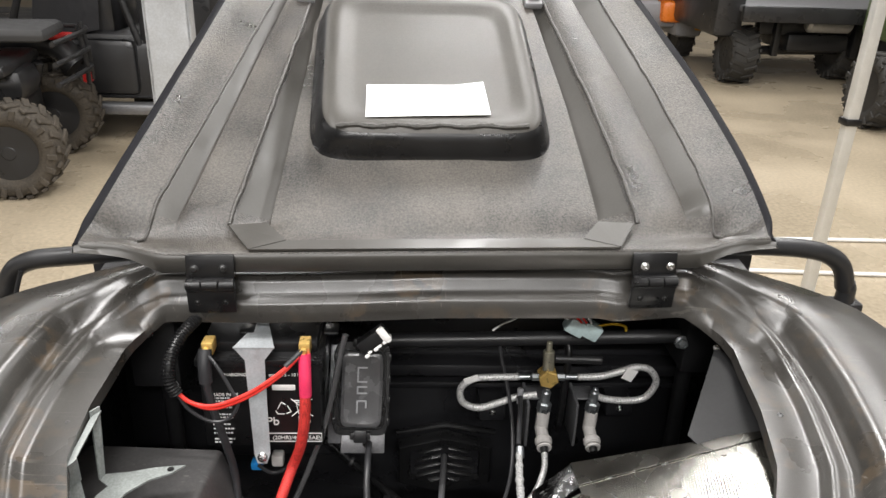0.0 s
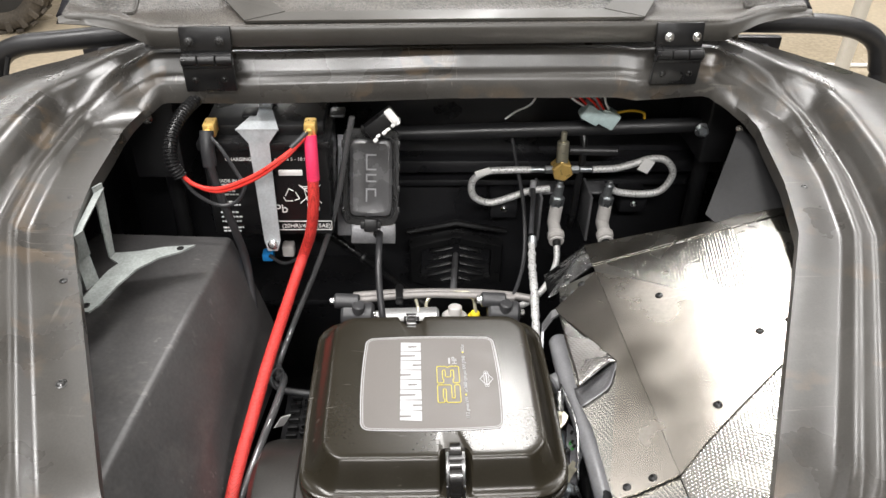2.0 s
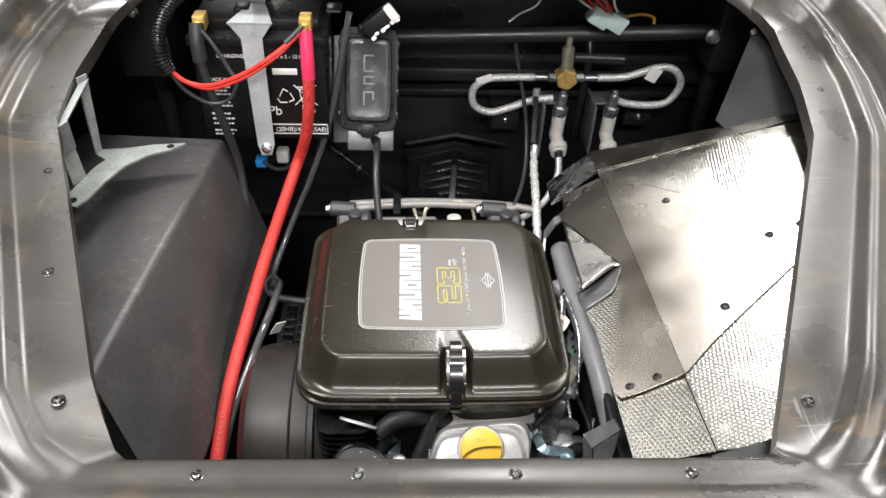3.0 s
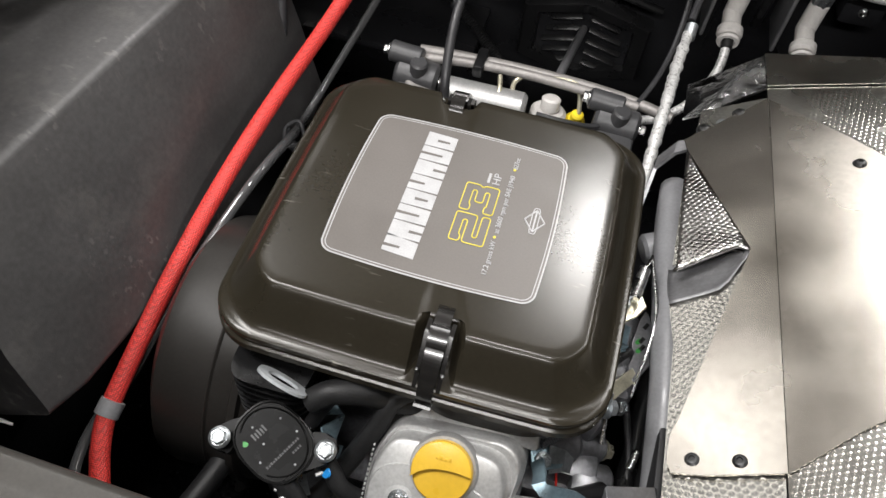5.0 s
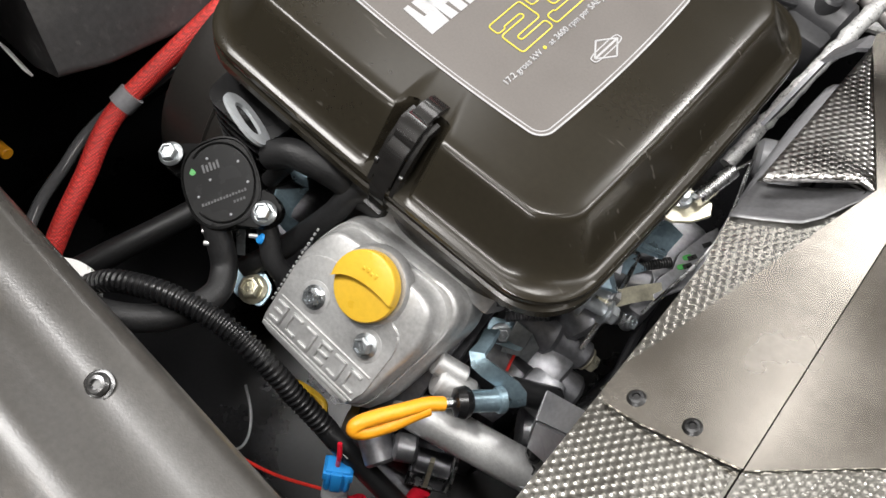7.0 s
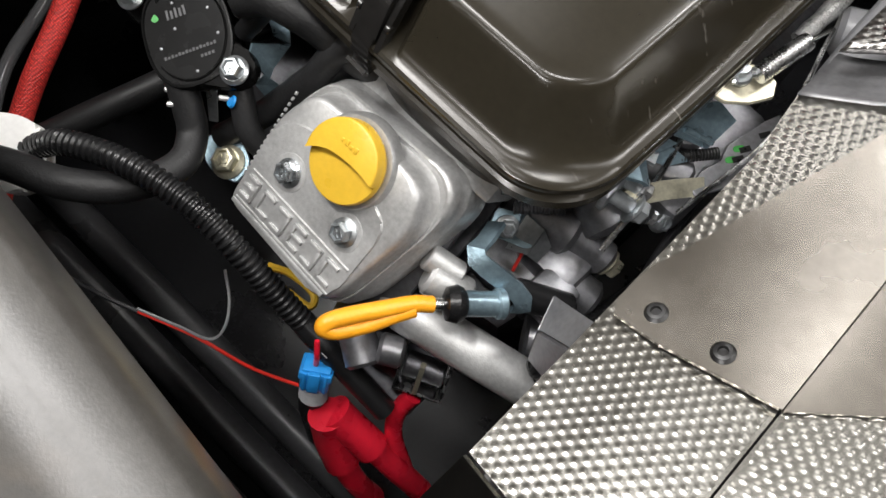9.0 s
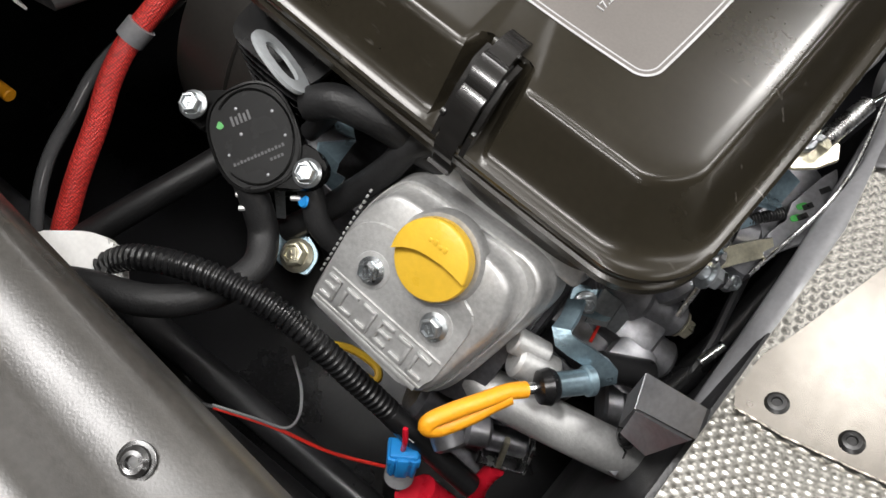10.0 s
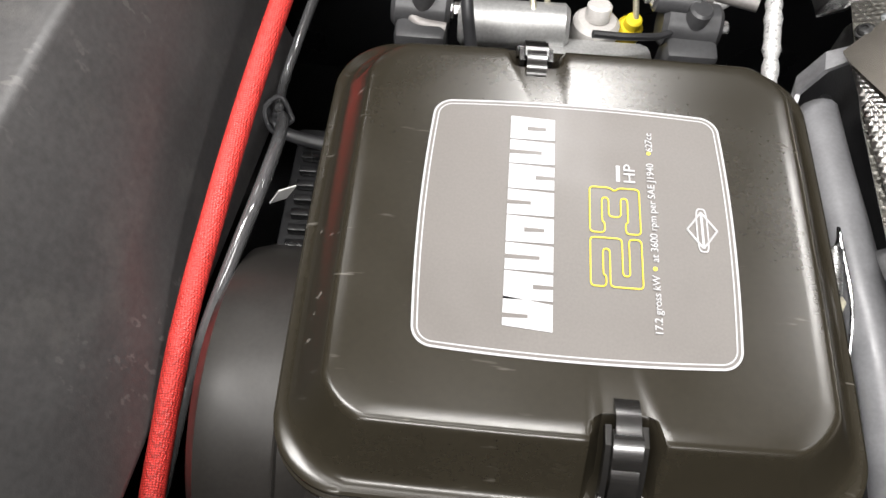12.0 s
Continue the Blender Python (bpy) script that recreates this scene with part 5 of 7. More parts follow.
# ---------------------------------------------------------------- fuse box
FM = frame_of((-.064, .195, .935), (1, .05, -.05), (.05, .42, 1))
fuse = thing("fuse_box", FM @ Vector((0, 0, -.02)), "black plastic fuse box with a moulded lid mark", "fuse box")
part("body", rings([[FM @ q for q in super_ring(0, 0, z, hx, hy, 8, 48)] for z, hx, hy in ((-.045, .040, .070), (-.006, .042, .073), (-.004, .0435, .0745), (.006, .0435, .0745), (.008, .0425, .0735), (.008, .0375, .0645), (.004, .037, .064))]), M_BLACKP, fuse)
lid = part("lid", rings([[FM @ q for q in super_ring(0, 0, z, hx, hy, p, 56)] for z, hx, hy, p in ((.002, .0345, .0610, 9), (.012, .0340, .0605, 9), (.018, .0315, .058, 8), (.0200, .027, .053, 8), (.0195, .025, .051, 8), (.0195, .010, .02, 8))]), M_LID, fuse, "black lid with raised plain bars")
for a, b, c, d in ((-.008, .008, .034, .0365), (-.008, -.0055, .012, .0365), (-.008, .008, .012, .0145), (-.008, .008, .004, .0065), (-.008, .008, -.006, -.0035), (-.008, -.0055, -.006, .0065), (-.008, .008, -.018, -.0155), (-.008, -.0055, -.036, -.0155), (.0055, .008, -.028, -.0155)):
    part("raised_bar", box(a, b, c, d, .0190, .0210, .0005, FM), M_GREYP, lid)
for y in (-.073, .073):
    part("latch", joined(box(-.016, .016, y - .006, y + .006, .0, .016, .002, FM), box(-.010, .010, y - .010, y + .010, .012, .019, .002, FM)), M_BLACKP, fuse)
for sx in (-1, 1):
    for k in range(4):
        part("side_rib", box(sx * .0425 - .0022, sx * .0425 + .0022, -.058 + k * .034, -.046 + k * .034, -.020, .0095, .0008, FM), M_BLACKP, fuse)
part("mounting_plate", joined(box(-.052, .036, -.102, .06, -.050, -.047, .001, FM), box(-.030, .040, -.108, -.075, -.047, -.012, .002, FM)), M_STRAP, fuse, "bare metal mounting plate")
part("bolt", hexhead(FM @ Vector((.012, -.092, -.012)), (0, -1, .2), .0055), M_DARKBOLT, fuse)

plug = thing("loom_plug", (-.045, .17, 1.04), "dark plug with cream edge tape on the loom", "connector")
pm = frame_of((-.045, .175, 1.036), (.8, .1, .6), (-.5, .1, .8))
part("plug_body", box(-.024, .024, -.011, .011, -.012, .012, .003, pm), M_BLACKP, plug)
for k in range(6):
    a = -.025 + k * .0085
    part("tape_edge", box(a, a + .0075, -.0150 + .001 * (k % 2), -.0095, -.006 - .002 * (k % 3), .0135, .002, pm @ pose(0, 0, 0, 0, 0, 4 * (-1) ** k)), M_WHITE, plug)
part("tape_edge", box(.014, .026, -.012, .013, .010, .0145, .003, pm), M_WHITE, plug, "torn cream tape end")

wires = thing("multi_wire_plug", (.33, .30, 1.03), "clear plastic plug with coloured wires", "connector")
wm = frame_of((.335, .285, 1.012), (.9, 0, -.5), (.5, 0, .9))
part("plug_body", joined(box(-.030, .004, -.016, .012, -.012, .014, .004, wm), box(-.004, .030, -.010, .018, -.012, .014, .004, wm)), M_AQUA, wires, "translucent pale blue plug")
for k, (mt, dz) in enumerate(((M_REDW, .03), (M_BLACKP, .036), (M_WHITE, .026), (M_REDW, .042), (M_CABLE, .048))):
    part("wire", tube([(.325 - k * .004, .285, 1.02 + k * .002), (.30 - k * .006, .28, 1.035 + dz * .3), (.285 - k * .008, .285, 1.06 + dz * .3)], .0021, 6), mt, wires)
for k, mt in enumerate((M_REDW, M_GREYP, M_REDW, M_BLACKP, M_WHITE)):
    part("wire", tube([(.330 + .004 * k, .272, 1.028), (.318 + .005 * k, .268, 1.042 + .003 * (k % 2)), (.300 + .009 * k, .272, 1.056), (.286 + .012 * k, .285, 1.072)], .0020, 6), mt, wires)
part("wire", tube([(.36, .285, 1.015), (.385, .28, 1.022), (.405, .28, 1.018), (.41, .285, 1.006)], .0022, 6), M_YELLOW, wires, "yellow wire")
part("wire", tube([(.185, .285, 1.005), (.20, .28, 1.02), (.225, .28, 1.035), (.24, .285, 1.07)], .0016, 6), M_WHITE, wires, "white wire")

wires.location += Vector((-.036, -.004, -.014))

# ---------------------------------------------------------------- vent, valves and lines on the back panel
vent = thing("hex_vent", (.08, .345, .66), "black six-sided louvre vent on the bay wall", "vent")
def hexagon(s, y, dz=0.0):
    return [(.0815 + a * s, y, .662 + dz + b * s) for a, b in ((-.088, -.040), (0, -.064), (.088, -.040), (.088, .044), (0, .066), (-.088, .044))]
part("frame", joined(rings([hexagon(1.0, .36), hexagon(1.0, .338), hexagon(.96, .334), hexagon(.76, .336), hexagon(.74, .35)], cap=False)), M_BLACKP, vent)
part("backing", rings([hexagon(.8, .362), hexagon(.8, .352)]), M_TUB, vent)
for k in range(5):
    for sx in (-1, 1):
        part("louvre", box(0, .052 - .004 * abs(k - 2), -.004, .004, -.0025, .0025, .001, pose(.0815, .345, .626 + k * .018) @ Matrix.Diagonal((sx, 1, 1, 1)) @ pose(.006, 0, 0, 35, 14, 0)), M_BLACKP, vent)
part("stalk", cyl((.080, .330, .690), (.066, .16, .735), .0055, seg=12), M_STRAP, vent, "grey rod")
part("hood_strip", tube([(-.01, .352, .728), (.08, .345, .752), (.175, .352, .728)], .006, 8, straight=True), M_BLACKP, vent)

brassy = thing("brass_tee", (.252, .292, .895), "brass hex tee fitting joining the steel lines", "fitting")
part("hex_body", lathe((.252, .278, .894), (0, 1, 0), [(0, .0155), (.002, .018), (.026, .018), (.028, .0155)], 6), M_BRASS, brassy)
part("stem", joined(cyl((.252, .292, .90), (.250, .294, .945), .010, bevel=.002), cyl((.250, .294, .945), (.250, .294, .962), .005, bevel=.001)), M_GOLD, brassy, "brown brass stem")
for s in (-1, 1):
    part("nut", lathe((.252 + s * .016, .290, .894), (s, 0, 0), [(0, .007), (.012, .007), (.013, .006)], 6), M_ZINC, brassy)
    part("ferrule", cyl((.252 + s * .030, .290, .894), (.252 + s * .052, .290, .894), .0050, bevel=.001), M_ZINC, brassy)


def hydraulic_valve(x, label):
    v = thing("pressure_switch", (x, .285, .80), label, "switch", "switches on the bay wall")
    part("cap", joined(cyl((x - .002, .288, .842), (x, .288, .866), .008, bevel=.002), cyl((x, .288, .864), (x, .288, .872), .005, bevel=.001)), M_ZINC, v)
    part("nut", lathe((x - .003, .287, .826), (.1, 0, 1), [(0, .0125), (.016, .0125), (.018, .010)], 6), M_ZINC, v)
    part("body", joined(cyl((x - .005, .282, .788), (x - .002, .287, .828), .0115, bevel=.003), cyl((x - .004, .262, .785), (x - .006, .284, .795), .0110, bevel=.003)), M_GREYW, v, "pale grey plastic body")
    part("collar", cyl((x - .004, .250, .780), (x - .004, .263, .785), .0150, bevel=.003), M_GREYW, v)
    part("port", lathe((x - .004, .246, .778), (0, -1, -.3), [(0, .0135), (.003, .0125), (.003, .0085), (-.004, .008)], 20), M_GREYW, v)
    part("bore", cyl((x - .004, .236, .774), (x - .004, .248, .779), .0068, bevel=.001), M_DARKBOLT, v)
    part("bracket", joined(box(x - .035, x - .030, .27, .34, .76, .85, .002), box(x - .035, x + .005, .30, .34, .838, .843, .002)), M_STRAP, v)
    return v


hydraulic_valve(.252, "pale plastic pressure switch with a hex cap and brass port")
hydraulic_valve(.338, "pale plastic pressure switch beside a bracket bolt")
lines = thing("steel_line", (.27, .29, .86), "braided steel hose loops joining tee and switches", "hose")
part("hose", tube([(.304, .290, .894), (.345, .290, .896), (.375, .29, .905), (.402, .29, .914), (.428, .29, .910), (.444, .29, .885), (.430, .29, .853), (.40, .29, .845), (.36, .29, .848), (.342, .29, .855)], .0062, 12), M_BRAIDSTEEL, lines)
part("hose", tube([(.200, .290, .894), (.16, .29, .893), (.125, .29, .890), (.102, .29, .872), (.105, .29, .842), (.132, .29, .829), (.165, .29, .838), (.20, .29, .852), (.235, .29, .857)], .0062, 12), M_BRAIDSTEEL, lines)
part("tag", box(-.010, .010, -.0008, .0008, -.012, .012, .0004, pose(.392, .281, .905, 0, 25, 0)), M_WHITE, lines, "white paper tag")
part("tag", box(-.013, .013, -.0008, .0008, -.006, .006, .0004, pose(.118, .282, .893, 0, -20, 0)), M_WHITE, lines, "white paper tag")
part("hose", tube([(.248, .243, .778), (.246, .22, .75), (.225, .19, .72), (.19, .16, .71), (.15, .14, .712)], .0055, 10), M_BRAIDSTEEL, lines)

loom = thing("silver_sleeve", (.18, .06, .82), "silver reflective sleeve over a control cable", "cable")
part("sleeve", tube([(.190, .165, .828), (.183, .11, .828), (.178, .05, .826), (.173, -.02, .808), (.170, -.07, .79), (.168, -.12, .775)], .0058, 12, 12, wobble=.35), M_BRAIDSTEEL, loom)
part("ferrule", cyl((.191, .160, .826), (.192, .176, .834), .0066, bevel=.001), M_ZINC, loom)
part("cable", tube([(.190, .18, .836), (.196, .22, .855), (.200, .245, .865), (.201, .262, .872)], .0042, 8), M_CABLE, loom)
part("boot", cyl((.201, .262, .858), (.202, .268, .885), .0055, bevel=.001), M_GREYP, loom)
thin = thing("thin_black_cable", (.15, .1, .8), "thin black control cable", "cable")
part("cable", tube([(.165, .335, .955), (.176, .305, .90), (.188, .262, .84), (.184, .19, .79), (.162, .125, .76), (.125, .075, .755), (.09, .055, .765), (.055, .05, .77)], .0032, 8), M_CABLE, thin)

# intake and fuel rail behind the air cleaner
rail = thing("fuel_rail", (.04, .11, .70), "silver fuel rail with brass pipes and injectors", "fuel rail")
part("rail_tube", tube([(-.095, .125, .735), (-.04, .128, .737), (.03, .130, .737), (.10, .130, .735), (.155, .125, .733), (.20, .11, .735)], .0065, 12), M_RAIL, rail)
part("rail_tube", tube([(-.088, .105, .742), (-.03, .112, .744), (.04, .115, .744), (.12, .112, .742), (.16, .11, .74)], .0055, 12), M_RAIL, rail)
part("rail_tube", tube([(-.085, .104, .742), (-.098, .09, .735), (-.09, .07, .728), (-.065, .066, .725)], .0055, 12), M_RAIL, rail)
for x in (-.088, .140):
    part("injector", joined(cyl((x - .024, .090, .728), (x + .026, .088, .726), .020, bevel=.004), cyl((x - .034, .095, .750), (x + .004, .094, .748), .012, bevel=.002), cyl((x, .085, .71), (x + .004, .080, .755), .010, bevel=.002), box(x - .02, x + .024, .05, .085, .68, .73, .006)), M_RAILB, rail, "dark cast injector body")
    part("bolt", hexhead((x + .026, .088, .726), (1, 0, 0), .007), M_STEEL, rail)
    part("bolt", hexhead((x - .034, .095, .750), (-1, 0, 0), .006), M_STEEL, rail)
part("regulator", joined(cyl((.064, .096, .668), (.066, .100, .716), .021, bevel=.004), cyl((.066, .100, .714), (.066, .104, .730), .011, bevel=.002)), M_GREYW, rail, "pale fuel pressure regulator")
part("manifold", joined(cyl((-.055, .085, .716), (.04, .085, .718), .020, bevel=.004), box(.015, .115, .030, .082, .66, .715, .012)), M_CAST, rail, "bright cast manifold")
part("pipe", tube([(.030, .095, .70), (.020, .105, .73), (.030, .115, .742), (.05, .12, .742), (.085, .12, .744), (.095, .115, .735), (.10, .105, .715)], .0028, 8), M_GOLD, rail, "thin brass pipe")
part("pipe", tube([(.005, .07, .72), (.008, .085, .735), (.004, .105, .742)], .0028, 8), M_GOLD, rail, "thin brass pipe")
part("yellow_cap", joined(cyl((.096, .110, .684), (.098, .106, .706), .0120, bevel=.003), cyl((.098, .106, .704), (.099, .104, .716), .0075, bevel=.002)), M_LEMON, rail, "bright yellow plastic plug")
part("clip", box(-.028, -.016, .098, .135, .736, .752, .003), M_BLACKP, rail)
rail.location.z += .022
conduit = thing("fuse_box_conduit", (-.055, .09, .8), "smooth black cable from the fuse box", "conduit")
part("conduit", tube([(-.052, .165, .850), (-.052, .125, .845), (-.052, .09, .825), (-.048, .055, .79), (-.040, .03, .75)], .0052, 12, 6), M_CABLE, conduit)
loom2 = thing("lower_loom", (-.1, .3, .72), "black taped loom across the bay", "conduit")
part("loom", tube([(-.20, .30, .80), (-.14, .29, .76), (-.09, .27, .73), (-.03, .22, .71), (.02, .17, .70)], .0075, 12, 6, ribs=.004), M_BLACKP, loom2)
part("tie", lathe((-.09, .27, .73), (.8, -.3, -.4), [(0, .0095), (.005, .0095)], 14), M_CABLE, loom2)

# ---------------------------------------------------------------- air box and its bracket
airbox = thing("air_box", (-.36, -.14, .70), "large dark grey angular plastic air box", "air box")
A0, B0, A1, B1 = Vector((-.2657, .107, .889)), Vector((-.308, -.341, .899)), Vector((-.470, .112, .893)), Vector((-.470, -.345, .904))
A2, B2 = Vector((-.232, .107, .78)), Vector((-.262, -.384, .802))
A3, B3 = Vector((-.205, .107, .66)), Vector((-.237, -.398, .742))
def box_sections():
    loops = []
    for k in range(13):
        t = k / 12
        e = .006 if k in (0, 12) else 0.0
        q = [A1.lerp(B1, t), A0.lerp(B0, t), A2.lerp(B2, t), A3.lerp(B3, t), Vector((-.30, .107, .62)).lerp(Vector((-.30, -.398, .70)), t), Vector((-.47, .107, .62)).lerp(Vector((-.47, -.398, .70)), t)]
        c = sum(q, Vector()) / 6
        ring = []
        for i in range(6):
            a, b, d = q[i - 1], q[i], q[(i + 1) % 6]
            r = .007
            pa, pb = b + (a - b).normalized() * r, b + (d - b).normalized() * r
            for s in (0, .33, .67, 1):
                ring.append((pa * (1 - s) ** 2 + b * 2 * s * (1 - s) + pb * s * s) + (c - b).normalized() * e)
        if k == 0:
            loops.append([p + Vector((0, .0, 0)) for p in ring])
        loops.append([p + Vector((0, -.004 if k == 0 else (.004 if k == 12 else 0), 0)) for p in ring])
    return rings(loops)
part("box_shell", box_sections(), M_AIRBOX, airbox, smooth=40)
part("torn_edge", sheet([(-.315, -.402, .733), (-.285, -.403, .728), (-.280, -.401, .722), (-.312, -.400, .726)], .002), M_WHITE, airbox, "pale torn foam edge")
brk = thing("air_box_bracket", (-.36, -.06, .94), "galvanised forked bracket hung from the rim above the air box", "bracket")
flat = [(-.286, .004), (-.300, -.012), (-.325, -.026), (-.345, -.050), (-.358, -.085), (-.366, -.122), (-.374, -.138), (-.388, -.136), (-.391, -.112), (-.386, -.085), (-.380, -.055), (-.372, -.038), (-.386, -.026), (-.384, -.014), (-.355, -.010), (-.325, -.001)]
part("plate", prism(flat, .0025, pose(0, 0, .9425, -2, 0, 0)), M_GALVD, brk)
part("hole", cyl((-.303, -.005, .9405), (-.303, -.005, .9432), .0045), M_DARKBOLT, brk, "bolt hole")
part("hole", cyl((-.381, -.126, .945), (-.381, -.126, .9478), .0045), M_DARKBOLT, brk, "bolt hole")
part("leg", sheet([(-.386, -.026, .9430), (-.384, -.014, .9430), (-.384, .004, 1.036), (-.391, -.008, 1.036)], .0025), M_GALVD, brk)
part("leg", joined(sheet([(-.391, -.095, .9450), (-.383, -.075, .9445), (-.390, -.066, .980), (-.398, -.084, .980)], .0025), sheet([(-.390, -.066, .980), (-.398, -.084, .980), (-.390, -.094, 1.022), (-.384, -.078, 1.022)], .0025)), M_GALVD, brk)
part("strap", sheet([(-.392, -.094, 1.018), (-.385, -.078, 1.019), (-.383, .004, 1.030), (-.391, -.004, 1.030)], .0025), M_GALVD, brk)

# ---------------------------------------------------------------- heat shield
def dimpled(poly, f, lift, pitch, high, turn=0.0):
    """Embossed foil: a field of round domes in staggered rows, cut to a polygon in x, y."""
    p = np.array(poly, float)
    step = pitch / 6
    xs, ys = np.arange(p[:, 0].min(), p[:, 0].max() + step, step), np.arange(p[:, 1].min(), p[:, 1].max() + step, step)
    gx, gy = np.meshgrid(xs, ys)
    inside = np.zeros(gx.shape, bool)
    for (ax, ay), (bx, by) in zip(p, np.roll(p, -1, axis=0)):
        cross = (ay > gy) != (by > gy)
        inside ^= cross & (gx < (bx - ax) * (gy - ay) / (by - ay if by != ay else 1e-9) + ax)
    c, w = math.cos(radians(turn)), math.sin(radians(turn))
    u, v = (gx * c + gy * w) / pitch, (gy * c - gx * w) / (pitch * .866)
    near = np.full(gx.shape, 9.0)
    for k in (0, 1):
        row = np.round((v - k) / 2) * 2 + k
        du = u - .5 * k
        near = np.minimum(near, np.hypot(du - np.round(du), (v - row) * .866))
    t = np.clip(1 - near / .40, 0, 1)
    z = f(gx, gy) + lift + high * t * t * (3 - 2 * t)
    keep = inside[:-1, :-1] & inside[1:, :-1] & inside[:-1, 1:] & inside[1:, 1:]
    index = np.arange(gx.size).reshape(gx.shape)
    quads = np.stack([index[:-1, :-1][keep], index[:-1, 1:][keep], index[1:, 1:][keep], index[1:, :-1][keep]], axis=1)
    used, quads = np.unique(quads, return_inverse=True)
    verts = np.stack([gx.ravel(), gy.ravel(), z.ravel()], axis=1)[used]
    return verts, quads.reshape(-1, 4)


def foil_field(poly, f, lift, parent, turn=0.0):
    verts, quads = dimpled(poly, f, lift, .0043, .00033, turn)
    me = bpy.data.meshes.new("embossed_foil")
    me.from_pydata((verts - np.array(parent.location)).tolist(), [], quads.tolist())
    me.polygons.foreach_set("use_smooth", [True] * len(me.polygons))
    me.materials.append(M_FOIL)
    ob = new("embossed_foil", me)
    ob.parent = parent
    tagged(ob, "aluminium foil pressed with small round domes")


shield = thing("heat_shield", (.32, -.2, .85), "folded aluminium heat shield with embossed foil and black rivets", "heat shield")
def zr(x, y):
    """Height of the right-hand slope."""
    return .8985 - .0173 * y + .33 * (x - .2490 + .038 * y)
def zl(x, y):
    """Height of the steeper slope on the engine side."""
    return .8985 - .0173 * y + .45 * (x - .2490 + .038 * y)
def fold(y):
    return .2490 - .038 * y
def on(f, pts, lift):
    return [(x, y, f(x, y) + lift) for x, y in pts]
part("foil_top", sheet(on(zr, [(fold(.012), .012), (fold(-.436), -.436), (.36, -.446), (.47, -.33), (.56, -.10), (.56, .012)], -.0015), .002), M_FOIL, shield, "embossed aluminium foil")
part("foil_side", sheet(on(zl, [(fold(.0) - .0005, .0), (.200, -.01), (.192, -.10), (.191, -.188), (.226, -.172), (.236, -.175), (.2355, -.182), (.2300, -.199), (.2206, -.2115), (.2058, -.218), (.1915, -.224), (.197, -.26), (.200, -.43), (fold(-.436) - .0005, -.436)], -.0027), .002), M_FOIL, shield, "embossed aluminium foil")
part("foil_back", sheet(on(zr, [(fold(.0135), .0135), (.540, .0135), (.500, .026), (.476, .030), (.393, .041), (.246, .060)][::-1], -.0012), .002), M_FOIL, shield, "embossed foil beyond the plate")
part("foil_back", sheet([(fold(.0135), .0132, .8965), (.245, .0595, .8955), (.192, .058, .846), (.189, .0, .852), (.198, -.010, .868)], .002), M_FOILD, shield, "creased dark foil flap")
part("foil_skirt", sheet([(.246, .0605, .8960), (.393, .0415, .9440), (.476, .0305, .9710), (.500, .0265, .978), (.51, .034, .90), (.39, .052, .88), (.235, .070, .84)], .002), M_FOILD, shield, "creased foil skirt")
part("foil_end", sheet([(.200, -.431, zl(.2, -.431) - .005), (fold(-.437), -.4375, zr(fold(-.437), -.437) - .005), (.36, -.447, zr(.36, -.447) - .005), (.37, -.50, .86), (.20, -.50, .80)], .002), M_FOIL, shield, "embossed aluminium foil")
foil_field([(fold(.012) + .001, .012), (fold(-.436) + .001, -.436), (.36, -.446), (.47, -.33), (.54, -.15), (.46, -.20), (.408, -.226), (.343, -.275), (.297, -.311), (.262, -.330), (.262, -.03), (.306, -.050), (.361, -.104), (.452, -.160), (.54, -.12), (.56, .012)], zr, -.0013, shield, 20)
foil_field([(fold(.0) - .0015, .0), (.200, -.01), (.192, -.10), (.191, -.188), (.226, -.172), (.236, -.175), (.2355, -.182), (.2300, -.199), (.2206, -.2115), (.2058, -.218), (.1915, -.224), (.197, -.26), (.200, -.43), (fold(-.436) - .0015, -.436)], zl, -.0025, shield, 50)
foil_field([(.377, -.187), (.295, -.089), (.287, -.092), (.297, -.2575), (.301, -.2610), (.3485, -.2285)], zr, .0009, shield, 20)
foil_field([(fold(.0135), .0140), (.246, .058), (.393, .040), (.476, .0295), (.500, .0255), (.535, .0140)], zr, -.0009, shield, 20)
part("plate", sheet(on(zr, [(fold(-.006), -.006), (.306, -.055), (.361, -.110), (.452, -.165), (.452, -.205), (.408, -.232), (.343, -.281), (.297, -.317), (fold(-.3485), -.3485)], 0.0), .0012), M_ALU, shield, "bare aluminium cover plate")
side = [(fold(-.006) - .0004, -.006), (fold(-.3485) - .0004, -.3485), (.220, -.3555), (.2025, -.3560), (.1995, -.350), (.200, -.331), (.204, -.319), (.240, -.176), (.191, -.062), (.189, -.052)]
part("plate", sheet(on(zl, side, 0.0), .0022), M_ALU, shield, "bare aluminium cover plate")
for x, y, f in ((.311, -.085, zr), (.394, -.186, zr), (.321, -.275, zr), (.428, -.180, zr), (.238, -.344, zl), (.213, -.346, zl), (.228, -.021, zl), (.202, -.038, zl)):
    part("rivet", button((x, y, f(x, y) + .0002), (-.3 if f is zr else -.48, 0, 1), .0048), M_DARKBOLT, shield, "black button-head rivet")
for x, y in ((.2255, -.345), (.215, -.030)):
    part("spot_weld", lathe((x, y, zl(x, y)), (-.48, 0, 1), [(0, .0042), (.0008, .003), (.001, .001)], 14), M_ZINC, shield)
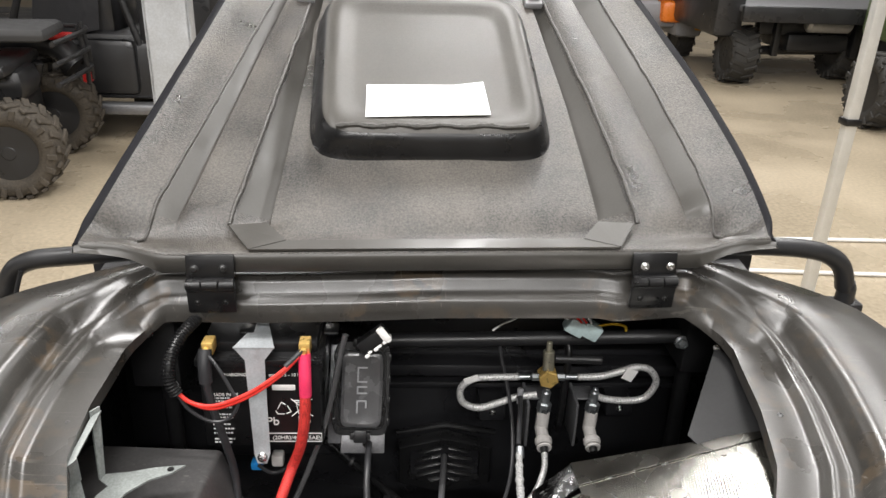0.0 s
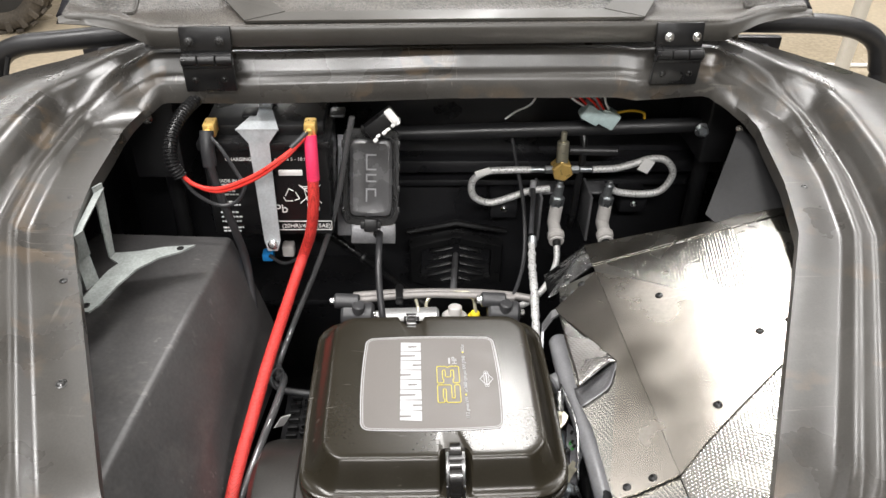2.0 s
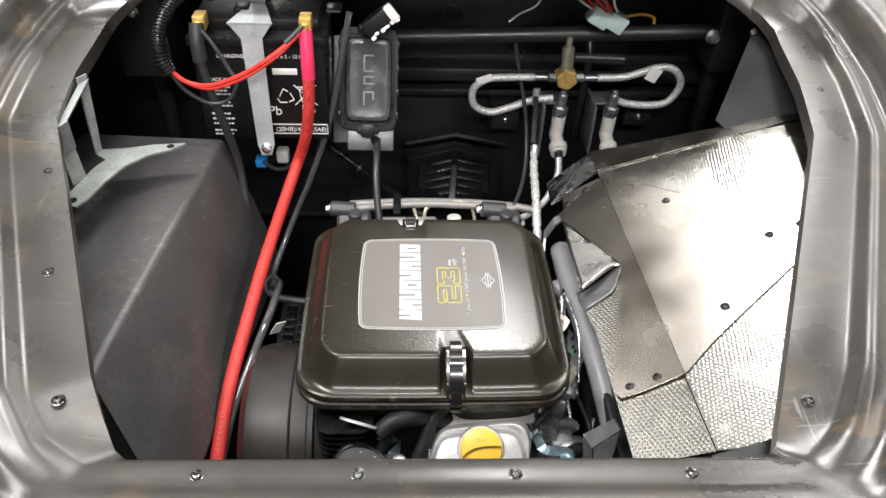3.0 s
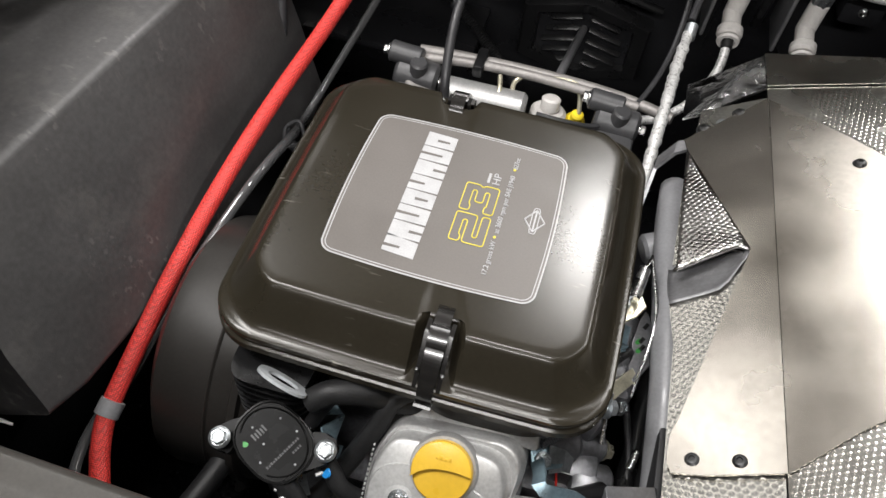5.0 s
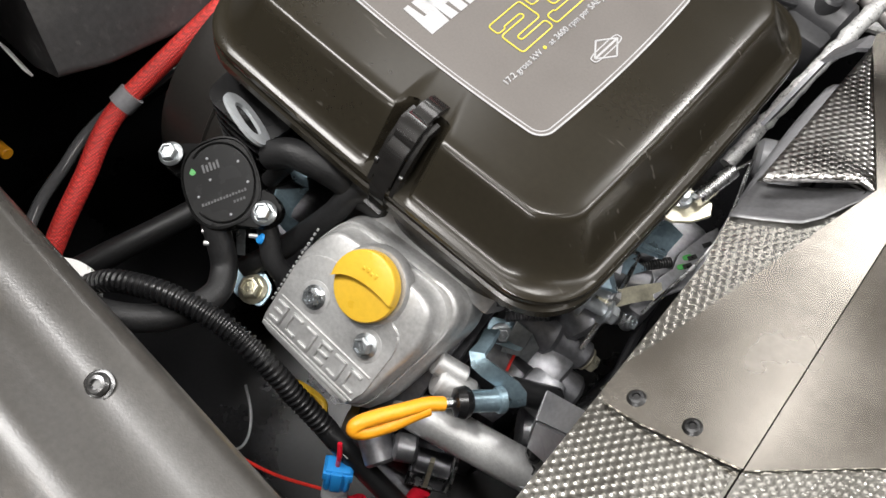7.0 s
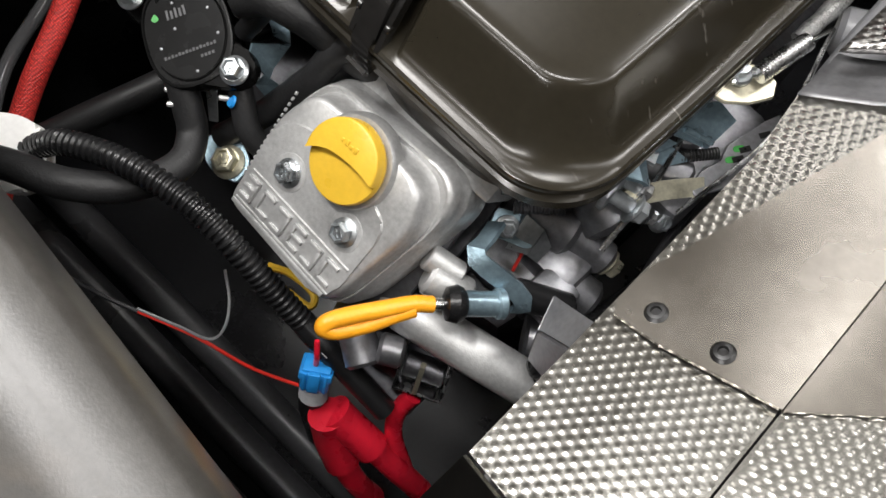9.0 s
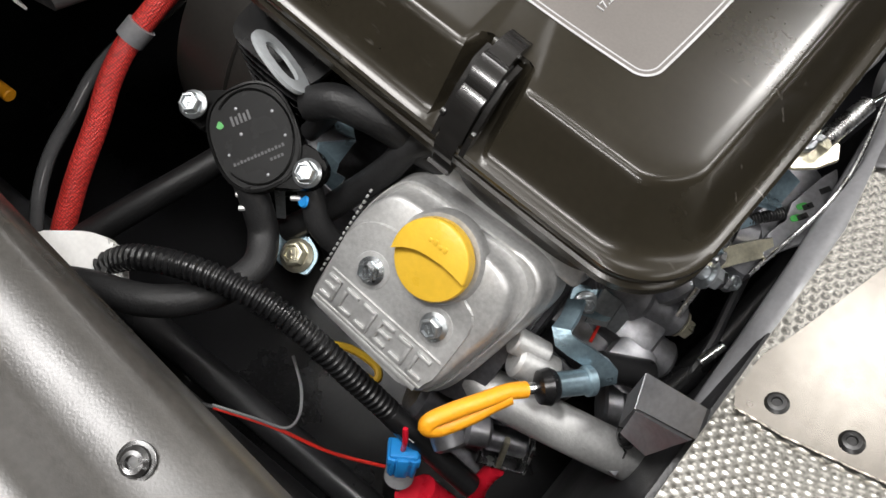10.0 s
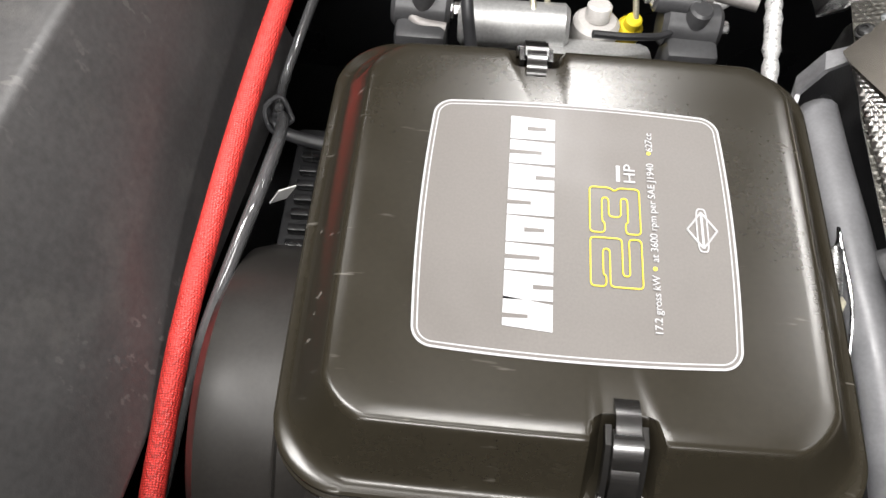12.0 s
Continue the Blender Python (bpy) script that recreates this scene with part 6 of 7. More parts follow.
def peeled(s):
    """Start, bend and radius of the peeled flap at a share s of its width."""
    return .191 + .0485 * s, -.060 - .1165 * s, float(np.interp(s, (0, .1, .5, .82, 1), (-.196, -.194, -.182, -.173, -.1765))), .0032 * (1 - s ** 5) + .0006
def peeled_flap():
    loops = []
    for k in range(19):
        row = []
        for s in np.linspace(0, 1, 19):
            x, y0, yc, r = peeled(s)
            if k < 6:
                y, lift = y0 + (yc - y0) * k / 6, .0012 + .008 * (1 - s ** 4) * (k / 6) ** 1.6
                row.append((x, y, zl(x, y) + lift))
            else:
                a = radians((k - 6) * 17)
                row.append((x, yc - r * math.sin(a), zl(x, yc) + .0012 + .008 * (1 - s ** 4) - r + r * math.cos(a)))
        loops.append(row)
    return rings(loops, cap=False, closed=False)
def hollow():
    loops = []
    for k in range(9):
        row = []
        for s in np.linspace(0, 1, 9):
            x, y0, yc, r = peeled(s)
            y1 = float(np.interp(s, (0, .3, .61, .8, .92, 1), (-.226, -.220, -.2135, -.201, -.184, -.1785)))
            y = yc + .012 * (1 - s) + (y1 - yc - .012 * (1 - s)) * k / 8
            row.append((x, y, zl(x, y) + .0006 - .015 * (1 - s ** 4) * (1 - (k / 8) ** 2)))
        loops.append(row)
    return rings(loops, cap=False, closed=False)
for name, bm, mat, lab in (("curled_flap", peeled_flap(), M_FOILE, "foil edge peeled into a roll"), ("flap_hollow", hollow(), M_STRAP, "smooth grey backing under the peeled foil")):
    part(name, bm, mat, shield, lab, smooth=60).modifiers.new("skin", "SOLIDIFY").thickness = .0008
part("foil_patch", sheet(on(zr, [(.377, -.187), (.295, -.089), (.287, -.092), (.297, -.2575), (.301, -.2610), (.3485, -.2285)], .0006), .001), M_FOIL, shield, "embossed foil inlay in the plate")
strapg = thing("shield_strap", (.19, -.06, .84), "grey bent strap holding the heat shield", "strap")
part("strap", joined(sheet([(.196, -.052, .8655), (.200, -.040, .8675), (.186, -.040, .860), (.184, -.054, .858)], .003), sheet([(.184, -.054, .858), (.186, -.040, .860), (.174, -.046, .842), (.172, -.060, .840)], .003), sheet([(.172, -.060, .840), (.174, -.046, .842), (.170, -.080, .80), (.168, -.095, .80)], .003)), M_STRAP, strapg)
lowb = thing("shield_bracket", (.195, -.36, .80), "grey folded steel bracket under the heat shield", "bracket")
part("top_plate", sheet([(.180, -.345, .806), (.205, -.350, .838), (.209, -.364, .838), (.186, -.362, .806)], .0025), M_STRAP, lowb)
part("web", sheet([(.180, -.345, .806), (.186, -.362, .806), (.190, -.366, .772), (.184, -.350, .772)], .0025), M_STRAP, lowb)
part("gusset", sheet([(.186, -.362, .806), (.207, -.364, .834), (.203, -.374, .800), (.191, -.368, .776)], .0025), M_STRAP, lowb)
part("bolt", button((.195, -.3665, .765), (-.6, -.6, .5), .0055), M_DARKBOLT, lowb)
gus = thing("side_plate", (.5, .05, .9), "grey triangular aluminium side plate below the rim", "plate")
part("plate", sheet([(.488, .185, 1.042), (.405, .047, .958), (.44, -.01, .9435), (.545, -.01, .974), (.56, .06, 1.0087)], .003), M_SIDEP, gus)
part("rivet", button((.478, .165, 1.030), (-.6, -.6, .3), .004), M_STEEL, gus)
dark = thing("muffler_box", (.3, -.2, .6), "black muffler housing beneath the heat shield", "muffler")
part("housing", box(.222, .56, -.52, .03, .45, .84, .02), M_BLACK, dark)
part("seam_flange", box(.216, .566, -.526, .036, .640, .650, .003), M_BLACK, dark)
part("end_cap", box(.212, .2225, -.47, -.02, .50, .80, .004), M_BLACK, dark)
pl = thing("front_corner_plate", (.30, -.46, .93), "black plate with stamped marks in the bay corner", "plate")
part("plate", sheet([(.235, -.478, .915), (.33, -.478, .935), (.345, -.44, .945), (.25, -.455, .925)], .004), M_BLACKP, pl)

# ---------------------------------------------------------------- cables and hoses across the bay
redh = thing("red_battery_cable", (-.19, -.1, .78), "thick red braided battery cable", "cable")
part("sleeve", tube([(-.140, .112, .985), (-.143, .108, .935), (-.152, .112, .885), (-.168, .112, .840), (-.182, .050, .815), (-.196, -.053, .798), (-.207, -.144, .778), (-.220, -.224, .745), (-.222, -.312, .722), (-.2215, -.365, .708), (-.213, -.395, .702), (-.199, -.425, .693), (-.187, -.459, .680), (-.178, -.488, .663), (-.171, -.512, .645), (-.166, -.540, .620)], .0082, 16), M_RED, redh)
part("boot", tube([(-.141, .126, 1.04), (-.140, .116, 1.01), (-.140, .112, .978)], .0092, 14), M_PINK, redh, "pink heat-shrink boot")
part("tie_band", lathe((-.2205, -.356, .712), (-.12, -1, -.45), [(0, .0105), (.014, .0105)], 20), M_GREYP, redh, "grey tape band")
pair = thing("thin_red_wires", (-.22, .11, 1.02), "two thin red wires looping from conduit to terminal", "wire")
for k in range(2):
    part("wire", tube([(-.148, .118, 1.040), (-.175, .100, 1.022 - k * .004), (-.215, .085, 1.000 - k * .005), (-.262, .078, .984 - k * .004), (-.295, .08, .988), (-.314, .085, 1.003)], .0030, 8), M_REDW, pair)
part("lug", tube([(-.144, .124, 1.046), (-.156, .114, 1.037), (-.166, .107, 1.03)], .0042, 10), M_CABLE, pair)
cond = thing("battery_conduit", (-.32, .1, 1.0), "black corrugated conduit beside the battery", "conduit")
part("conduit", tube([(-.314, .084, 1.000), (-.322, .086, 1.020), (-.322, .098, 1.045), (-.312, .125, 1.068), (-.295, .16, 1.080), (-.280, .22, 1.082)], .0095, 14, 8, ribs=.0045), M_BLACKP, cond)
neg = thing("black_battery_cable", (-.24, .05, .85), "black battery cable hanging from the terminal", "cable")
part("cable", tube([(-.279, .118, 1.045), (-.278, .104, 1.01), (-.268, .098, .955), (-.256, .096, .90), (-.247, .094, .845), (-.238, .060, .765), (-.228, .025, .705), (-.205, -.010, .695), (-.17, -.02, .69), (-.12, -.02, .685)], .0058, 12), M_CABLE, neg)
part("boot", tube([(-.279, .120, 1.05), (-.279, .110, 1.03), (-.278, .104, 1.005)], .0095, 12), M_CABLE, neg)
part("cable", tube([(-.279, .118, 1.048), (-.258, .10, 1.032), (-.238, .088, 1.0), (-.230, .082, .985), (-.244, .078, .962), (-.270, .078, .958), (-.298, .080, .976), (-.314, .084, 1.000)], .0026, 8), M_CABLE, neg, "thin dark earth wire")
ct = thing("clear_tube", (-.2, 0, .8), "clear plastic breather tube looped with a tie", "tube")
part("tube", tube([(-.085, .163, 1.05), (-.10, .16, .98), (-.118, .15, .90), (-.147, .140, .815), (-.185, .10, .735), (-.208, .05, .690), (-.200, -.01, .712)], .0046, 12), M_CLEAR, ct)
part("tube", tube([(-.200, -.01, .712), (-.182, -.05, .752), (-.180, -.12, .775), (-.195, -.18, .758), (-.215, -.25, .725), (-.222, -.33, .705), (-.232, -.372, .696), (-.233, -.402, .688), (-.227, -.430, .680), (-.220, -.463, .670), (-.206, -.491, .660), (-.189, -.513, .648), (-.171, -.530, .632)], .0050, 12), M_CLEAR, ct)
part("tie", tube([(-.190, -.005, .700), (-.200, .006, .716), (-.212, -.006, .712), (-.204, -.02, .700), (-.190, -.005, .700)], .0022, 8), M_CABLE, ct)
plug2 = thing("blue_grey_plug", (-.205, .12, .835), "small blue and white plug below the battery", "connector")
part("plug", box(-.240, -.222, .16, .18, .800, .814, .003, None), M_BLUE, plug2)
part("plug", box(-.205, -.186, .15, .17, .815, .836, .004), M_GREYW, plug2)
part("wire", tube([(-.225, .15, .82), (-.205, .15, .805), (-.18, .15, .815), (-.16, .16, .84)], .003, 8), M_CABLE, plug2)
tagp = thing("paper_tag", (-.195, -.07, .66), "small white paper tag in the bay", "tag")
part("tag", box(-.008, .008, -.0006, .0006, -.013, .013, 0, pose(-.188, -.075, .69, 20, 20, 40)), M_WHITE, tagp)
fan = thing("engine_screen", (-.15, -.1, .66), "black ribbed screen beside the engine", "screen")
for r_ in range(4):
    for k in range(12):
        part("rib", box(-.008, .008, -.0035, .0035, -.004, .004, .001, pose(-.178 + .021 * r_, -.165 + .015 * k, .66 + .004 * r_)), M_BLACKP, fan)
part("backing", box(-.195, -.10, -.18, .02, .64, .655, .003), M_BLACK, fan)

# front corner: connector, starter leads, clamp
fc = thing("black_conduit", (0, -.45, .78), "black split conduit curving past the valve cover", "conduit")
part("conduit", tube([(-.075, -.490, .775), (-.066, -.477, .785), (-.050, -.466, .795), (-.020, -.452, .800), (.012, -.443, .795), (.040, -.440, .784), (.066, -.4395, .762), (.090, -.4385, .741)], .0072, 14, 8, ribs=.0038), M_BLACKP, fc)
part("sleeve_end", tube([(.088, -.4385, .742), (.104, -.439, .733), (.128, -.438, .717), (.152, -.437, .701)], .0070, 14), M_BLACKP, fc, "black heat-shrink sleeve end")
part("tie", box(-.004, .004, -.0015, .0015, -.001, .001, .0004, pose(.108, -.441, .7365, 0, 30, 0)), M_WHITE, fc)
wc = thing("white_clamp", (-.1, -.5, .79), "white plastic hose clamp", "clamp")
part("clamp", prism(rounded([(-.030, -.020), (.016, -.020), (.024, -.006), (.018, .016), (.004, .022), (-.030, .018)], .009, 6), .012, frame_of((-.077, -.495, .784), (.75, .55, -.1), (-.55, .75, .2)), .002), M_WHITE, wc)
part("tail", cyl((-.066, -.487, .784), (-.064, -.485, .792), .0016, seg=10), M_BLACKP, wc, "black tie end")
bc = thing("blue_connector", (.112, -.455, .71), "blue wire connector with grey seal rings", "connector")
cm = frame_of((.112, -.452, .722), (.75, .55, -.1), (-.25, .5, .8))
part("housing", joined(box(-.0085, .0085, -.008, .010, -.007, .007, .002, cm), box(-.0095, .0095, .002, .008, -.008, .008, .001, cm), box(-.004, .003, -.006, .009, .006, .0095, .001, cm)), M_BLUE, bc)
for sx in (-.006, .006):
    part("rib", box(sx - .001, sx + .001, -.006, .008, .0065, .0085, .0004, cm), M_BLUE, bc)
part("seal", lathe(cm @ Vector((0, -.008, 0)), cm.to_3x3() @ Vector((0, -1, 0)), [(0, .0078), (.002, .0088), (.004, .0072), (.006, .0088), (.008, .0072), (.010, .0088), (.012, .0075)], 20), M_GREYP, bc, "grey ribbed seal")
part("lead", tube([(.115, -.459, .705), (.118, -.466, .690), (.13, -.475, .66)], .0085, 12), M_BLACKP, bc)
part("wire", tube([(.110, -.450, .728), (.108, -.445, .742), (.104, -.440, .75)], .0016, 6), M_CRIMSON, bc)
rl = thing("starter_leads", (.15, -.45, .64), "thick red starter leads with rubber boots", "cable")
part("boot", tube([(.130, -.463, .703), (.134, -.466, .692), (.141, -.471, .678), (.152, -.476, .660)], .0115, 16), M_CRIMSON, rl, "red rubber boot")
part("boot", tube([(.131, -.459, .702), (.138, -.459, .695), (.148, -.458, .685), (.160, -.457, .674)], .0110, 16), M_CRIMSON, rl, "red rubber boot")
part("lead", tube([(.158, -.457, .676), (.168, -.456, .665), (.180, -.455, .652), (.20, -.453, .62)], .0080, 14), M_CRIMSON, rl)
part("lead", tube([(.150, -.475, .662), (.157, -.478, .650), (.168, -.48, .63), (.18, -.48, .60)], .0080, 14), M_CRIMSON, rl)
part("lead", tube([(.157, -.419, .704), (.156, -.427, .696), (.158, -.436, .684), (.166, -.444, .668), (.180, -.450, .645), (.19, -.455, .62)], .0056, 14), M_CRIMSON, rl)
tw = thing("twisted_wires", (0, -.49, .68), "thin twisted red and grey wires", "wire")
part("wire", tube([(-.055, -.527, .724), (-.040, -.523, .720), (-.027, -.519, .715), (-.011, -.513, .710), (.004, -.506, .700)], .0017, 6, 4, ribs=.0012), M_CABLE, tw, "black wrapped wire end")
part("wire", tube([(.004, -.506, .700), (.037, -.491, .690), (.073, -.479, .680), (.106, -.462, .675)], .0012, 8), M_REDW, tw)
part("wire", tube([(.003, -.505, .701), (.027, -.494, .695), (.044, -.486, .690), (.045, -.475, .690), (.034, -.462, .690), (.016, -.451, .690)], .0010, 6), M_GREYP, tw)
yw = thing("yellow_wire_loop", (.03, -.43, .66), "loop of yellow wire below the engine", "wire")
part("wire", tube([(.02, -.428, .655), (.035, -.420, .652), (.055, -.418, .650), (.06, -.426, .650), (.04, -.43, .648), (.022, -.434, .65)], .0028, 8), M_YELLOW, yw)
for k, (y, z) in enumerate(((-.56, .62), (-.53, .58), (-.50, .55))):
    part("frame_rail", cyl((-.35, y - .02, z), (.35, y + .02, z), .013, bevel=.002), M_RAILB, bay)
part("breather_hose", tube([(-.178, -.540, .640), (-.163, -.492, .655), (-.150, -.450, .661), (-.137, -.410, .665), (-.126, -.370, .668), (-.120, -.330, .670)], .0105, 14), M_RUBBER, engine, "black rubber breather hose")
oc = thing("orange_plug", (-.40, -.45, .62), "small orange plug deep in the bay", "connector")
part("plug", cyl((-.36, -.452, .60), (-.335, -.450, .60), .006, bevel=.001), M_ORANGE, oc)


# ---------------------------------------------------------------- the rest of the showroom
def wheel(x, y, r, w, tyre_mat, rim_mat, label, group, lugs=18):
    """A chunky off-road wheel standing on the floor, its axle along x."""
    wh = thing("wheel", (x, y, 0), label, "wheel", group)
    prof = [(-w * .30, r * .56), (-w * .42, r * .58), (-w * .5, r * .72), (-w * .48, r * .88), (-w * .36, r * .955), (0, r * .965), (w * .36, r * .955), (w * .48, r * .88), (w * .5, r * .72), (w * .42, r * .58), (w * .30, r * .56)]
    part("tyre", lathe((x, y, r), (1, 0, 0), prof, 40, False), tyre_mat, wh, smooth=60)
    lug = []
    for k in range(lugs):
        for s in (-1, 1):
            a = 360 * (k + (.25 if s > 0 else -.25)) / lugs
            lug.append(box(s * w * .04, s * w * .50, -r * .075, r * .075, r * .93, r * 1.0, r * .018, pose(x, y, r, a) @ pose(0, 0, 0, 0, 0, s * 24), 1))
            lug.append(box(s * w * .46, s * w * .53, -r * .06, r * .06, r * .74, r * .95, r * .015, pose(x, y, r, a), 1))
    part("tread", joined(*lug), tyre_mat, wh)
    part("rim", lathe((x - w * .4, y, r), (1, 0, 0), [(0, r * .3), (0, r * .58), (w * .1, r * .56), (w * .16, r * .40), (w * .64, r * .40), (w * .7, r * .56), (w * .8, r * .58), (w * .8, r * .3)], 32), rim_mat, wh)
    for s in (-1, 1):
        for k in range(5):
            part("spoke", box(-.012, .012, -r * .07, r * .07, r * .1, r * .55, r * .02, pose(x + s * w * .34, y, r, 72 * k)), rim_mat, wh)
        part("hub", cyl((x + s * w * .3, y, r), (x + s * w * .42, y, r), r * .15, bevel=.006), rim_mat, wh)
    return wh


# quad bike beside the aisle
quad_wheel_a = wheel(-2.42, 3.62, .28, .25, M_TYRED, M_BLACK, "muddy knobbly quad bike rear wheel with black rim", "quad bike wheels")
quad_wheel_b = wheel(-3.35, 3.62, .28, .25, M_TYRED, M_BLACK, "muddy knobbly quad bike rear wheel with black rim", "quad bike wheels")
quad = thing("quad_bike", (-2.9, 4.1, 0), "dark quad bike with tubular rear rack and red trim", "quad bike")
part("body", joined(box(-3.08, -2.68, 3.45, 4.6, .48, .70, .09), box(-3.22, -2.52, 3.50, 3.95, .66, .74, .035)), M_BODYB, quad)
part("fender", tube([(-2.45, 3.30, .60), (-2.42, 3.42, .72), (-2.42, 3.62, .76), (-2.42, 3.85, .70), (-2.42, 3.95, .58)], .10, 12), M_BODYB, quad)
part("seat", box(-3.05, -2.58, 3.30, 4.2, .84, .93, .04), M_SEAT, quad, "dark vinyl seat")
for z in (.62, .74, .86):
    part("rack_tube", tube([(-3.2, 3.22, z), (-2.7, 3.18, z), (-2.50, 3.20, z), (-2.40, 3.30, z), (-2.38, 3.55, z)], .016, 10), M_BLACK, quad)
for x, y in ((-2.50, 3.20), (-2.66, 3.185), (-2.38, 3.5)):
    part("rack_tube", tube([(x, y, .52), (x, y, .70), (x + .01, y + .03, .90)], .016, 10), M_BLACK, quad)
part("tail_lamp", box(-2.53, -2.45, 3.20, 3.26, .50, .58, .015), M_REDP, quad, "red tail lamp")
part("red_trim", box(-2.52, -2.46, 3.28, 3.75, .78, .83, .02), M_REDP, quad)
part("axle", joined(cyl((-3.3, 3.62, .315), (-2.45, 3.62, .315), .035, bevel=.005), cyl((-2.56, 3.62, .33), (-2.60, 3.5, .66), .04, bevel=.01), box(-2.95, -2.6, 3.5, 3.75, .28, .5, .03)), M_BLACK, quad)

# turn the quad so that it points away along the aisle
turn = Matrix.Translation((-2.31, 3.60, 0)) @ pose(0, 0, 0, 0, 0, 98) @ Matrix.Translation((3.35, -3.62, 0))
for ob in (quad, quad_wheel_a, quad_wheel_b):
    ob.matrix_world = turn @ (Matrix.Translation((0, .14, 0)) if ob is quad else Matrix()) @ ob.matrix_world

# black side-by-side parked behind it
sbs = thing("side_by_side", (-2.9, 6.4, 0), "black side-by-side vehicle with netted door and silver sill", "utility vehicle")
part("body", joined(box(-4.6, -1.9, 5.95, 7.3, .30, .78, .06), box(-4.6, -1.95, 5.93, 6.1, .30, .72, .05)), M_BODYB, sbs)
part("door_panel", box(-3.12, -2.30, 5.88, 5.95, .34, .74, .05), M_BODYB, sbs)
part("sill", box(-3.3, -1.9, 5.86, 5.98, .20, .28, .02), M_STRAP, sbs, "silver sill strip")
part("seat", box(-3.0, -2.45, 6.0, 6.6, .72, 1.25, .08), M_BODYB, sbs)
part("bed_box", box(-2.28, -1.75, 5.95, 7.2, .62, 1.1, .03), M_BODYB, sbs)
part("cage_tube", tube([(-3.2, 5.95, .7), (-3.05, 5.95, 1.1), (-2.9, 5.97, 1.6), (-2.7, 6.0, 1.9)], .025, 12), M_BLACK, sbs)
part("cage_tube", tube([(-2.28, 5.95, .7), (-2.40, 5.95, 1.1), (-2.55, 5.97, 1.6), (-2.6, 6.0, 1.9)], .025, 12), M_BLACK, sbs)
part("door_net", sheet([(-3.06, 5.94, .55), (-2.80, 5.94, .74), (-2.55, 5.94, .80), (-2.50, 5.94, 1.3), (-2.85, 5.94, 1.35), (-2.98, 5.94, 1.0)], .01), M_CABLE, sbs, "dark mesh door net")
part("hang_tag", box(-3.42, -3.34, 4.9, 4.902, .72, .88), M_WHITE, sbs, "white price tag")
sbs_wheel_a = wheel(-1.7 - .75, 6.75, .33, .26, M_TYRE, M_BLACK, "black knobbly vehicle wheel", "side-by-side wheels")
sbs_wheel_b = wheel(-4.3, 6.75, .33, .26, M_TYRE, M_BLACK, "black knobbly vehicle wheel", "side-by-side wheels")

for ob in (sbs, sbs_wheel_a, sbs_wheel_b):
    ob.matrix_world = Matrix.Translation((.35, -1.1, 0)) @ ob.matrix_world

post = thing("steel_post", (-1.45, 4.0, 0), "broad galvanised steel post", "post")
part("post", joined(box(-1.58, -1.31, 3.94, 3.95, 0, 5.2), box(-1.58, -1.56, 3.94, 4.06, 0, 5.2, .004), box(-1.33, -1.31, 3.94, 4.06, 0, 5.2, .004)), M_GALV, post)
pale = thing("pale_column", (-1.7, 9.0, 0), "pale cream painted column", "column")
part("column", box(-1.75, -1.2, 8.9, 9.4, 0, 5.2, .01), M_WALL, pale)

pole = thing("tent_pole", (1.92, 2.33, 0), "pale aluminium display tent pole with black clamp", "pole")
part("tube", box(1.895, 1.945, 2.305, 2.355, .0, 3.0, .006), M_POLE, pole)
part("clamp", box(1.885, 1.957, 2.295, 2.365, .845, .875, .006), M_BLACKP, pole, "black plastic clamp")
part("foot", box(1.86, 1.98, 2.27, 2.39, .0, .012, .003), M_GALV, pole)
for q in (((.9, 3.06, .012), (1.84, 3.03, .012), (2.73, 3.02, .012), (6.0, 2.95, .012)), ((.8, 2.65, .012), (1.67, 2.61, .012), (2.46, 2.57, .012), (6.0, 2.4, .012))):
    c = thing("floor_cord", q[0], "white cord lying across the showroom floor", "cord")
    part("cord", tube(q, .011, 8), M_WHITE, c)

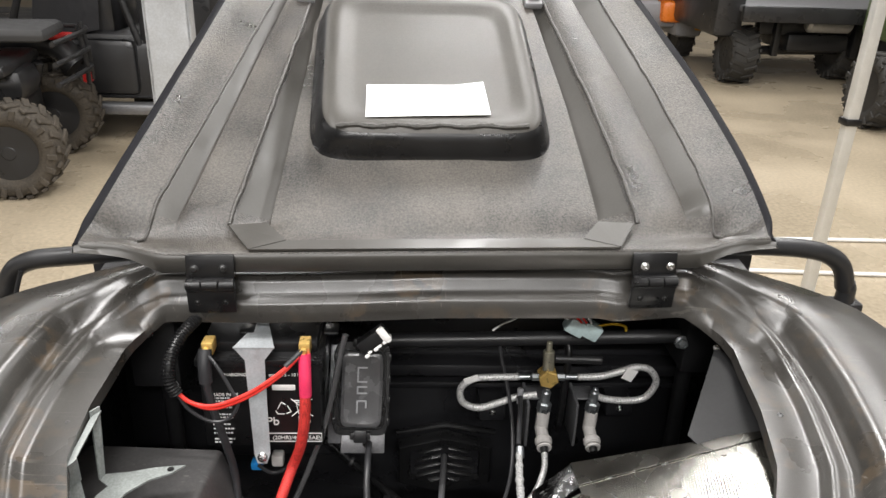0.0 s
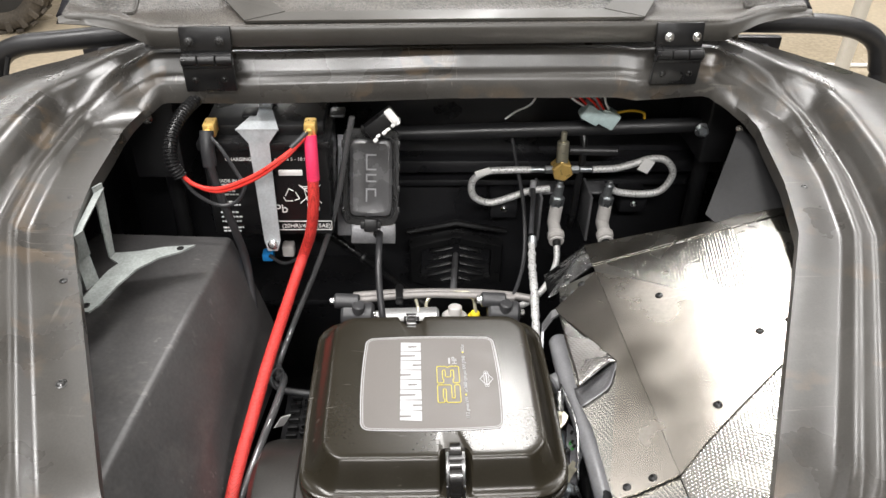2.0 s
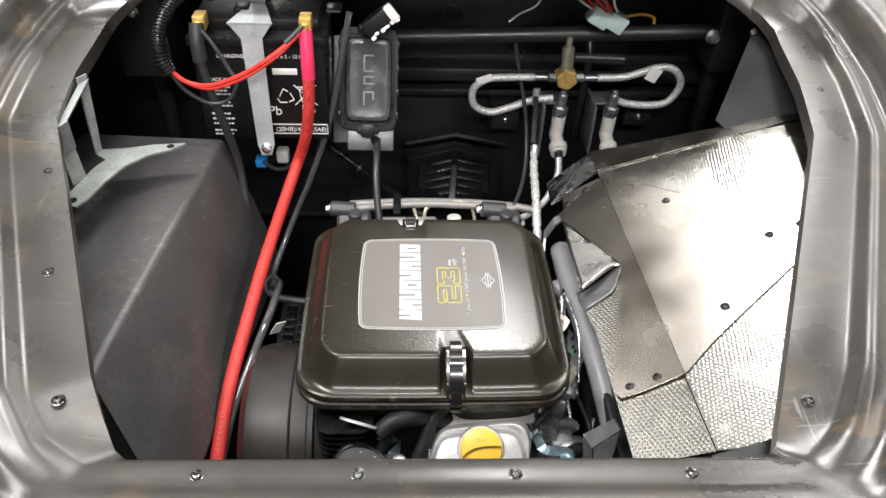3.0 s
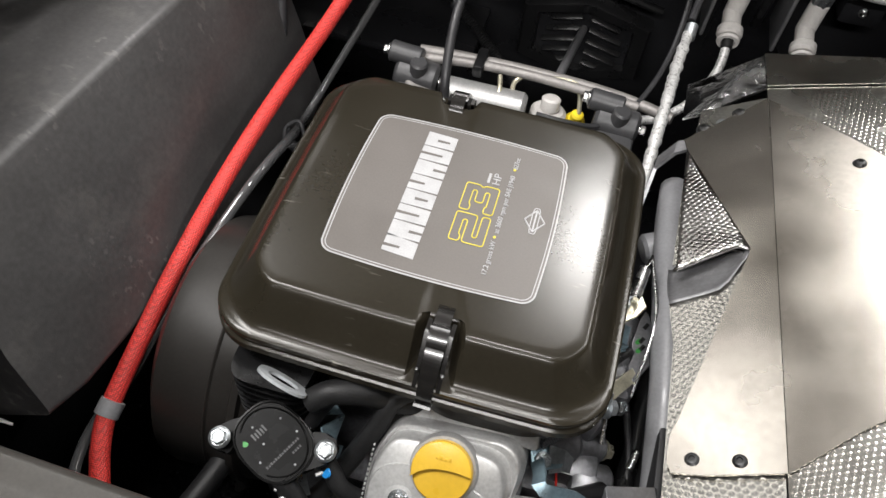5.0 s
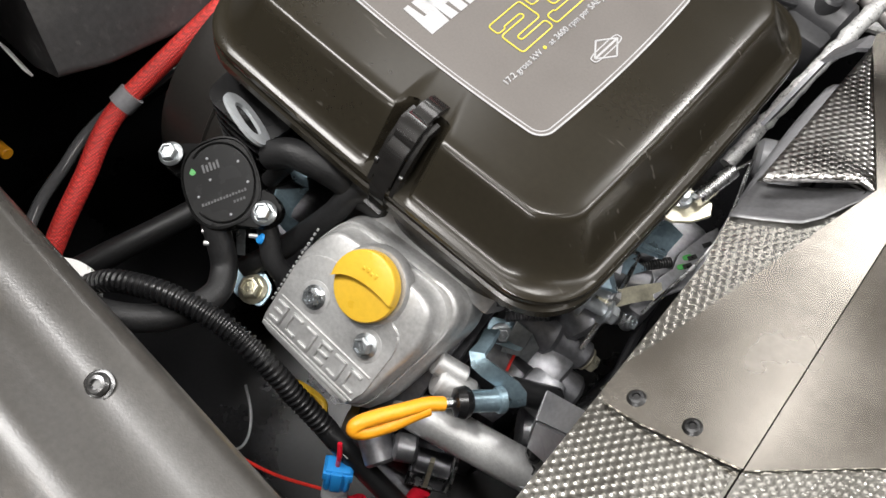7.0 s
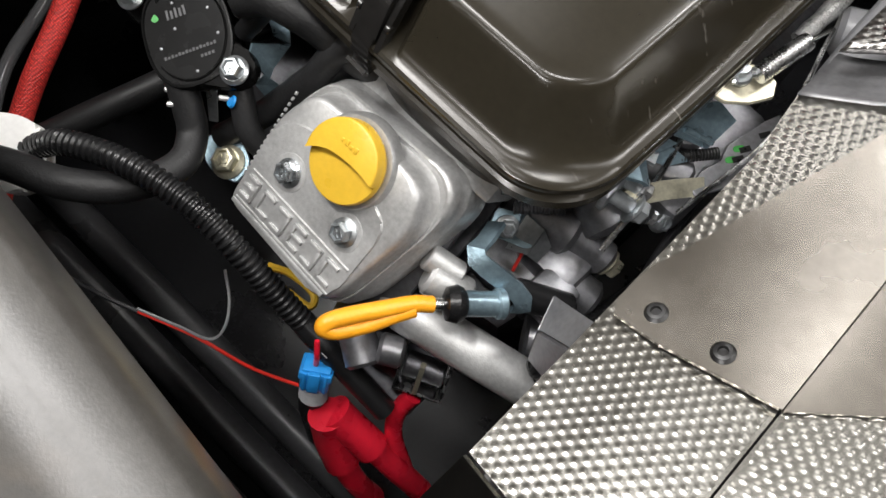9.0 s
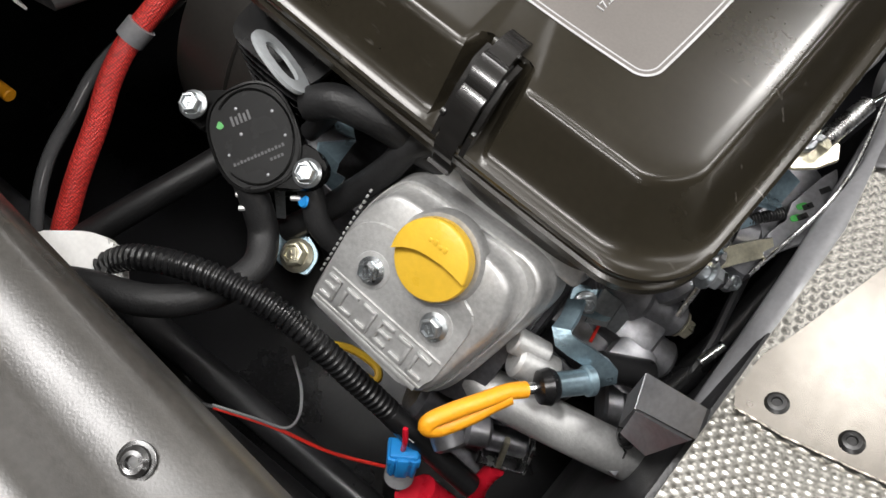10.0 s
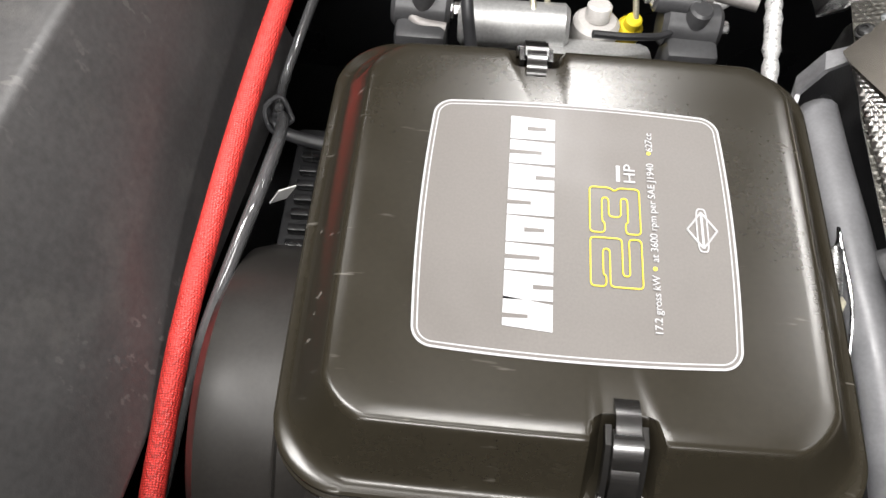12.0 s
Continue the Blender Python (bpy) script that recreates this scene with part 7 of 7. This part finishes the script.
# flatbed utility vehicle at the back
fb = thing("flatbed_vehicle", (4.5, 8.3, 0), "black flatbed utility vehicle with exposed axle", "utility vehicle")
part("deck", box(3.55, 6.8, 7.3, 9.4, .78, .85, .02), M_STRAP, fb, "worn metal cargo deck")
part("deck_rail", box(3.5, 6.85, 7.24, 7.32, .70, .86, .015), M_BODYB, fb)
part("frame", joined(box(3.9, 6.4, 7.7, 7.85, .52, .66, .02), box(4.2, 4.9, 7.6, 8.4, .35, .55, .05), cyl((3.8, 7.75, .34), (5.3, 7.95, .34), .05, bevel=.01), box(4.05, 4.12, 7.6, 7.7, .30, .75, .01), box(4.95, 5.02, 7.6, 7.7, .30, .75, .01)), M_BLACK, fb)
part("muffler", cyl((4.35, 7.55, .66), (4.85, 7.55, .66), .085, bevel=.03), M_CAST, fb, "silver muffler")
part("bodyside", box(3.30, 3.64, 7.5, 9.4, .50, 1.3, .08), M_BODYB, fb)
wheel(3.67, 7.65, .31, .30, M_TYRE, M_BLACK, "large black knobbly flatbed wheel", "flatbed wheels", 16)
wheel(5.05, 8.0, .31, .30, M_TYRE, M_BLACK, "large black knobbly flatbed wheel", "flatbed wheels", 16)

green = thing("olive_vehicle", (4.9, 5.9, 0), "olive green vehicle with black fender flares", "utility vehicle")
part("body", box(4.62, 6.0, 5.5, 7.0, .62, 1.3, .08), M_OLIVE, green)
part("chassis", joined(box(4.75, 6.0, 5.6, 6.9, .30, .64, .04), cyl((4.2, 5.70, .33), (5.2, 5.70, .33), .05, bevel=.01), box(4.9, 5.1, 5.6, 5.8, 0.0, .35, .02)), M_BLACK, green)
part("flare", box(4.40, 4.75, 5.3, 6.1, .66, .74, .03), M_BODYB, green)
part("lamp", box(4.42, 4.50, 5.48, 5.52, .95, 1.02, .01), M_REDP, green, "red marker lamp")
wheel(4.16, 5.70, .33, .28, M_TYRE, M_BLACK, "black knobbly wheel with spoked rim", "olive vehicle wheels", 16)

oq = thing("orange_quad", (3.4, 9.4, 0), "orange and grey quad bike with red rack", "quad bike")
part("body", joined(box(2.7, 3.5, 8.9, 10.4, .40, .72, .10), box(3.35, 3.72, 8.85, 9.5, .30, .62, .08)), M_GREYP, oq)
part("cowl", box(3.15, 3.52, 8.82, 9.2, .48, .74, .06), M_ORANGEP, oq, "orange front cowl")
part("lamp", box(3.60, 3.72, 8.82, 8.90, .40, .48, .02), M_LAMP, oq)
for k in range(4):
    part("rack_tube", tube([(2.8, 8.9 + k * .2, .84), (3.3, 8.88 + k * .2, .85), (3.6, 8.9 + k * .2, .82)], .016, 8), M_REDP, oq)
wheel(3.62, 9.35, .28, .22, M_TYRE, M_BLACK, "black quad bike wheel", "orange quad wheels", 14)
